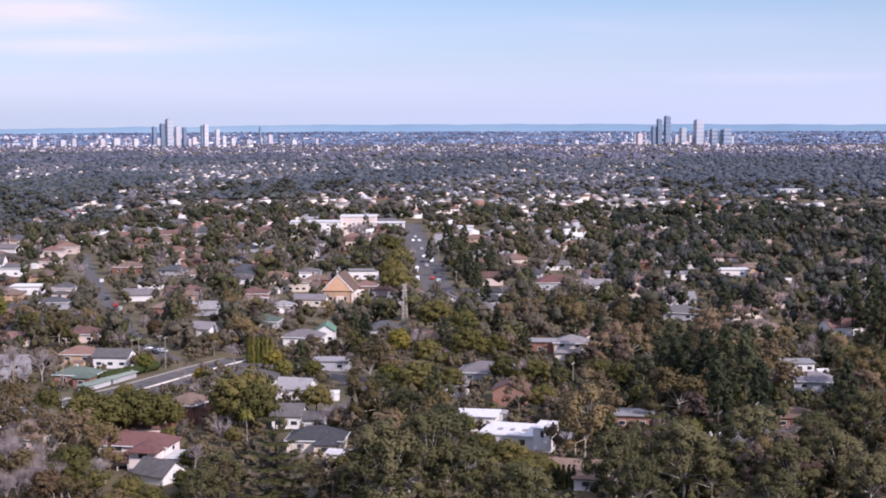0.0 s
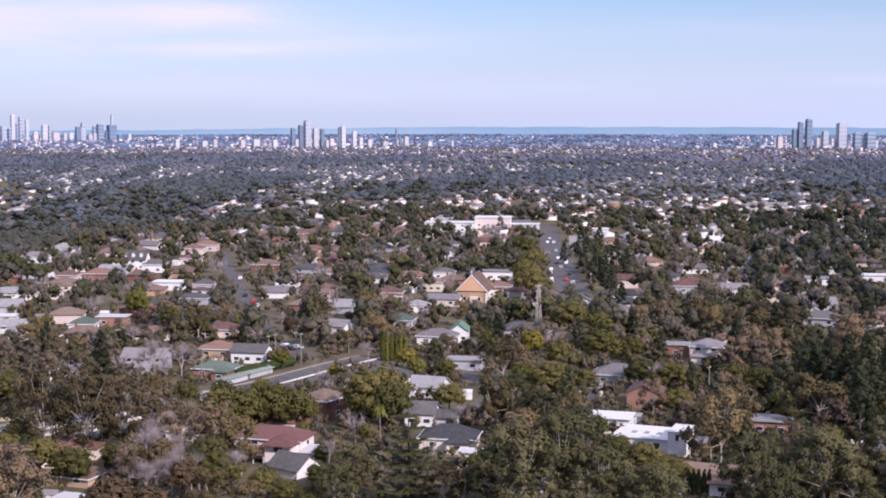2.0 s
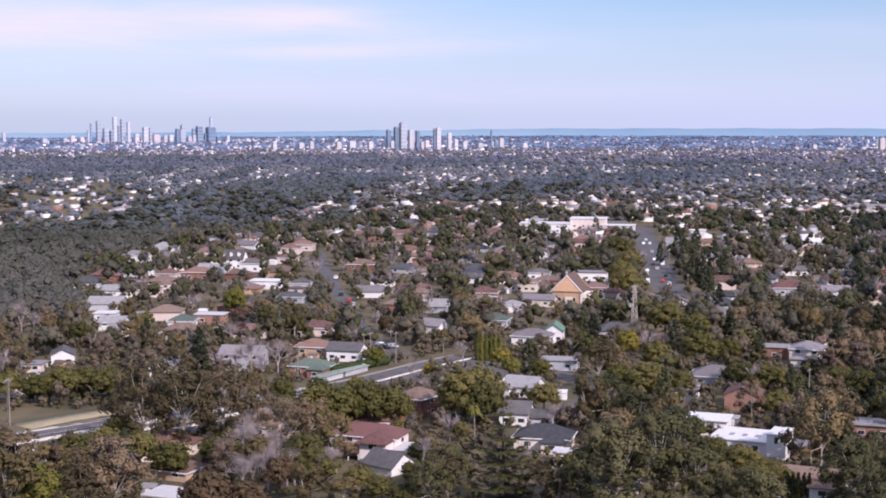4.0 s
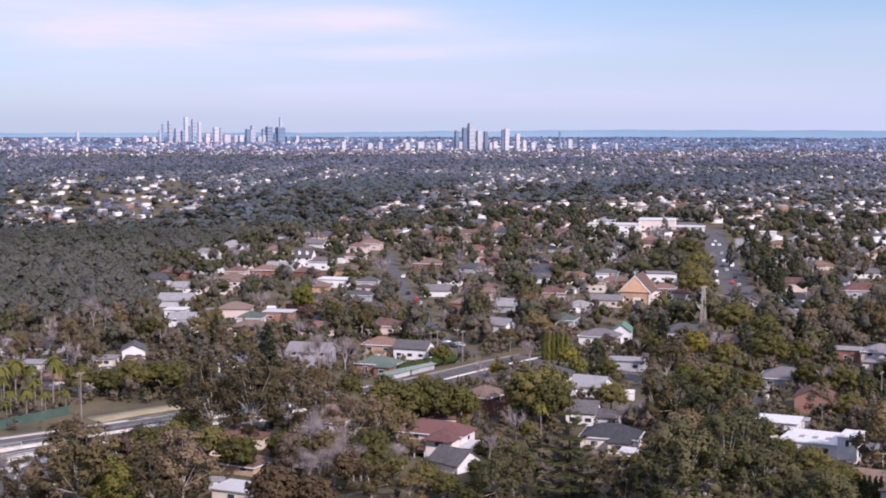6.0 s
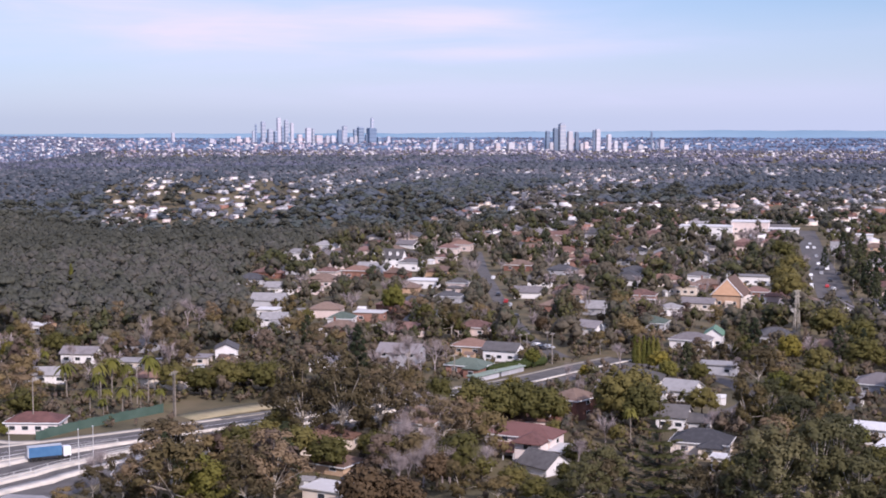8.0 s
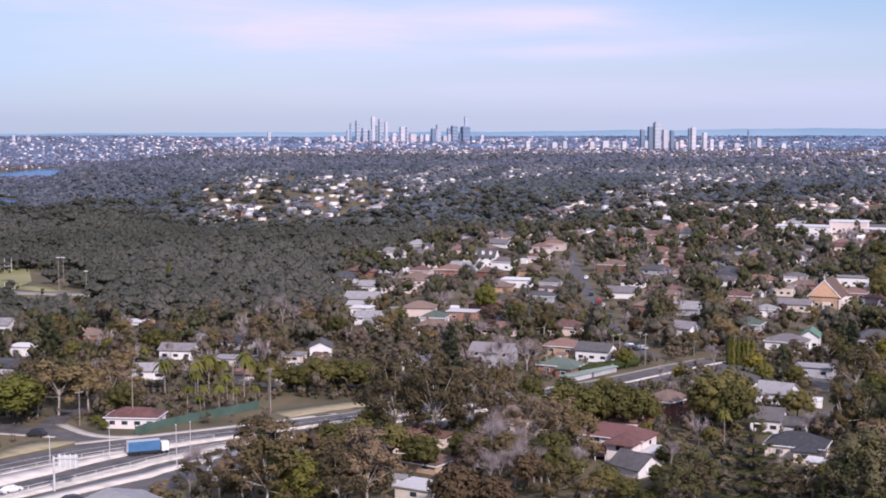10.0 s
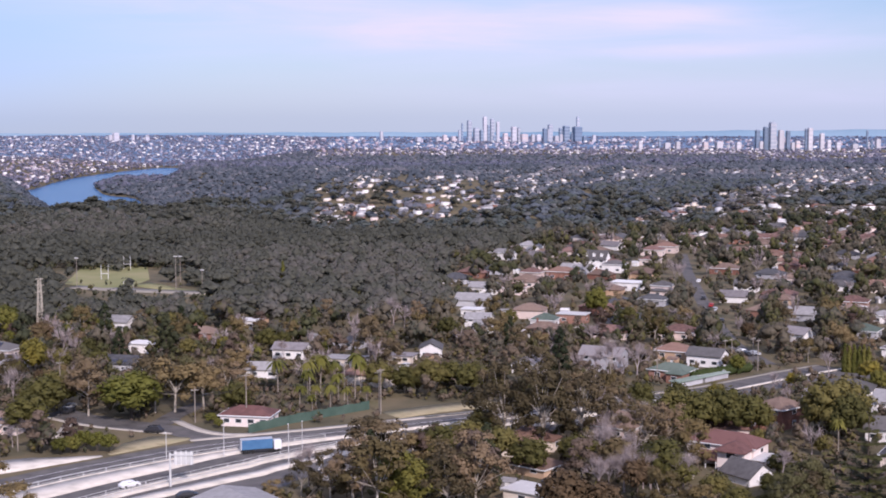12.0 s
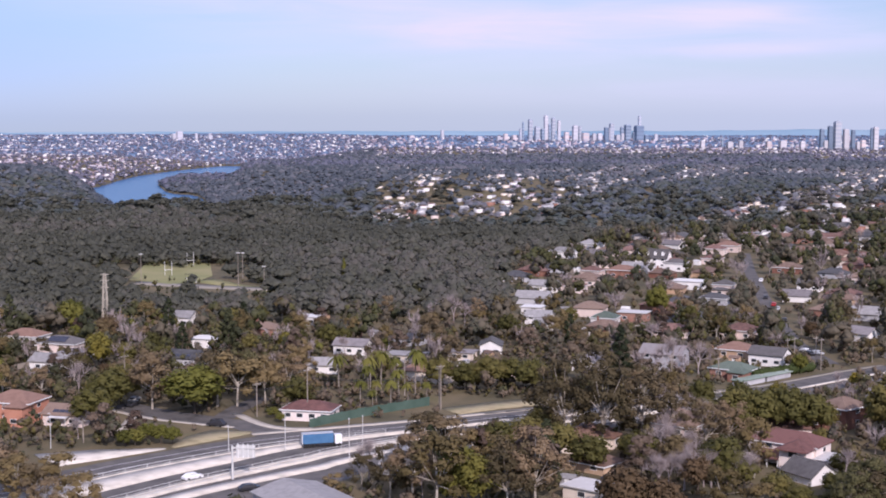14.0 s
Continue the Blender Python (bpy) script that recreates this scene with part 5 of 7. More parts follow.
house(-143.4, 225.5, -30, 20, 14, 3.6, 'gable', 'greywall', 'metal', rise=1.6, label='long shed with a pale corrugated roof', windows=3)
house(-143.6, 264.8, 20, 8, 8, 2.8, 'hip', 'greywall', 'slate', label='small house with a dark grey hip roof')
SHOWN.append((44.5, 288.5, 3.6, 9.2))
plant('norfolk_pine', 44.5, 288.5, 1.14, 1.03)
plant('leafy_tree', -48.7, 348.3, 1.40, 1.32)
plant('leafy_tree', -52.3, 341.0, 1.45, 1.50)
plant('leafy_tree', -46.2, 338.5, 1.20, 1.15)
plant('palm_tree', -47.5, 331.5, 0.95, 0.95)
plant('leafy_tree', -33.3, 360.0, 0.94, 0.78)
SHOWN.append((-47.7, 408.1, 2.4, 3.0))
plant('light_green_tree', -47.7, 408.1, 0.75, 0.75)
SHOWN.append((-61.7, 438.3, 2.0, 4.2))
plant('tall_cypress_tree', -61.7, 438.3, 0.74, 0.84)
SHOWN.append((-60.3, 438.3, 2.0, 3.9))
plant('tall_cypress_tree', -60.3, 438.3, 0.74, 0.79)
SHOWN.append((-58.8, 438.2, 2.0, 4.2))
plant('tall_cypress_tree', -58.8, 438.2, 0.74, 0.84)
SHOWN.append((-57.4, 438.2, 2.0, 3.9))
plant('tall_cypress_tree', -57.4, 438.2, 0.74, 0.79)
SHOWN.append((-56.0, 438.2, 2.0, 4.2))
plant('tall_cypress_tree', -56.0, 438.2, 0.74, 0.84)
SHOWN.append((-54.5, 438.2, 2.0, 3.9))
plant('tall_cypress_tree', -54.5, 438.2, 0.74, 0.79)
SHOWN.append((22.9, 287.8, 2.0, 2.5))
plant('cypress_tree', 22.9, 287.8, 0.74, 0.74)
SHOWN.append((24.0, 287.8, 2.0, 2.5))
plant('cypress_tree', 24.0, 287.8, 0.74, 0.74)
SHOWN.append((25.1, 287.8, 2.0, 2.5))
plant('cypress_tree', 25.1, 287.8, 0.74, 0.74)
SHOWN.append((26.3, 287.8, 2.0, 2.5))
plant('cypress_tree', 26.3, 287.8, 0.74, 0.74)
SHOWN.append((27.3, 287.8, 2.0, 2.5))
plant('cypress_tree', 27.3, 287.8, 0.74, 0.74)
plant('big_gum_tree', -10.5, 264.5, 1.39, 1.27)
plant('big_gum_tree', -2.9, 268.3, 1.44, 1.31)
plant('big_gum_tree', 4.3, 264.4, 1.04, 0.94)
plant('big_gum_tree', 11.2, 260.6, 0.89, 0.81)
plant('big_gum_tree', -14.3, 264.6, 1.04, 0.95)
plant('big_gum_tree', -8.7, 323.9, 0.99, 0.90)
plant('big_gum_tree', 15.3, 257.0, 0.93, 0.84)
plant('big_gum_tree', 0.5, 293.5, 1.15, 1.04)
plant('big_gum_tree', 34.7, 275.8, 1.08, 0.98)
plant('big_gum_tree', 48.3, 275.7, 1.20, 1.09)
plant('gum_tree', 85.0, 366.8, 1.50, 1.20)
plant('big_gum_tree', 69.9, 275.5, 0.93, 0.84)
plant('big_gum_tree', 81.3, 283.8, 0.95, 0.87)
plant('big_gum_tree', 98.8, 322.7, 0.99, 0.90)
plant('big_gum_tree', 66.7, 297.4, 1.08, 0.98)
plant('big_gum_tree', 80.2, 297.3, 1.00, 0.90)
plant('big_gum_tree', 37.6, 264.1, 0.89, 0.81)
plant('big_gum_tree', 54.0, 275.6, 0.85, 0.77)
plant('big_gum_tree', 83.4, 267.5, 0.90, 0.82)
plant('big_gum_tree', 62.0, 256.6, 0.87, 0.79)
plant('gum_tree', 59.1, 346.9, 1.31, 1.05)
plant('brown_gum_tree', -18.7, 403.4, 1.12, 0.90)
plant('brown_gum_tree', -21.3, 399.2, 1.18, 0.94)
SHOWN.append((-14.6, 445.7, 3.8, 4.5))
plant('wattle_tree', -14.6, 445.7, 1.20, 1.24)
SHOWN.append((-25.9, 435.7, 3.1, 3.8))
plant('wattle_tree', -25.9, 435.7, 0.96, 1.06)
SHOWN.append((-85.9, 369.0, 2.3, 2.8))
plant('wattle_tree', -85.9, 369.0, 0.72, 0.77)
SHOWN.append((-14.8, 379.2, 3.8, 4.6))
plant('light_green_tree', -14.8, 379.2, 1.20, 1.14)
SHOWN.append((-51.8, 421.7, 3.5, 3.1))
plant('wattle_tree', -51.8, 421.7, 1.08, 0.87)
SHOWN.append((-80.2, 281.1, 3.1, 4.8))
plant('bare_tree', -80.2, 281.1, 0.97, 0.97)
SHOWN.append((-83.1, 277.0, 2.9, 4.5))
plant('bare_tree', -83.1, 277.0, 0.90, 0.90)
SHOWN.append((-74.9, 285.3, 3.1, 4.8))
plant('bare_tree', -74.9, 285.3, 0.98, 0.98)
SHOWN.append((-67.2, 376.1, 2.3, 3.5))
plant('bare_tree', -67.2, 376.1, 0.71, 0.71)
SHOWN.append((-123.1, 392.3, 4.7, 7.3))
plant('bare_tree', -123.1, 392.3, 1.48, 1.48)
SHOWN.append((-116.6, 400.5, 4.3, 6.7))
plant('bare_tree', -116.6, 400.5, 1.36, 1.36)
SHOWN.append((-64.6, 426.6, 2.8, 4.4))
plant('bare_tree', -64.6, 426.6, 0.88, 0.88)
SHOWN.append((-28.5, 421.3, 2.3, 3.5))
plant('bare_tree', -28.5, 421.3, 0.71, 0.71)
plant('big_gum_tree', -44.6, 272.6, 0.84, 0.76)
plant('big_gum_tree', -46.7, 264.9, 0.74, 0.68)
plant('gum_tree', -64.2, 265.0, 0.59, 0.47)
plant('gum_tree', -71.9, 265.1, 0.68, 0.54)
plant('leafy_tree', -81.0, 333.3, 1.42, 1.18)
plant('leafy_tree', -75.4, 336.2, 1.48, 1.23)
plant('leafy_tree', -69.9, 336.1, 1.35, 1.12)
plant('leafy_tree', -87.1, 333.4, 1.50, 1.25)
plant('leafy_tree', -89.8, 330.5, 1.08, 0.90)
plant('leafy_tree', -67.7, 339.1, 1.02, 0.85)
plant('leafy_tree', 17.9, 398.6, 0.99, 0.83)
plant('leafy_tree', 26.3, 390.3, 1.17, 0.97)
plant('leafy_tree', 32.7, 390.2, 0.97, 0.81)
plant('leafy_tree', 25.8, 360.6, 0.90, 0.75)
plant('leafy_tree', 17.3, 445.3, 0.88, 0.74)
plant('leafy_tree', 43.9, 390.1, 1.17, 0.97)
plant('leafy_tree', 49.8, 386.0, 1.06, 0.88)
plant('dusty_gum_tree', -119.6, 300.8, 1.30, 1.36)
plant('dusty_gum_tree', -111.2, 303.4, 1.34, 1.46)
plant('dusty_gum_tree', -103.6, 310.5, 1.26, 1.28)
plant('dusty_gum_tree', -126.5, 309.0, 1.05, 1.12)
plant('dusty_gum_tree', -98.9, 318.0, 0.98, 1.05)
house(-98.5, 262.5, -12, 9, 7, 2.6, 'flat', 'cream', 'whiteroof', label='low flat-roofed garden house with a pale roof', windows=1)
SHOWN.append((-93.5, 297.0, 3.6, 5.0))
plant('bare_tree', -93.5, 297.0, 1.15, 1.15)
SHOWN.append((-86.0, 291.0, 3.6, 5.0))
plant('bare_tree', -86.0, 291.0, 1.10, 1.10)
SHOWN.append((-126.0, 322.0, 3.2, 4.6))
plant('bare_tree', -126.0, 322.0, 1.05, 1.05)
plant('plum_tree', -108.4, 255.0, 1.25, 1.40)
plant('gum_tree', -139.5, 268.5, 0.70, 0.78)
plant('leafy_tree', -95.5, 333.6, 0.95, 0.95)
plant('leafy_tree', -88.7, 345.0, 1.05, 1.05)
plant('leafy_tree', -101.0, 350.5, 0.95, 0.95)
plant('brown_gum_tree', -108.0, 349.0, 0.85, 0.85)
plant('brown_gum_tree', -115.0, 341.0, 0.90, 0.90)
plant('leafy_tree', -120.6, 335.0, 0.90, 0.90)
plant('leafy_tree', -94.0, 361.0, 0.80, 0.80)
plant('leafy_tree', -86.0, 372.0, 0.66, 0.66)
plant('brown_gum_tree', 30.0, 486.0, 1.00, 1.05)
plant('brown_gum_tree', 42.0, 489.0, 1.05, 1.10)
plant('brown_gum_tree', 21.0, 481.0, 0.95, 0.95)
plant('dark_pine', 62.5, 372.0, 1.10, 1.05)
plant('dark_pine', 80.5, 366.0, 1.25, 1.30)
plant('big_gum_tree', -16.3, 346.0, 0.80, 0.90)
plant('dusty_gum_tree', -87.3, 306.8, 0.95, 0.87)
plant('dusty_gum_tree', -83.6, 313.5, 0.88, 0.80)
plant('dusty_gum_tree', -105.4, 249.6, 1.14, 1.03)
plant('dusty_gum_tree', -109.7, 248.5, 1.03, 0.93)
plant('dusty_gum_tree', -109.2, 244.7, 0.94, 0.85)
plant('brown_gum_tree', -138.7, 267.3, 1.18, 0.94)
plant('brown_gum_tree', -133.6, 266.3, 1.17, 0.93)
SHOWN.append((-115.8, 248.9, 2.9, 3.7))
plant('light_green_tree', -115.8, 248.9, 0.91, 0.91)
SHOWN.append((-120.1, 247.8, 2.5, 3.2))
plant('light_green_tree', -120.1, 247.8, 0.78, 0.78)
SHOWN.append((-121.4, 245.4, 2.3, 2.9))
plant('light_green_tree', -121.4, 245.4, 0.71, 0.71)
plant('russet_tree', -85.8, 246.9, 1.46, 1.46)
plant('russet_tree', -78.6, 248.8, 1.19, 1.19)
SHOWN.append((-230.9, 467.0, 3.9, 6.0))
plant('bare_tree', -230.9, 467.0, 1.22, 1.22)
SHOWN.append((-225.6, 465.6, 3.4, 5.3))
plant('bare_tree', -225.6, 465.6, 1.06, 1.06)
SHOWN.append((-219.4, 412.7, 2.9, 4.5))
plant('bare_tree', -219.4, 412.7, 0.92, 0.92)
SHOWN.append((-228.9, 383.4, 2.6, 4.0))
plant('bare_tree', -228.9, 383.4, 0.82, 0.82)
SHOWN.append((-144.7, 252.0, 3.7, 5.7))
plant('bare_tree', -144.7, 252.0, 1.14, 1.14)
SHOWN.append((-129.5, 399.4, 3.0, 4.6))
plant('bare_tree', -129.5, 399.4, 0.92, 0.92)
SHOWN.append((-118.6, 392.7, 3.4, 5.2))
plant('bare_tree', -118.6, 392.7, 1.06, 1.06)
SHOWN.append((-79.2, 282.8, 2.8, 4.3))
plant('bare_tree', -79.2, 282.8, 0.86, 0.86)
SHOWN.append((-193.0, 343.2, 4.4, 5.2))
for px, py, k in ((-186.6, 320.3, 0.9), (-180.5, 316.6, 0.7), (-177.6, 321.1, 1.0), (-175.0, 326.2, 0.8), (-189.4, 329.7, 1.15), (-181.2, 332.4, 1.05), (-171.8, 331.0, 0.75), (-184.5, 325.5, 0.8)):
    plant('palm_tree', px, py, k, k)
plant('big_gum_tree', -217.5, 316.5, 0.85, 0.88)
plant('dusty_gum_tree', -243.0, 301.5, 0.85, 0.95)
plant('light_green_tree', -199.5, 297.5, 0.42, 0.34)
plant('light_green_tree', -195.0, 294.0, 0.36, 0.30)
plant('palm_tree', -193.0, 343.2, 1.36, 1.36)
SHOWN.append((-191.1, 347.8, 3.5, 4.2))
plant('palm_tree', -191.1, 347.8, 1.10, 1.10)
SHOWN.append((-183.5, 349.7, 3.5, 4.2))
plant('palm_tree', -183.5, 349.7, 1.10, 1.10)
SHOWN.append((-194.0, 339.0, 4.0, 4.8))
plant('palm_tree', -194.0, 339.0, 1.26, 1.26)
SHOWN.append((-185.1, 349.3, 4.4, 5.3))
plant('palm_tree', -185.1, 349.3, 1.38, 1.38)
SHOWN.append((-201.0, 333.3, 4.3, 5.1))
plant('palm_tree', -201.0, 333.3, 1.33, 1.33)
plant('leafy_tree', -170.6, 353.1, 1.12, 0.93)
plant('leafy_tree', -164.5, 354.7, 1.12, 0.93)
plant('leafy_tree', -161.7, 363.7, 1.14, 0.95)
plant('leafy_tree', -178.2, 351.1, 1.12, 0.93)
plant('leafy_tree', -167.6, 353.9, 0.93, 0.77)
plant('leafy_tree', -152.4, 357.8, 1.31, 1.09)
plant('leafy_tree', -146.3, 355.4, 1.20, 1.00)
SHOWN.append((-166.5, 513.9, 3.8, 5.9))
plant('light_green_tree', -166.5, 513.9, 1.20, 1.45)
SHOWN.append((-221.0, 292.9, 6.9, 5.8))
plant('light_green_tree', -221.0, 292.9, 2.16, 1.43)
plant('gum_tree', -195.9, 206.2, 0.69, 0.55)
plant('gum_tree', -194.7, 211.4, 0.76, 0.61)
plant('gum_tree', -199.0, 204.7, 0.78, 0.62)
plant('gum_tree', -178.9, 201.7, 0.71, 0.57)
plant('gum_tree', -204.5, 208.9, 0.79, 0.63)
plant('dusty_gum_tree', -180.6, 192.8, 0.75, 0.68)
plant('gum_tree', -234.7, 292.5, 1.13, 0.90)
plant('gum_tree', -216.4, 305.6, 1.31, 1.05)
plant('gum_tree', -211.6, 312.1, 1.09, 0.87)
plant('gum_tree', -221.2, 303.3, 1.14, 0.91)
plant('gum_tree', -212.5, 324.6, 1.00, 0.80)
SHOWN.append((-259.9, 292.5, 3.1, 6.2))
plant('bare_tree', -259.9, 292.5, 0.96, 1.25)
SHOWN.append((-286.7, 331.9, 4.2, 5.3))
plant('wattle_tree', -286.7, 331.9, 1.32, 1.47)
plant('russet_tree', -316.3, 370.9, 1.26, 1.26)
SHOWN.append((-344.8, 384.7, 4.1, 5.2))
plant('light_green_tree', -344.8, 384.7, 1.29, 1.29)
plant('leafy_tree', -242.5, 284.7, 1.50, 1.25)
plant('leafy_tree', -233.5, 267.3, 1.15, 0.95)
plant('leafy_tree', -247.0, 294.7, 1.45, 1.20)
SHOWN.append((-211.0, 261.0, 2.0, 2.2))
plant('light_green_tree', -211.0, 261.0, 0.60, 0.55)
SHOWN.append((-207.4, 261.4, 2.0, 2.2))
plant('light_green_tree', -207.4, 261.4, 0.60, 0.54)
SHOWN.append((-211.8, 257.3, 2.0, 1.9))
plant('light_green_tree', -211.8, 257.3, 0.60, 0.47)
SHOWN.append((-204.6, 262.2, 2.0, 1.9))
plant('light_green_tree', -204.6, 262.2, 0.60, 0.48)
SHOWN.append((-213.2, 255.4, 2.0, 1.9))
plant('light_green_tree', -213.2, 255.4, 0.60, 0.46)
SHOWN.append((-344.3, 576.7, 2.0, 4.7))
plant('tall_cypress_tree', -344.3, 576.7, 0.84, 0.94)
power_pole(-191.0, 300.9, 13.3)
power_pole(-165.1, 326.1, 12.3)
power_pole(-244.5, 293.4, 14.0)
power_pole(-181.2, 335.7, 11.2)
power_pole(-204.3, 297.3, 9.1)
power_pole(-178.2, 336.3, 6.9)
power_pole(-224.9, 254.1, 5.9)
power_pole(-166.0, 326.9, 11.5)
power_pole(-121.8, 391.9, 13.3)
power_pole(-110.5, 400.4, 7.0)
power_pole(-119.9, 384.4, 9.6)
power_pole(-88.6, 431.8, 10.2)
power_pole(-86.6, 429.8, 10.1)
power_pole(-100.8, 447.1, 6.5)
power_pole(-98.6, 447.1, 7.0)
power_pole(36.2, 386.2, 9.6)
power_pole(13.6, 627.6, 14.1)
power_pole(5.7, 607.9, 10.0)
power_pole(2.0, 695.8, 7.1)
power_pole(-2.7, 749.9, 7.6)
power_pole(-5.9, 780.2, 7.3)
street_lamp(-162.7, 280.4, 7.5)
street_lamp(-188.6, 262.6, 6.1)
street_lamp(-176.7, 268.5, 9.2)
street_lamp(-159.2, 268.2, 9.6)
street_lamp(-227.9, 246.2, 8.5)
SHOWN.append((-349.9, 409.8, 3.0, 5.7))
lattice_tower(-349.9, 409.8, 19.0)
SHOWN.append((-14.1, 501.9, 3.0, 5.2))
lattice_tower(-14.1, 501.9, 17.3)
flood_light(-372.1, 528.2, 15.4)
flood_light(-358.9, 529.9, 9.6)
flood_light(-421.0, 519.0, 13.6)
flood_light(-377.8, 540.0, 14.1)
SHOWN.append((-428.4, 549.1, 3.0, 2.2))
rugby_goal(-428.4, 549.1, 7.2)
SHOWN.append((-445.6, 589.7, 3.0, 2.1))
rugby_goal(-445.6, 589.7, 7.0)
football_goal(-399.6, 529.4, 3.7)
tower(-927, 4506, 43, 15, 15, 'towerdark')
tower(-902, 4511, 52, 17, 17, 'towerdark')
tower(-881, 4515, 66, 24, 24, 'towergrey')
tower(-855, 4520, 42, 19, 19, 'towerpale')
tower(-834, 4524, 40, 13, 13, 'towerdark')
tower(-779, 4534, 46, 9, 9, 'towerdark')
tower(-767, 4536, 49, 17, 17, 'towerpale')
tower(-731, 4541, 33, 15, 15, 'towerpale')
tower(-710, 4545, 20, 17, 17, 'towerpale')
tower(-682, 4549, 11, 19, 19, 'towerpale')
tower(-595, 4561, 41, 6, 6, 'towerdark')
tower(-563, 4565, 25, 20, 20, 'towerpale')
tower(-581, 4563, 19, 9, 9, 'towerdark')
tower(-804, 4529, 17, 19, 19, 'towerpink')
tower(-819, 4527, 11, 15, 15, 'towerpale')
tower(-875, 4516, 24, 17, 17, 'towerpale')
tower(-915, 4508, 15, 22, 22, 'towerpale')
tower(-985, 4493, 12, 22, 22, 'towerpale')
tower(-1045, 4480, 13, 30, 30, 'towerpale')
tower(-1087, 4470, 11, 22, 22, 'towerpink')
tower(-1228, 4433, 26, 9, 9, 'towerblue')
tower(-1172, 4448, 13, 19, 19, 'towerpale')
tower(-1205, 4439, 8, 26, 26, 'towerpale')
tower(-1288, 4416, 14, 19, 19, 'towerpale')
tower(-632, 4556, 5, 26, 26, 'towerpale')
tower(-487, 4574, 4, 22, 22, 'towerpale')
tower(-413, 4581, 9, 13, 13, 'towerpale')
tower(485, 3466, 39, 18, 18, 'towerpink')
tower(475, 3468, 34, 11, 11, 'towergrey')
tower(520, 3461, 49, 13, 13, 'towerdark')
tower(533, 3459, 66, 13, 13, 'towerdark')
tower(552, 3456, 73, 16, 16, 'towerdark')
tower(574, 3453, 35, 13, 13, 'towerpale')
tower(590, 3450, 45, 16, 16, 'towergrey')
tower(608, 3447, 34, 14, 14, 'towerpale')
tower(627, 3443, 64, 23, 23, 'towergrey')
tower(621, 3444, 28, 14, 14, 'towerblue')
tower(663, 3437, 42, 20, 20, 'towerblue')
tower(692, 3431, 42, 25, 25, 'towerblue')
tower(681, 3433, 31, 11, 11, 'towerpale')
tower(707, 3428, 30, 8, 8, 'towerpale')
tower(462, 3469, 7, 34, 34, 'towerpale')
tower(504, 3464, 12, 23, 23, 'towerpale')
tower(445, 3472, 3, 23, 23, 'towerpale')
tower(551, 3456, 9, 20, 20, 'towerpale')
tower(599, 3448, 14, 23, 23, 'towerpink')
tower(646, 3440, 14, 17, 17, 'towerpale')
tower(331, 3484, 19, 14, 14, 'towerpale')
tower(289, 3488, 12, 14, 14, 'towerpale')
tower(387, 3479, 7, 17, 17, 'towerpale')
tower(-1841, 4217, 37, 9, 9, 'towergrey')
tower(-1833, 4220, 58, 6, 6, 'towerblue')
tower(-1812, 4230, 66, 15, 15, 'towergrey')
tower(-1791, 4238, 43, 19, 19, 'towergrey')
tower(-1773, 4246, 36, 17, 17, 'towerblue')
tower(-1765, 4249, 78, 14, 14, 'towerpale')
tower(-1754, 4254, 51, 10, 10, 'towerblue')
tower(-1743, 4259, 71, 14, 14, 'towergrey')
tower(-1726, 4266, 62, 11, 11, 'towerpale')
tower(-1736, 4261, 25, 16, 16, 'towerblue')
tower(-1703, 4275, 34, 20, 20, 'towerpink')
tower(-1677, 4285, 46, 19, 19, 'towerpale')
tower(-1662, 4291, 44, 9, 9, 'towergrey')
tower(-1646, 4297, 30, 31, 31, 'towerpink')
tower(-1619, 4307, 28, 16, 16, 'towerpale')
tower(-1602, 4313, 28, 21, 21, 'towerpale')
tower(-1582, 4321, 41, 15, 15, 'towerdark')
tower(-1566, 4327, 53, 16, 16, 'towergrey')
tower(-1569, 4326, 39, 15, 15, 'towerpale')
tower(-1547, 4334, 22, 19, 19, 'towerpale')
tower(-1534, 4338, 42, 12, 12, 'towerblue')
tower(-1517, 4344, 49, 22, 22, 'towerblue')
tower(-1533, 4339, 29, 14, 14, 'towerpale')
tower(-1483, 4356, 46, 31, 31, 'towerdark')
tower(-1481, 4356, 77, 10, 10, 'towergrey')
tower(-1460, 4364, 21, 19, 19, 'towerdark')
tower(-1499, 4350, 32, 10, 10, 'towerdark')
tower(-1431, 4373, 25, 15, 15, 'towerpale')
tower(-1397, 4384, 10, 9, 9, 'towerpale')
tower(-1371, 4392, 12, 19, 19, 'towerpale')
tower(-1886, 4197, 27, 19, 19, 'towerpink')
tower(-1860, 4209, 21, 19, 19, 'towerpink')
tower(-1907, 4188, 18, 16, 16, 'towerpale')
tower(-2732, 3574, 42, 25, 25, 'towerpale')
tower(-2746, 3564, 33, 15, 15, 'towerpale')
tower(-2523, 3725, 21, 25, 25, 'towerpale')
tower(-2027, 4016, 43, 13, 13, 'towerpale')
tower(-2114, 3971, 22, 22, 22, 'towerpink')
tower(-2082, 3988, 18, 18, 18, 'towerpale')
tower(-2656, 3631, 27, 18, 18, 'towerpale')
tower(-2690, 3605, 34, 11, 11, 'towerpale')
tower(-2193, 3928, 18, 25, 25, 'towerpale')
tower(-2302, 3865, 17, 25, 25, 'towerpink')
tower(-2423, 3790, 19, 22, 22, 'towerpale')
tower(-1920, 4068, 18, 22, 22, 'towerpale')
tower(-2872, 3462, 21, 18, 18, 'towerpale')
tower(-2962, 3386, 17, 25, 25, 'towerpale')
plant('dusty_gum_tree', -135.0, 243.5, 0.78, 0.71)
plant('dusty_gum_tree', -130.8, 245.5, 0.97, 0.88)
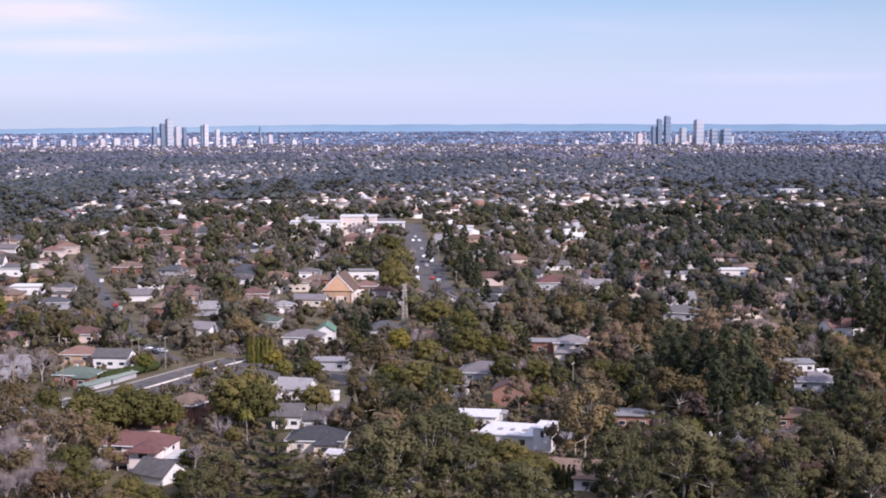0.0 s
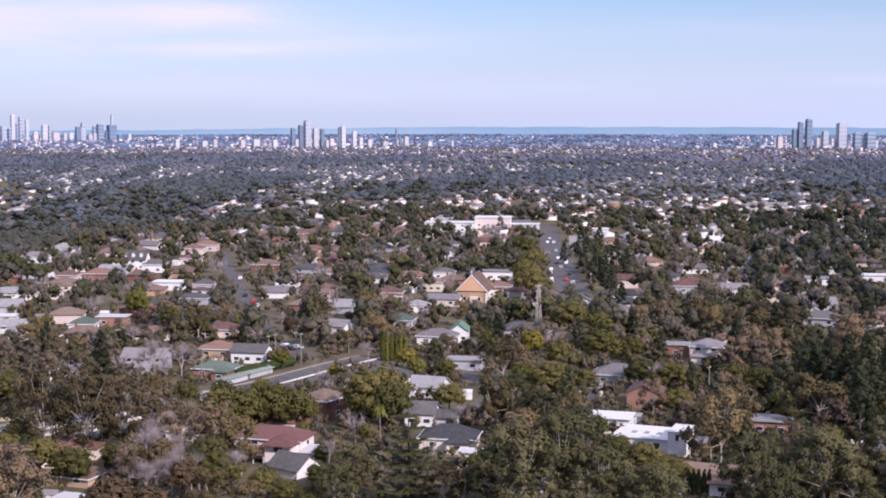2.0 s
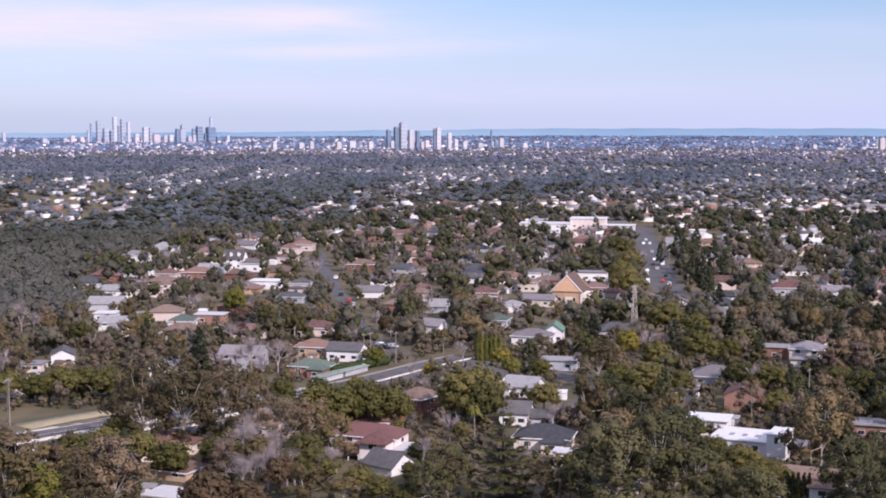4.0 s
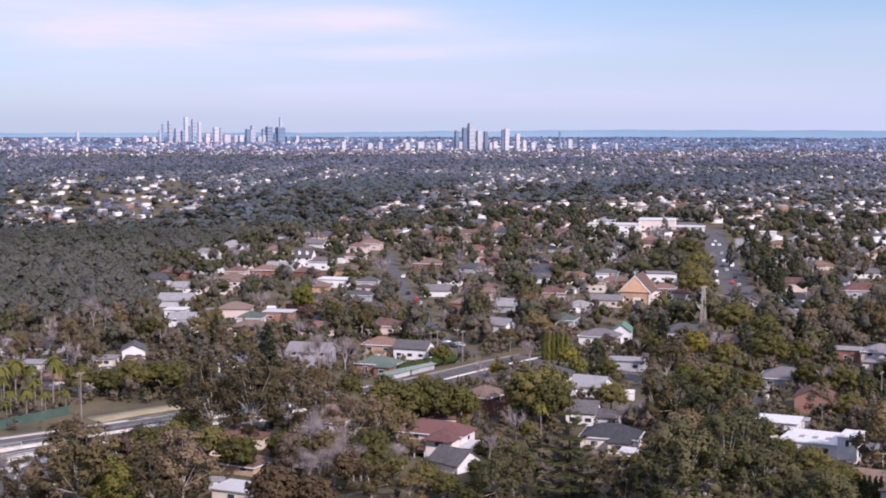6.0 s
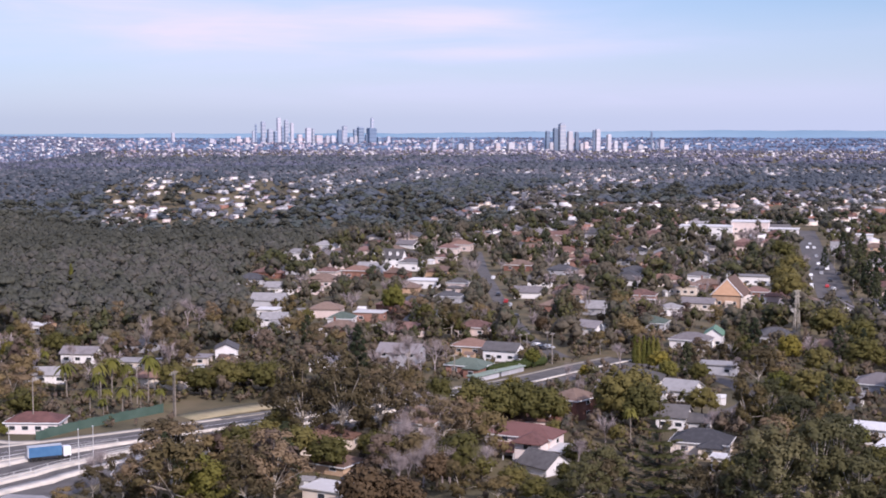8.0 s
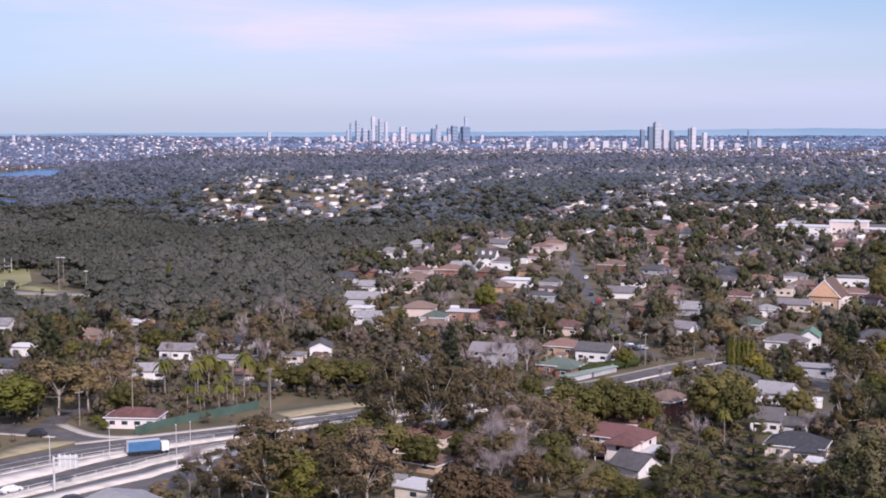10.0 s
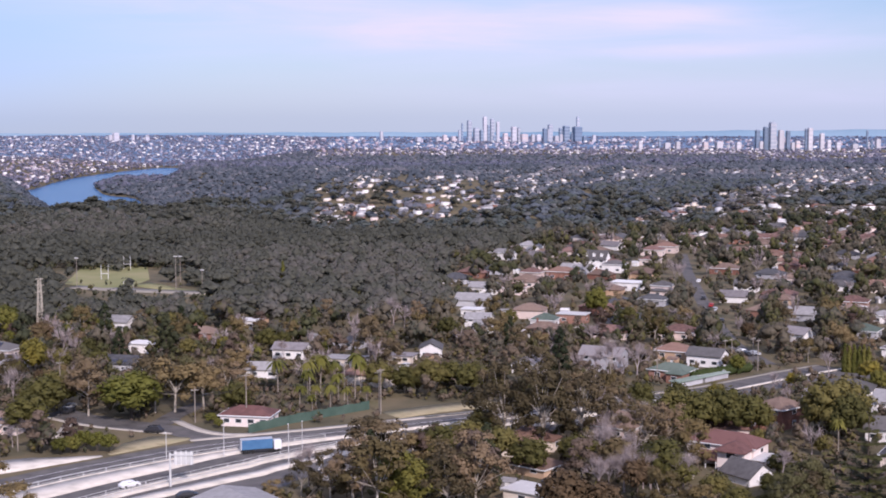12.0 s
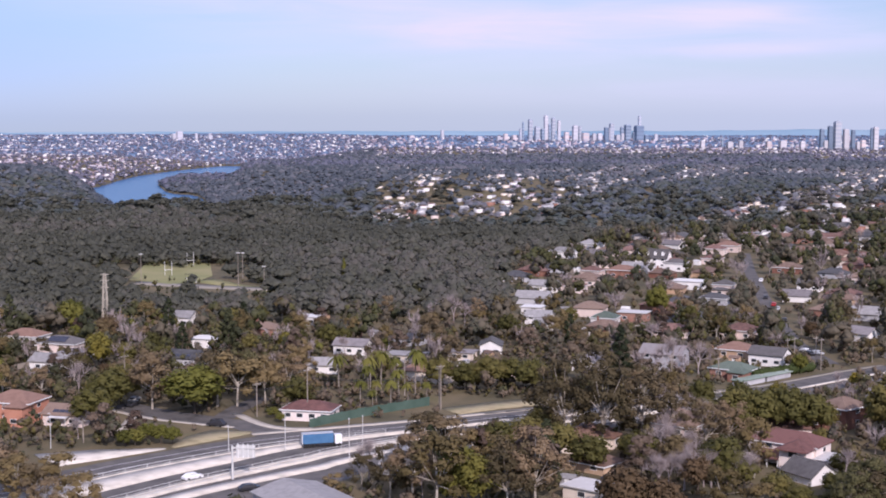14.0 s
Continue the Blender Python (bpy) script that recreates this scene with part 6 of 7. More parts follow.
plant('brown_gum_tree', -122.8, 240.4, 1.42, 1.14)
plant('brown_gum_tree', -143.4, 246.5, 0.69, 0.55)
plant('brown_gum_tree', -114.1, 256.2, 1.21, 0.96)
plant('gum_tree', -145.3, 238.3, 0.40, 0.32)
SHOWN.append((-86.5, 277.0, 2.7, 4.2))
plant('bare_tree', -86.5, 277.0, 0.85, 0.85)
SHOWN.append((-84.3, 285.4, 3.1, 4.8))
plant('bare_tree', -84.3, 285.4, 0.98, 0.98)
SHOWN.append((-78.5, 281.1, 3.1, 4.8))
plant('bare_tree', -78.5, 281.1, 0.97, 0.97)
SHOWN.append((-79.6, 294.3, 2.9, 4.4))
plant('bare_tree', -79.6, 294.3, 0.90, 0.90)
SHOWN.append((-71.5, 281.0, 3.1, 4.8))
plant('bare_tree', -71.5, 281.0, 0.97, 0.97)
SHOWN.append((-98.7, 309.0, 3.4, 5.2))
plant('bare_tree', -98.7, 309.0, 1.06, 1.06)
SHOWN.append((-100.4, 336.5, 3.3, 5.0))
plant('bare_tree', -100.4, 336.5, 1.02, 1.02)
SHOWN.append((-74.7, 391.7, 2.8, 4.4))
plant('bare_tree', -74.7, 391.7, 0.89, 0.89)
SHOWN.append((-54.3, 298.7, 2.6, 3.9))
plant('bare_tree', -54.3, 298.7, 0.80, 0.80)
SHOWN.append((-87.5, 273.0, 2.7, 4.1))
plant('bare_tree', -87.5, 273.0, 0.83, 0.83)
SHOWN.append((-125.3, 386.4, 2.6, 4.0))
plant('bare_tree', -125.3, 386.4, 0.82, 0.82)
SHOWN.append((-140.8, 334.1, 2.3, 3.6))
plant('bare_tree', -140.8, 334.1, 0.72, 0.72)
SHOWN.append((-91.0, 305.8, 2.2, 3.5))
plant('bare_tree', -91.0, 305.8, 0.70, 0.70)
SHOWN.append((-88.3, 275.7, 3.1, 4.8))
plant('bare_tree', -88.3, 275.7, 0.96, 0.96)
SHOWN.append((-33.6, 274.5, 4.8, 9.5))
plant('norfolk_pine', -33.6, 274.5, 1.50, 1.05)
plant('dark_pine', 4.4, 708.5, 1.00, 1.00)
plant('dark_pine', 8.9, 659.9, 1.02, 1.02)
plant('dark_pine', 11.8, 613.6, 0.98, 0.98)
plant('dark_pine', 14.2, 571.6, 0.82, 0.82)
plant('dark_pine', 1.7, 796.0, 0.86, 0.86)
plant('dark_pine', 11.5, 758.3, 1.03, 1.03)
plant('dark_pine', 18.5, 678.3, 1.08, 1.08)
plant('dark_pine', 22.9, 659.6, 0.90, 0.90)
plant('leafy_tree', -21.8, 679.2, 1.73, 1.44)
plant('leafy_tree', -23.5, 634.6, 1.68, 1.40)
plant('leafy_tree', -20.4, 589.9, 1.54, 1.28)
plant('leafy_tree', -28.9, 736.3, 1.80, 1.50)
plant('leafy_tree', -3.0, 491.4, 1.46, 1.21)
plant('leafy_tree', 6.7, 467.2, 1.39, 1.16)
plant('leafy_tree', -7.0, 375.3, 1.31, 1.09)
plant('leafy_tree', 2.3, 386.7, 1.06, 0.88)
plant('leafy_tree', -5.3, 425.7, 1.16, 0.97)
plant('leafy_tree', 8.0, 435.2, 1.30, 1.08)
plant('brown_gum_tree', -44.0, 268.6, 0.91, 0.73)
plant('brown_gum_tree', -25.8, 270.4, 0.86, 0.69)
plant('brown_gum_tree', -22.3, 268.4, 0.81, 0.65)
plant('leafy_tree', -64.1, 276.8, 0.72, 0.58)
plant('leafy_tree', -53.6, 285.1, 0.72, 0.54)
plant('leafy_tree', -55.8, 303.5, 0.72, 0.51)
plant('leafy_tree', -73.7, 285.3, 0.72, 0.48)
plant('leafy_tree', -52.2, 264.9, 0.72, 0.56)
plant('leafy_tree', -57.7, 270.7, 0.72, 0.49)
plant('leafy_tree', -126.3, 304.3, 1.16, 0.97)
plant('brown_gum_tree', -111.8, 306.3, 1.28, 1.02)
plant('leafy_tree', -124.0, 288.9, 1.25, 1.04)
plant('leafy_tree', -113.8, 283.0, 1.22, 1.02)
plant('leafy_tree', -105.8, 281.8, 1.14, 0.95)
plant('leafy_tree', -127.3, 278.8, 1.14, 0.95)
plant('brown_gum_tree', -130.0, 273.8, 0.83, 0.67)
plant('leafy_tree', 14.6, 298.0, 0.90, 0.75)
plant('leafy_tree', 19.8, 295.6, 0.90, 0.61)
plant('leafy_tree', 11.6, 298.0, 0.90, 0.69)
plant('leafy_tree', 8.8, 307.8, 0.90, 0.77)
plant('leafy_tree', 16.6, 288.8, 0.90, 0.67)
plant('leafy_tree', 21.5, 291.0, 0.90, 0.65)
SHOWN.append((-121.1, 248.0, 3.8, 5.2))
plant('light_green_tree', -121.1, 248.0, 1.20, 1.29)
SHOWN.append((-115.8, 246.1, 4.2, 4.9))
plant('light_green_tree', -115.8, 246.1, 1.32, 1.21)
plant('dark_pine', 72.0, 353.3, 1.40, 1.40)
plant('dark_pine', 74.5, 340.5, 1.40, 1.40)
plant('dark_pine', 69.0, 363.5, 1.26, 1.26)
plant('dark_pine', 63.9, 389.8, 1.12, 1.12)
plant('dark_pine', 66.0, 374.4, 1.10, 1.10)
plant('dark_pine', 75.6, 328.6, 1.14, 1.14)
plant('dark_pine', 151.6, 488.7, 1.47, 1.47)
plant('dark_pine', 144.3, 488.9, 1.34, 1.34)
plant('dark_pine', 140.8, 443.3, 1.42, 1.42)
plant('dark_pine', 64.4, 323.1, 1.20, 1.20)
plant('dark_pine', 74.3, 579.0, 0.92, 0.92)
plant('dark_pine', 114.7, 515.8, 0.94, 0.94)
plant('dark_pine', -7.4, 735.7, 0.67, 0.67)
plant('dark_pine', 48.9, 434.6, 0.90, 0.90)
SHOWN.append((-104.8, 330.7, 4.0, 6.2))
plant('bare_tree', -104.8, 330.7, 1.26, 1.25)
SHOWN.append((-92.3, 324.8, 4.0, 5.2))
plant('bare_tree', -92.3, 324.8, 1.26, 1.05)
SHOWN.append((-92.4, 294.4, 4.0, 5.0))
plant('bare_tree', -92.4, 294.4, 1.26, 1.01)
SHOWN.append((-83.1, 277.0, 4.0, 5.8))
plant('bare_tree', -83.1, 277.0, 1.26, 1.16)
plant('dark_pine', 15.1, 617.5, 0.70, 0.70)
plant('dark_pine', 17.2, 547.1, 0.75, 0.75)
plant('dark_pine', 15.0, 695.5, 0.71, 0.71)
plant('dark_pine', 19.0, 491.0, 0.67, 0.67)
SHOWN.append((-43.3, 581.4, 9.0, 4.0))
plant('leafy_tree', -304.7, 390.2, 1.00, 0.83)
SHOWN.append((-349.4, 389.9, 4.6, 5.3))
plant('light_green_tree', -349.4, 389.9, 1.44, 1.30)
plant('russet_tree', -87.3, 285.4, 1.20, 1.20)
plant('leafy_tree', -77.3, 285.3, 1.15, 0.96)
plant('russet_tree', -79.6, 274.9, 1.01, 1.01)
plant('leafy_tree', -72.6, 281.0, 0.85, 0.71)
house(-100.9, 398.5, 67.1, 11.4, 3.0, 1.5, 'flat', 'greywall', 'palegreen', label='long low shelter with a pale green metal roof', windows=0, show=False, category='shelter', name='roadside_shelter')
house(-96.0, 410.1, 67.1, 11.4, 3.0, 1.5, 'flat', 'greywall', 'palegreen', label='long low shelter with a pale green metal roof', windows=0, show=False, category='shelter', name='roadside_shelter')
plant('plum_tree', 59.1, 323.1, 1.23, 1.23)
plant('plum_tree', 47.4, 307.4, 0.99, 0.99)
plant('plum_tree', 73.0, 292.7, 1.00, 1.00)
plant('plum_tree', 73.2, 279.6, 0.96, 0.96)
plant('plum_tree', 83.7, 288.1, 0.88, 0.88)
plant('plum_tree', 64.9, 283.9, 0.98, 0.98)
plant('plum_tree', 85.1, 271.3, 0.83, 0.83)
plant('russet_tree', 84.4, 290.3, 0.99, 0.99)
plant('russet_tree', 84.1, 312.1, 0.98, 0.98)
SHOWN.append((81.9, 322.9, 2.6, 3.9))
plant('bare_tree', 81.9, 322.9, 0.80, 0.80)
SHOWN.append((88.1, 317.4, 2.0, 3.0))
plant('bare_tree', 88.1, 317.4, 0.60, 0.60)
SHOWN.append((90.0, 314.7, 2.0, 3.0))
plant('bare_tree', 90.0, 314.7, 0.60, 0.60)
SHOWN.append((93.4, 314.6, 2.0, 2.7))
plant('bare_tree', 93.4, 314.6, 0.54, 0.54)
SHOWN.append((118.8, 443.7, 3.2, 4.9))
plant('bare_tree', 118.8, 443.7, 1.00, 1.00)
SHOWN.append((112.6, 433.6, 2.6, 4.0))
plant('bare_tree', 112.6, 433.6, 0.81, 0.81)
plant('plum_tree', -128.5, 279.9, 0.89, 0.89)
plant('plum_tree', -129.0, 274.7, 0.82, 0.82)
plant('plum_tree', -93.2, 279.2, 0.92, 0.92)


# ---- vehicles ----
def car_proto(name, mat, label, ln=4.5, wd=1.8, ht=1.45, van=False):
    e = empty(name, label, "car" if not van else "van", "cars on the roads")
    bm = bmesh.new()
    prof = [(-ln / 2, 0.35), (-ln / 2, 0.85), (-ln * 0.3, 0.95), (-ln * 0.16, ht), (ln * 0.26, ht), (ln * 0.44, 0.95), (ln / 2, 0.85), (ln / 2, 0.35)]
    if van:
        prof = [(-ln / 2, 0.35), (-ln / 2, 1.0), (-ln * 0.36, ht), (ln / 2, ht), (ln / 2, 0.35)]
    a = [bm.verts.new((px, -wd / 2 * (0.86 if pz > 1.1 else 1), pz)) for px, pz in prof]
    b = [bm.verts.new((px, wd / 2 * (0.86 if pz > 1.1 else 1), pz)) for px, pz in prof]
    n = len(prof)
    bm.faces.new(a[::-1])
    bm.faces.new(b)
    for i in range(n):
        bm.faces.new((a[i], a[(i + 1) % n], b[(i + 1) % n], b[i]))
    bmesh.ops.recalc_face_normals(bm, faces=bm.faces)
    bmesh.ops.bevel(bm, geom=list(bm.edges), offset=0.06, segments=1, affect="EDGES")
    part("body", bm, mat, e)
    for s in (-1, 1):
        part("side_window", boxes((-ln * 0.15, ln * 0.25, s * (wd / 2 * 0.9) - 0.02, s * (wd / 2 * 0.9) + 0.02, 0.98, ht - 0.12)), "glass", e)
        for q in (-1, 1):
            bm = bmesh.new()
            rod(bm, (q * ln * 0.3, s * wd / 2 - 0.18 * s, 0.33), (q * ln * 0.3, s * wd / 2 + 0.02 * s, 0.33), 0.33, 0.33, 12)
            part("wheel", bm, "tyre", e)
    part("windscreen", boxes((-ln * 0.29, -ln * 0.2, -wd * 0.38, wd * 0.38, 1.0, ht - 0.18)), "glass", e)
    return [e, False]


CARS = {
    "white": car_proto("car", "carwhite", "white car on the asphalt road"),
    "dark": car_proto("car", "cardark", "dark car on the asphalt road"),
    "silver": car_proto("car", "carsilver", "silver car on the asphalt road"),
    "red": car_proto("car", "carred", "red car on the asphalt road"),
    "van": car_proto("van", "carwhite", "white delivery van on the road", 5.6, 2.0, 2.3, True),
    "suv": car_proto("car", "cardark", "dark four-wheel drive on the side street", 4.8, 1.95, 1.85),
}


def car(key, x, y, rot, s=1.0):
    m = pose(x, y, hz(x, y) + 0.05, 0, 0, rot) @ Matrix.Diagonal((s, s, s, 1))
    pr = CARS[key]
    if not pr[1]:
        pr[1] = True
        pr[0].matrix_basis = m
    else:
        copy_thing(pr[0], m).matrix_basis = m


def truck(x, y, rot):
    e = empty("truck", "articulated truck with a blue curtain-sided trailer", "truck")
    part("trailer", boxes((-6.2, 3.0, -1.25, 1.25, 1.2, 4.1), bevel=0.05), "truckblue", e, "blue curtain sides")
    part("trailer_roof", boxes((-6.25, 3.05, -1.27, 1.27, 4.1, 4.2)), "carsilver", e)
    part("rear_door", boxes((-6.32, -6.2, -1.2, 1.2, 1.15, 4.1)), "carwhite", e)
    part("chassis", boxes((-6.2, 5.4, -1.0, 1.0, 0.75, 1.2)), "cardark", e)
    part("cab", boxes((3.4, 5.6, -1.2, 1.2, 0.7, 3.4), bevel=0.15), "carwhite", e)
    part("windscreen", boxes((5.55, 5.65, -1.0, 1.0, 2.0, 3.0)), "glass", e)
    part("side_skirt", boxes((-2.0, 2.6, -1.24, -1.18, 0.6, 1.2)), "cardark", e)
    for q in (-5.2, -4.1, -3.0, 2.2, 3.2, 4.8):
        for s in (-1, 1):
            bm = bmesh.new()
            rod(bm, (q, s * 0.95, 0.5), (q, s * 1.25, 0.5), 0.5, 0.5, 14)
            part("wheel", bm, "tyre", e)
    e.matrix_basis = pose(x, y, hz(x, y) + 0.05, 0, 0, rot) @ Matrix.Diagonal((0.8, 0.8, 0.8, 1))


def heading(pts, i):
    a, b = pts[i], pts[i + 1]
    return math.degrees(math.atan2(b[1] - a[1], b[0] - a[0]))


truck(-171.4, 276.6, heading(WEST, 5))
car("white", -180.6, 238.0, heading(WEST, 2) + 180)
car("dark", -164.5, 236.0, heading(WEST, 4) + 180)
car("suv", -207.0, 283.2, 12)
car("silver", -245.2, 298.0, 100)
car("dark", -241.8, 293.1, 95)
car("white", -6.8, 741.4, 92)
car("van", -6.2, 735.7, 92)
car("van", -12.2, 653.7, 272)
car("white", -13.4, 703.8, 272)
car("silver", -13.4, 688.7, 272)
car("dark", -4.1, 683.6, 92)
car("dark", 5.2, 634.0, 92)
car("white", -18.7, 860.2, 272)
car("silver", -12.6, 803.0, 92)
car("dark", -0.2, 713.8, 92)
car("white", -10.7, 758.9, 272)
car("silver", -8.6, 714.0, 92)
car("dark", -11.0, 735.8, 272)
car("white", -2.3, 649.1, 92)
car("red", -5.3, 660.2, 272)
car("silver", -17.9, 887.7, 272)
car("white", -14.9, 860.1, 92)
car("red", -134.6, 569.5, 100)
car("silver", -130.3, 557.9, 100)
car("dark", -143.1, 590.6, 100)
car("white", -160.6, 652.7, 100)
car("white", -97.8, 459.9, 140)
car("dark", -95.6, 455.5, 140)
car("silver", -93.6, 457.7, 160)
car("dark", -120.4, 527.2, 100)


def sign_gantry(x, y, rot):
    e = empty("sign_gantry", "steel sign gantry seen from behind over the highway", "road sign")
    bm = bmesh.new()
    rod(bm, (0, 0, -0.3), (0, 0, 7.4), 0.25, 0.2, 10)
    part("column", bm, "steel", e)
    part("arm", boxes((-0.2, 5.0, -0.12, 0.12, 6.8, 7.1)), "steel", e)
    part("sign_panel", boxes((0.8, 5.0, 0.14, 0.22, 4.9, 7.6)), "steel", e, "grey back of a road sign")
    for k in range(4):
        part("bracket", boxes((1.2 + k * 1.1, 1.35 + k * 1.1, -0.06, 0.14, 4.8, 7.9)), "frame", e)
    e.matrix_basis = pose(x, y, 0, 0, 0, rot)


sign_gantry(-172.9, 242.0, 20)


def guard_rails():
    """Railings along the highway's medians, post by post."""
    for p, nrm in RAIL_LINES:
        q = p
        e = empty("guard_rail", "low steel railing along the concrete median", "railing", "highway railings")
        last = None
        for i in range(0, len(q) - 1):
            x, y = q[i]
            part("post", boxes((x - 0.06, x + 0.06, y - 0.06, y + 0.06, 0.2, 1.35)), "steel", e)
            if last is not None:
                bm = bmesh.new()
                for z in (0.75, 1.3):
                    rod(bm, (last[0], last[1], z), (x, y, z), 0.05, 0.05, 4)
                part("rail", bm, "steel", e)
            last = (x, y)


RAIL_LINES = []
for edge, shift in ((M1A, 0.1), (M2A, 0.2), (M2B, -0.5)):
    line = [o + shift for o in edge]
    p, nrm = ribbon("median_kerb", WEST, line, [o + 0.3 for o in line], 0.5, "concrete", "raised concrete kerb of the median", "kerb", 0.5, note=False)
    k0 = [int(np.argmin(((p - np.array(WEST[i])) ** 2).sum(1))) for i in range(len(WEST))]
    o = np.interp(np.arange(len(p)), k0, line)[:, None] + 0.15
    RAIL_LINES.append(((p + nrm * o)[k0[1]:k0[7]], nrm))
guard_rails()


def long_fence():
    pts = [(-184.9, 292.2), (-181.1, 305.8), (-175.3, 319.5), (-170.5, 330.0)]
    ROAD_LINES.append((np.concatenate([np.linspace(a, b, 12) for a, b in zip(pts[:-1], pts[1:])]), 2.5))
    SHOWN.extend((p[0], p[1], 4.0, 1.0) for p in pts)
    e = empty("noise_fence", "long dark green timber fence along the highway", "fence")
    for a, b in zip(pts[:-1], pts[1:]):
        a, b = Vector(a), Vector(b)
        n = max(2, int((b - a).length / 2.4))
        d = (b - a) / n
        for i in range(n):
            p = a + d * (i + 0.5)
            q = part("panel", boxes((-d.length / 2 + 0.04, d.length / 2 - 0.04, -0.05, 0.05, 0, 2.3 + 0.15 * (i % 2))), "fence", e)
            q.matrix_basis = pose(p.x, p.y, hz(p.x, p.y) - 0.1, 0, 0, math.degrees(math.atan2(d.y, d.x)))
            q = part("post", boxes((-0.07, 0.07, -0.08, 0.08, -0.3, 2.5)), "fence", e)
            q.matrix_basis = pose(p.x - d.x / 2, p.y - d.y / 2, hz(p.x, p.y), 0, 0, math.degrees(math.atan2(d.y, d.x)))


long_fence()


def power_line(pts, tops):
    """Three thin sagging wires from pole to pole."""
    e = empty("power_line", "thin black sagging power lines between timber poles", "power line")
    for o in (-1.0, 0.4, 1.0):
        bm = bmesh.new()
        rings = []
        for (a, ha), (b, hb) in zip(zip(pts[:-1], tops[:-1]), zip(pts[1:], tops[1:])):
            for i in range(9):
                k = i / 8
                x, y, z = a[0] + (b[0] - a[0]) * k + o * 0.5, a[1] + (b[1] - a[1]) * k + o * 0.85, ha + (hb - ha) * k - 0.6 - 1.4 * 4 * k * (1 - k)
                rings.append([bm.verts.new((x, y + 0.03 * math.cos(q), z + 0.03 * math.sin(q))) for q in (0, 2.1, 4.2)])
        for p, q in zip(rings[:-1], rings[1:]):
            for n in range(3):
                bm.faces.new((p[n], p[(n + 1) % 3], q[(n + 1) % 3], q[n]))
        part("wire", bm, "cardark", e)


power_line([(-204.3, 297.3), (-191.0, 300.9), (-165.1, 326.1)], (8.0, 11.5, 10.5))
power_line([(-244.5, 293.4), (-204.3, 297.3)], (11.0, 8.0))


def hedge(pts, w, h):
    ps = []
    for a, b in zip(pts[:-1], pts[1:]):
        a, b = np.array(a), np.array(b)
        n = max(2, int(np.linalg.norm(b - a) / 1.2))
        for i in range(n):
            p = a + (b - a) * (i + 0.5) / n
            c = np.array([p[0], p[1], hz(*p) + h * 0.5])
            ps.append(clump_core(c, w * 0.55, h / w))
            ps.append(leaf_tris(c, w * 0.62, 40, 0.4, h / w))
    v, f = merge(ps)
    e = tagged(arrays("hedge", v, f, ["hedge"]), "clipped bright green hedge beside the road", "hedge")


hedge([(-100.9, 405.4), (-95.4, 415.9), (-88.3, 426.9)], 2.6, 3.0)

# ---- suburb: more houses ----
TAKEN.append((-166.0, 335.0, 9.0, None))  # the open bank beside the highway


def blocked(x, y, rad):
    for px, py, pr, _ in TAKEN:
        if (px - x) ** 2 + (py - y) ** 2 < (pr + rad) ** 2:
            return True
    return on_road(x, y, rad)


def on_road(x, y, rad):
    for p, w in ROAD_LINES:
        if ((p[:, 0] - x) ** 2 + (p[:, 1] - y) ** 2).min() < (w + rad) ** 2:
            return True
    return False


TAKEN_A = None


def hides(x, y, hh, rad):
    """Whether a tree there would stand before one of the houses that show."""
    global TAKEN_A
    if TAKEN_A is None:
        TAKEN_A = np.array([(tx, ty, tr, th) for tx, ty, tr, th in TAKEN + SHOWN if th is not None])
    r = math.hypot(x, y)
    tr_ = np.hypot(TAKEN_A[:, 0], TAKEN_A[:, 1])
    near = tr_ > r
    cross = np.abs(TAKEN_A[:, 0] * y - TAKEN_A[:, 1] * x) / tr_
    along = cross < TAKEN_A[:, 2] * 0.45 + rad * 0.45
    ray = EYE - (EYE - TAKEN_A[:, 3] * 0.85) * r / tr_
    bad = near & along & (ray < hh)
    if np.any(bad & ((TAKEN_A[:, 3] < 0.6) | (np.arange(len(TAKEN_A)) >= len(TAKEN_A) - len(SHOWN)))):
        return True
    return bool(np.any(bad)) and random.random() < (0.93 if r < 480 else 0.8 if r < 700 else 0.5)


def x_of(az, r):
    return -r * math.sin(radians(az))


def zone(az, r):
    """Share of houses (0 to 1) and of trees at that bearing and distance."""
    if az > 29.5:
        if r > shore(az) + 15:
            return 1.0, 0.8
        if r > 530 or r < 276:
            return (0.03 if r < 600 else 0.0), 1.0
        return 0.3, 0.9
    if r > 1290 and math.sin(x_of(az, r) / 150 + 1.5 * math.sin(r / 330)) * math.sin(r / 165 + az / 3.1) > 0.28:
        return 0.08, 0.98
    edge = 24 - 11 * min(1.0, max(0.0, (r - 720) / 420))
    if az > edge and 530 < r < 1290:
        return 0.0, 1.0
    if az > 12 and 2280 < r < 2900:
        return 0.06, 0.98
    if az > 12 and 1290 <= r < 2280:
        return (1.0, 0.85) if math.sin(az * 1.9 + r / 130) > -0.5 else (0.3, 0.95)
    if az < -5 and r < 516:
        return 0.18, 1.0
    if az < -9 and 1350 < r < 2700:
        return 0.15, 0.97
    if az < -9 and r < 2400:
        return 0.42, 0.9
    if az < -3 and r < 1080:
        return 0.55, 0.88
    if 2300 < r < 2900:
        return 0.4, 0.9
    return 0.85, 0.75


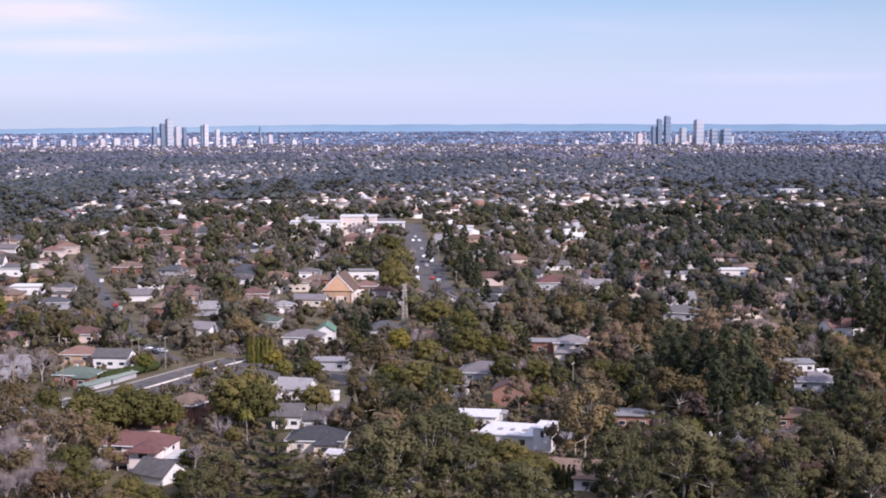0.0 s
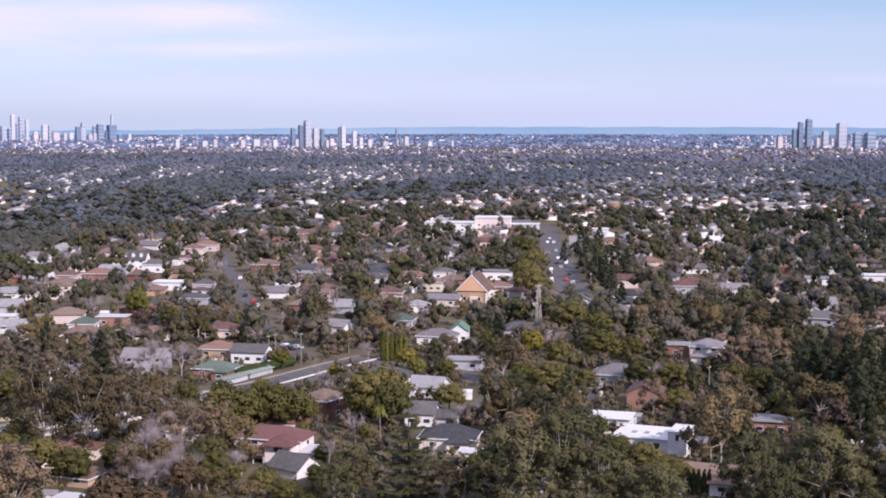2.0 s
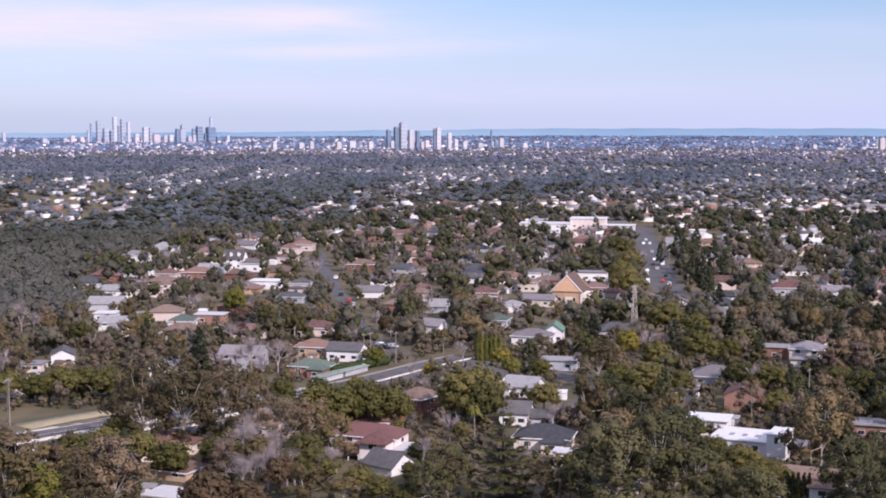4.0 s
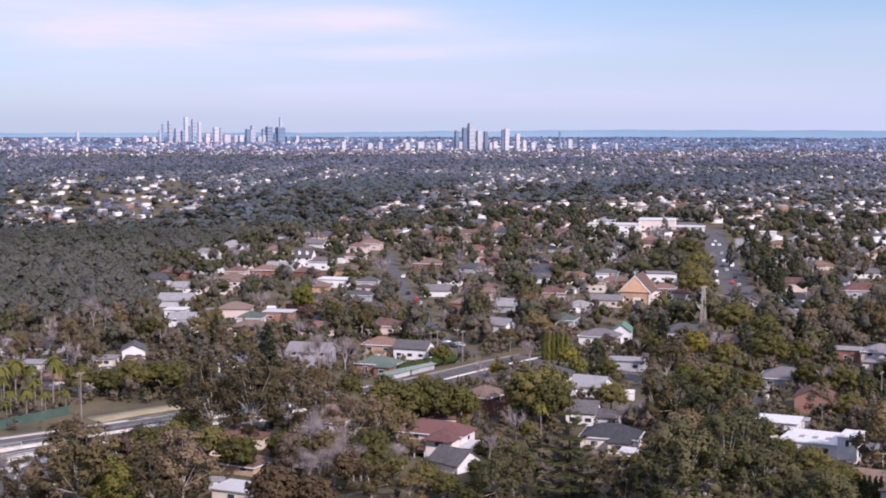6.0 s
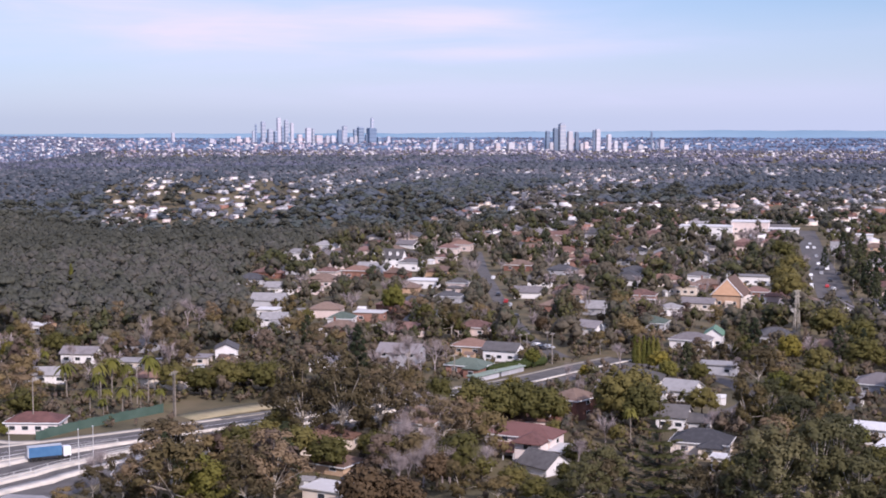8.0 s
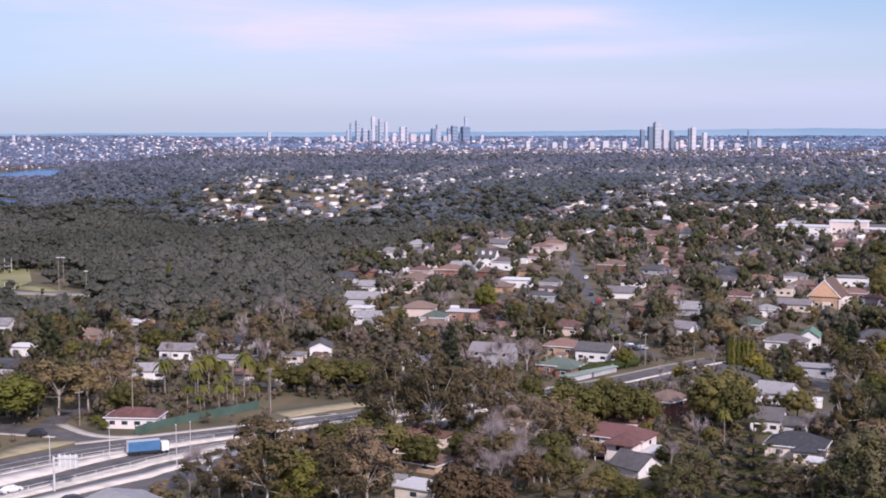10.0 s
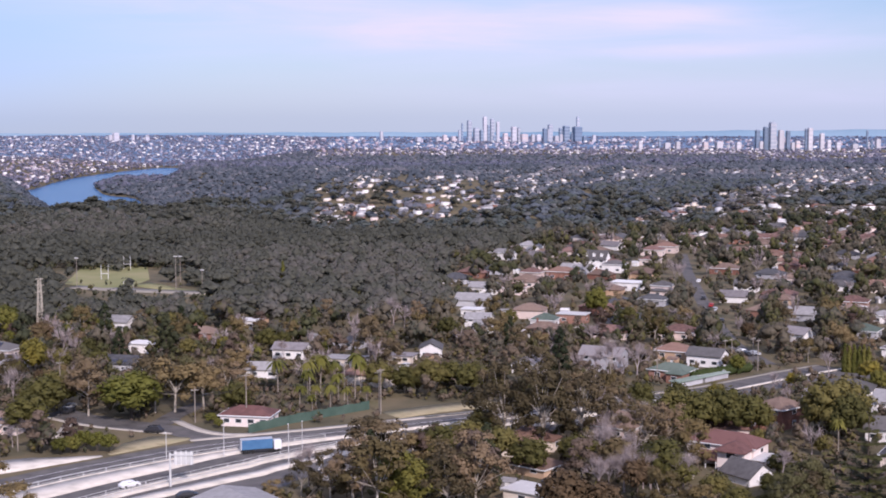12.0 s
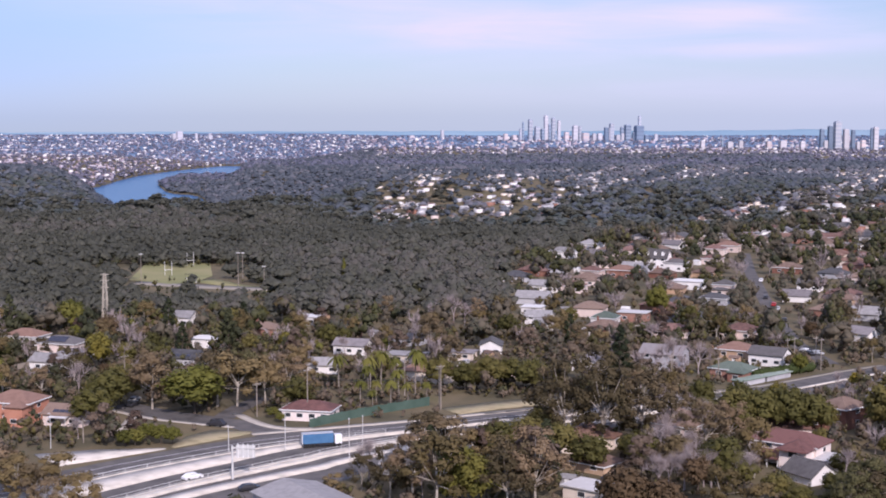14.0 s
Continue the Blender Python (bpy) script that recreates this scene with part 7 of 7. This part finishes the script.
KINDS = [("hip", "brick", "terracotta"), ("hip", "brick", "brown"), ("hip", "white", "slate"), ("gable", "white", "lilac"), ("hip", "cream", "orangetile"), ("hip", "pink", "terracotta"), ("flat", "white", "metal"), ("gable", "greywall", "metal"), ("hip", "pink", "brown"), ("hip", "tan", "brown"), ("gable", "white", "slate"), ("hip", "greywall", "charcoal")]
NAMES = {"terracotta": "red tiled", "brown": "brown tiled", "slate": "grey", "lilac": "pale grey", "orangetile": "orange tiled", "whiteroof": "white", "metal": "pale metal", "charcoal": "dark"}
WNAMES = {"brick": "brick", "white": "white", "cream": "cream", "pink": "pink", "greywall": "grey", "tan": "tan brick"}


def suburb():
    made, count = {}, 0
    rng = random.Random(5)
    spots = []
    for iy in range(15, 56):
        for ix in range(-44, 28):
            x, y = ix * 19 + rng.uniform(-4, 4), iy * 19.0 + rng.uniform(-4, 4)
            r, az = math.hypot(x, y), math.degrees(math.atan2(-x, y))
            if 300 < r < 1030 and -20 < az < 47:
                spots.append((r, az, x, y))
    spots.sort()
    for r, az, x, y in spots:
        if count >= 265:
            break
        if rng.random() > zone(az, r)[0] * (0.25 if r < 540 else 0.6) or blocked(x, y, 7.5) or hides(x, y, 5.5, 7):
            continue
        k = rng.randrange(len(KINDS))
        rot = rng.choice((0, 90, 180)) + rng.uniform(-12, 12)
        if k not in made:
            roof, wall, tile = KINDS[k]
            w, d = rng.uniform(11, 15), rng.uniform(8, 10)
            e = house(x, y, rot, round(w, 1), round(d, 1), 2.7 if k % 4 else 3.6, roof, wall, tile, wing=(w * 0.22, -d * 0.55, 5, 5, 2.9) if k % 2 == 0 else None,
                      label=f"{WNAMES[wall]} suburban house with a {NAMES[tile]} roof", show=False, chimney=k == 1)
            made[k] = e
        else:
            copy_thing(made[k], pose(x, y, hz(x, y), 0, 0, rot))
            TAKEN.append((x, y, 8.5, None))
        count += 1


suburb()


# ---- sheds, fences, driveways and parked cars ----
def garden_shed(mat, tile, label):
    e = empty("garden_shed", label, "shed", "garden sheds")
    part("shed_wall", boxes((-1.6, 1.6, -1.3, 1.3, -0.2, 2.1)), mat, e)
    part("roof", roof_mesh("gable", 3.2, 2.6, 2.1, 0.6, 0.2, 0.08), tile, e)
    part("door", boxes((-0.5, 0.5, -1.36, -1.29, 0.0, 1.9)), "frame", e)
    return [e, False]


def fence_run(n):
    e = empty("garden_fence", "weathered timber paling fence between gardens", "fence", "garden fences")
    for i in range(n):
        part("panel", boxes((i * 2.4 + 0.05, i * 2.4 + 2.35, -0.03, 0.03, 0.05, 1.75 + 0.06 * (i % 2))), "pole", e)
        part("post", boxes((i * 2.4 - 0.06, i * 2.4 + 0.06, -0.07, 0.07, -0.3, 1.85)), "pole", e)
    return [e, False]


def clutter():
    rng = random.Random(17)
    sheds = [garden_shed("metal", "metal", "small pale metal garden shed with a gable roof"), garden_shed("white", "whiteroof", "small white garden shed with a white roof"), garden_shed("tan", "brown", "small brown timber garden shed")]
    runs = [fence_run(4), fence_run(6)]

    def drop(pro, m):
        if not pro[1]:
            pro[1] = True
            pro[0].matrix_basis = m
        else:
            copy_thing(pro[0], m).matrix_basis = m

    spots = [t for t in TAKEN if math.hypot(t[0], t[1]) < 760]
    rng.shuffle(spots)
    ns = nf = nc = nd = 0
    for x, y, rad, _ in spots:
        a = rng.uniform(0, 6.28)
        q = (x + math.cos(a) * (rad + 2.5), y + math.sin(a) * (rad + 2.5))
        if ns < 60 and not blocked(q[0], q[1], 1.2):
            drop(rng.choice(sheds), pose(q[0], q[1], hz(*q), 0, 0, rng.uniform(-20, 20)))
            TAKEN.append((q[0], q[1], 2.0, None))
            ns += 1
        s = rng.choice((-1, 1))
        q = (x + s * (rad + 0.8), y - rad * 0.8)
        if nf < 34 and not on_road(q[0], q[1], 2) and not on_road(q[0], q[1] + 10, 2):
            drop(rng.choice(runs), pose(q[0], q[1], hz(*q), 0, 0, 90 + rng.uniform(-8, 8)))
            nf += 1
        q = (x - s * rad * 0.8, y - rad - 1.5)
        if nd < 46 and not on_road(q[0], q[1], 3):
            z = hz(*q) + 0.05
            d = part("driveway", boxes((-1.5, 1.5, -4.5, 3.0, -0.3, 0.06)), "footpath")
            d.matrix_basis = pose(q[0], q[1], z, 0, 0, rng.uniform(-10, 10))
            tagged(d, "pale concrete driveway beside a house", "driveway", kind="structure")
            nd += 1
            if nc < 26:
                car(rng.choice(("white", "silver", "dark", "white", "red", "suv")), q[0], q[1] - 0.5, 90 + rng.uniform(-8, 8))
                TAKEN.append((q[0], q[1], 2.6, 0.5))
                nc += 1


clutter()


# ---- distant houses, as one mass ----
def far_houses():
    rng = np.random.default_rng(11)
    mats = ["white", "cream", "pink", "brick", "greywall", "whiteroof", "terracotta", "brown", "slate", "metal", "lilac", "hazepale", "hazepink"]
    V, F, I = [], [], []
    o = 0

    def block(x, y, w, d, h, rise, rot, wm, rm):
        nonlocal o
        c, s = math.cos(rot), math.sin(rot)
        z = hz(x, y)
        p = np.array([(-w, -d, -2), (w, -d, -2), (w, d, -2), (-w, d, -2), (-w, -d, h), (w, -d, h), (w, d, h), (-w, d, h), (-w * 0.75, 0, h + rise), (w * 0.75, 0, h + rise)], float)
        q = np.column_stack([p[:, 0] * c - p[:, 1] * s + x, p[:, 0] * s + p[:, 1] * c + y, p[:, 2] + z])
        f = np.array([(0, 1, 5), (0, 5, 4), (1, 2, 6), (1, 6, 5), (2, 3, 7), (2, 7, 6), (3, 0, 4), (3, 4, 7), (4, 5, 9), (4, 9, 8), (6, 7, 8), (6, 8, 9), (5, 6, 9), (7, 4, 8)])
        V.append(q)
        F.append(f + o)
        I.extend([wm] * 8 + [rm] * 6)
        o += 10

    n = 0
    while n < 11500:
        az = rng.uniform(-20, 47)
        r = math.sqrt(rng.uniform(860 ** 2, 4850 ** 2))
        if rng.random() < 0.05:
            r = rng.uniform(860, 1500)
        sh, _ = zone(az, r)
        west = az > 29.5
        if rng.random() > sh * (1.0 if west else (0.95 if az > 2 else 0.7) if r < 2300 else 0.75 if r < 3300 else 0.2):
            continue
        x, y = at(az, r)
        if hz(x, y) < -39:
            continue
        if r < 1050 and blocked(x, y, 8):
            continue
        w, d = rng.uniform(4.2, 7.5), rng.uniform(3.4, 5.0)
        h, rise = rng.choice([2.8, 4.6]), rng.uniform(1.0, 2.2)
        k = float(np.interp(r, (1000, 1500, 3400, 4600), (0.9, 0.56, 0.42, 0.36)))
        # farther houses draw more on the colours muted for haze
        if r < 1400:
            wm, rm = rng.choice([0, 1, 2, 3, 4], p=[0.34, 0.2, 0.14, 0.18, 0.14]), rng.choice([5, 6, 7, 8, 9, 10], p=[0.14, 0.10, 0.22, 0.24, 0.12, 0.18])
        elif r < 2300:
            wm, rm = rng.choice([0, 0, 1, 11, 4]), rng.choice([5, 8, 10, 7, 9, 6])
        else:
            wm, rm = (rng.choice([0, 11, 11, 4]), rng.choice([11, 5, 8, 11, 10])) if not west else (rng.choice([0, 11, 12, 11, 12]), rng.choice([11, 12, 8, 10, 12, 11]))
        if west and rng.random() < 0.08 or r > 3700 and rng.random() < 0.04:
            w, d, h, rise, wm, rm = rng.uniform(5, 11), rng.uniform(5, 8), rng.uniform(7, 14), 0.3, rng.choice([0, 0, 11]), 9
        block(x, y, w * k, d * k, h * k, rise * k, rng.uniform(-0.35, 0.35) + rng.choice([0, math.pi / 2]), wm, rm)
        n += 1
    # the low pale blocks of the city round the towers, many in haze-tinted colours
    for _ in range(1300):
        az, r = rng.uniform(-19, 33), math.sqrt(rng.uniform(3250 ** 2, 4400 ** 2))
        x, y = at(az, r)
        near_tower = any(abs(az - a) < wd for a, wd in ((10.5, 4.0), (-9.0, 3.0), (20.5, 5.0), (27, 4)))
        if not near_tower and rng.random() < 0.6:
            continue
        h = rng.uniform(2, 6) + (rng.uniform(0, 8) if near_tower else 0)
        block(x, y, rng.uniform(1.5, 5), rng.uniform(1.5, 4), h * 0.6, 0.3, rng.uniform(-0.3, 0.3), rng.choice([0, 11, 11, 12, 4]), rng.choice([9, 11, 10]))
    ob = arrays("distant_houses", np.concatenate(V), np.concatenate(F), mats, idx=I)
    tagged(ob, "countless pale and red-roofed houses scattered through distant trees", "houses", kind="stuff")


far_houses()


# ---- trees ----
def near_trees():
    rng = np.random.default_rng(3)
    keys = ["gum_tree", "brown_gum_tree", "leafy_tree", "dark_pine", "light_green_tree", "russet_tree", "bare_tree", "wattle_tree", "palm_tree", "plum_tree"]
    n, tries = 0, 0
    while n < 300 and tries < 40000:
        tries += 1
        az = rng.uniform(-20, 47)
        r = math.sqrt(rng.uniform(276 ** 2, 530 ** 2))
        sh, tr = zone(az, r)
        bush = tr > 0.95
        key = rng.choice(keys, p=[0.28, 0.14, 0.22, 0.10, 0.06, 0.03, 0.07, 0.015, 0.015, 0.07] if not bush else [0.34, 0.16, 0.16, 0.15, 0.03, 0.03, 0.05, 0, 0, 0.08])
        s = rng.uniform(0.5, 0.95) if not bush else rng.uniform(0.65, 1.1)
        hh = {"gum_tree": 16, "brown_gum_tree": 14, "leafy_tree": 10.5, "norfolk_pine": 20, "dark_pine": 18, "bare_tree": 11}.get(key, 8.5) * s
        rad = {"gum_tree": 5.5, "brown_gum_tree": 5, "leafy_tree": 4.6}.get(key, 3.8) * s
        x, y = at(az, r)
        if blocked(x, y, rad * 0.35) or on_road(x, y, rad * 0.6) or hides(x, y, hh, rad):
            continue
        if any((x - a) ** 2 + (y - b) ** 2 < (rad * 0.75) ** 2 for a, b, _ in TREES):
            continue
        plant(str(key), x, y, float(s))
        n += 1


near_trees()
for pro in PROTO.values():
    for e, used in pro:
        if not used:
            for o in list(e.children_recursive) + [e]:
                bpy.data.objects.remove(o)
for e, used in CARS.values():
    if not used:
        for o in list(e.children_recursive) + [e]:
            bpy.data.objects.remove(o)


def tree_models(count, clumps, leaves, size, core, rng, level=0.0):
    """A few light tree shapes of unit height, to be strewn by the thousand; level bends their normals to the sky, which
    evens out shade as haze would.
    """
    res = []
    for _ in range(count):
        ps = []
        for i in range(clumps):
            k = rng.uniform(0, 1)
            a = i * 2.4 + rng.uniform(-0.4, 0.4)
            rr = 0.30 * math.sqrt(rng.uniform(0.1, 1)) * (1 - 0.6 * k * k) if clumps > 1 else 0
            c = np.array([math.cos(a) * rr, math.sin(a) * rr, 0.36 + 0.46 * k if clumps > 1 else 0.5])
            rad = rng.uniform(0.15, 0.24) if clumps > 2 else rng.uniform(0.2, 0.27) if clumps > 1 else 0.40
            ps.append(small_core(c, rad * core, 0.95))
            ps.append(sprigs(c, rad, leaves, size, 0.95))
        v, f, n = rounded(merge(ps))
        res.append((v, f, unit(n + level * np.array([0, 0, 1.0]))))
    return res


def bare_models(count, rng):
    """Leafless trees: a few limbs and a haze of thin twigs."""
    res = []
    for _ in range(count):
        ps = []
        for i in range(7):
            a, q = i * 2.4, rng.uniform(0.1, 0.32)
            e = np.array([math.cos(a) * q, math.sin(a) * q, rng.uniform(0.6, 0.85)])
            s = np.array([0, 0, 0.25])
            sd = np.array([-math.sin(a), math.cos(a), 0]) * 0.012
            ps.append((np.array([s - sd, s + sd, e]), np.array([[0, 1, 2]])))
            n = 20
            d = rand_dirs(n) * 0.6 + np.array([math.cos(a) * 0.5, math.sin(a) * 0.5, 0.7])
            d *= 0.24 / np.linalg.norm(d, axis=1)[:, None]
            st = s + (e - s) * rng.uniform(0.4, 1.0, (n, 1))
            sd = np.cross(d, rand_dirs(n)) * 0.07
            ps.append((np.stack([st - sd, st + sd, st + d], 1).reshape(-1, 3), np.arange(n * 3).reshape(n, 3)))
        ps.append((np.array([(-0.02, 0, -0.02), (0.02, 0, -0.02), (0, 0, 0.4), (0, -0.02, -0.02), (0, 0.02, -0.02)]), np.array([[0, 1, 2], [3, 4, 2]])))
        res.append(merge(ps))
    return res


def strew(name, label, mat, models, spots, rng):
    V, F, T, B, o = [], [], [], [], 0
    for x, y, h, w, tone in spots:
        m = models[int(rng.integers(len(models)))]
        v, f = m[0], m[1]
        a = rng.uniform(0, 6.28)
        c, s = math.cos(a), math.sin(a)
        q = np.column_stack([(v[:, 0] * c - v[:, 1] * s) * w + x, (v[:, 0] * s + v[:, 1] * c) * w + y, v[:, 2] * h + hz(x, y) - 0.02 * h])
        V.append(q)
        F.append(f + o)
        o += len(v)
        T.append(np.full(len(v), tone))
        if len(m) == 3:
            n = m[2]
            B.append(np.column_stack([n[:, 0] * c - n[:, 1] * s, n[:, 0] * s + n[:, 1] * c, n[:, 2]]))
    ob = arrays(name, np.concatenate(V), np.concatenate(F), [mat], tone=np.concatenate(T), normals=np.concatenate(B) if B else None)
    return tagged(ob, label, "trees", kind="stuff")


def woods():
    rng = np.random.default_rng(21)

    def spots(n, r0, r1, hlo, hhi, check, dense=1.0):
        res, tries = [], 0
        while len(res) < n and tries < n * 12:
            tries += 1
            az, r = rng.uniform(-20.5, 47.5), math.sqrt(rng.uniform(r0 ** 2, r1 ** 2))
            _, tr = zone(az, r)
            if rng.random() > tr * dense:
                continue
            x, y = at(az, r)
            z = hz(x, y)
            if z < -40:
                continue
            h = rng.uniform(hlo, hhi) * (1.12 if tr > 0.95 else 0.95) * (0.7 if r > 2600 else 1.0)
            w = h * (rng.uniform(0.6, 1.2) if check else rng.uniform(1.2, 2.1))
            if check and (blocked(x, y, 0.12 * w) or on_road(x, y, (0.3 if r < 480 else 0.06) * w) or hides(x, y, h, w * 0.4)):
                continue
            drift = 0.5 + 0.5 * math.sin(x / 210 + 2 * math.sin(y / 390)) * math.sin(y / 260)
            res.append((x, y, h, w, rng.uniform(0, 0.65) + 0.35 * drift if tr < 0.95 else rng.uniform(0.0, 0.45)))
        return res

    mid = spots(4300, 460, 1080, 5.5, 15, True)
    bush = []
    while len(bush) < 3600:
        az, r = rng.uniform(12, 47.5), math.sqrt(rng.uniform(530 ** 2, 1100 ** 2))
        x, y = at(az, r)
        h, w = rng.uniform(7.5, 10.5), rng.uniform(8, 15)
        if zone(az, r)[1] > 0.95 and not (blocked(x, y, 0.35 * w) or on_road(x, y, 0.35 * w) or hides(x, y, h, w * 0.45)):
            bush.append((x, y, h, w, rng.uniform(0.1, 0.4) + 0.25 * (0.5 + 0.5 * math.sin(x / 60 + math.sin(y / 45)))))
    mid = [s for s in mid if zone(math.degrees(math.atan2(-s[0], s[1])), math.hypot(s[0], s[1]))[1] <= 0.95]
    light = tree_models(12, 6, 25, 0.068, 0.85, rng)
    coarse = tree_models(12, 5, 22, 0.075, 1.0, rng, 0.8)
    # most trees on the right take the copy darkened for cloud shade
    shaded = [s for s in mid if s[0] > 0.12 * s[1] and rng.random() < 0.8]
    taken = set(shaded)
    strew("mid_woods", "mixed eucalypts and garden trees filling the suburb", "wood_mid", light, [s for s in mid if s not in taken], rng)
    strew("pine_woods", "mixed trees of the leafy suburb, darkened to suggest cloud shade", "wood_shaded", light, shaded, rng)
    strew("bush_woods", "dense grey-green eucalypt bush on the valley side", "wood_bush", coarse, bush, rng)
    strew("near_woods", "smaller garden trees and saplings between the houses", "wood_near", tree_models(8, 5, 24, 0.075, 0.8, rng), spots(1150, 285, 500, 3.5, 9, True), rng)
    valley = []
    while len(valley) < 14500:
        az, r = rng.uniform(6, 47.5), math.sqrt(rng.uniform(1000 ** 2, 3450 ** 2))
        if zone(az, r)[1] < 0.97 or hz(*at(az, r)) < -40.3:
            continue
        h = rng.uniform(5.0, 8.0)
        valley.append((r,) + at(az, r) + (h, h * rng.uniform(1.4, 2.2), rng.uniform(0, 0.75)))
    # valley, river, far and slope woods wear the leaf colours with haze painted in
    strew("valley_woods", "smooth canopy of eucalypt bush over the valley slopes, tinted with haze", "wood_valley_haze", tree_models(8, 1, 11, 0.22, 1.05, rng, 0.9), [v[1:] for v in valley if v[0] < 1700], rng)
    strew("river_woods", "bush on the river's far slopes and headland, tinted with haze", "wood_far_haze", tree_models(8, 1, 8, 0.26, 1.08, rng, 0.9), [v[1:] for v in valley if v[0] >= 1700], rng)
    strew("street_woods", "dark street and garden trees that close over distant roofs", "wood_bush", tree_models(8, 3, 14, 0.12, 0.85, rng), spots(1700, 980, 1480, 6, 12, False), rng)
    strew("far_woods", "dense eucalypt bush and street trees tinted with distance haze", "wood_far_haze", tree_models(10, 1, 9, 0.26, 1.08, rng, 0.6), spots(11500, 1300, 2400, 4.0, 7.6, False), rng)
    strew("distant_woods", "distant blanket of trees between houses, tinted with haze", "wood_distant_haze", tree_models(8, 1, 6, 0.3, 1.05, rng), [s for s in spots(17000, 2300, 4800, 6, 10, False) if math.hypot(s[0], s[1]) < 3500 or rng.random() < 0.45], rng)
    slope = []
    while len(slope) < 5200:
        az = rng.uniform(29, 47.5)
        r = rng.uniform(float(shore(az)) + 5, 4850)
        x, y = at(az, r)
        if len(slope) % 5 == 0:
            r = float(shore(az)) + rng.uniform(0, 90)
            x, y = at(az, r)
        if hz(x, y) > -40.5:
            slope.append((x, y, rng.uniform(3.5, 6.0), rng.uniform(6, 10), rng.uniform(0, 1)))
    strew("slope_woods", "garden trees in a blue haze tint between houses over the river", "wood_distant_haze", tree_models(8, 1, 8, 0.3, 0.9, rng), slope, rng)
    strew("garden_shrubs", "low garden shrubs and bushes between the houses", "wood_near", tree_models(6, 1, 11, 0.28, 0.85, rng), spots(6200, 300, 900, 1.5, 4.8, True) + spots(4200, 268, 490, 1.2, 4.0, True), rng)
    strew("bare_trees", "leafless mauve-grey winter trees among the gardens", "twig", bare_models(6, rng), [s for s in spots(480, 300, 900, 7, 12, True) if zone(math.degrees(math.atan2(-s[0], s[1])), math.hypot(s[0], s[1]))[1] < 0.95], rng)


woods()
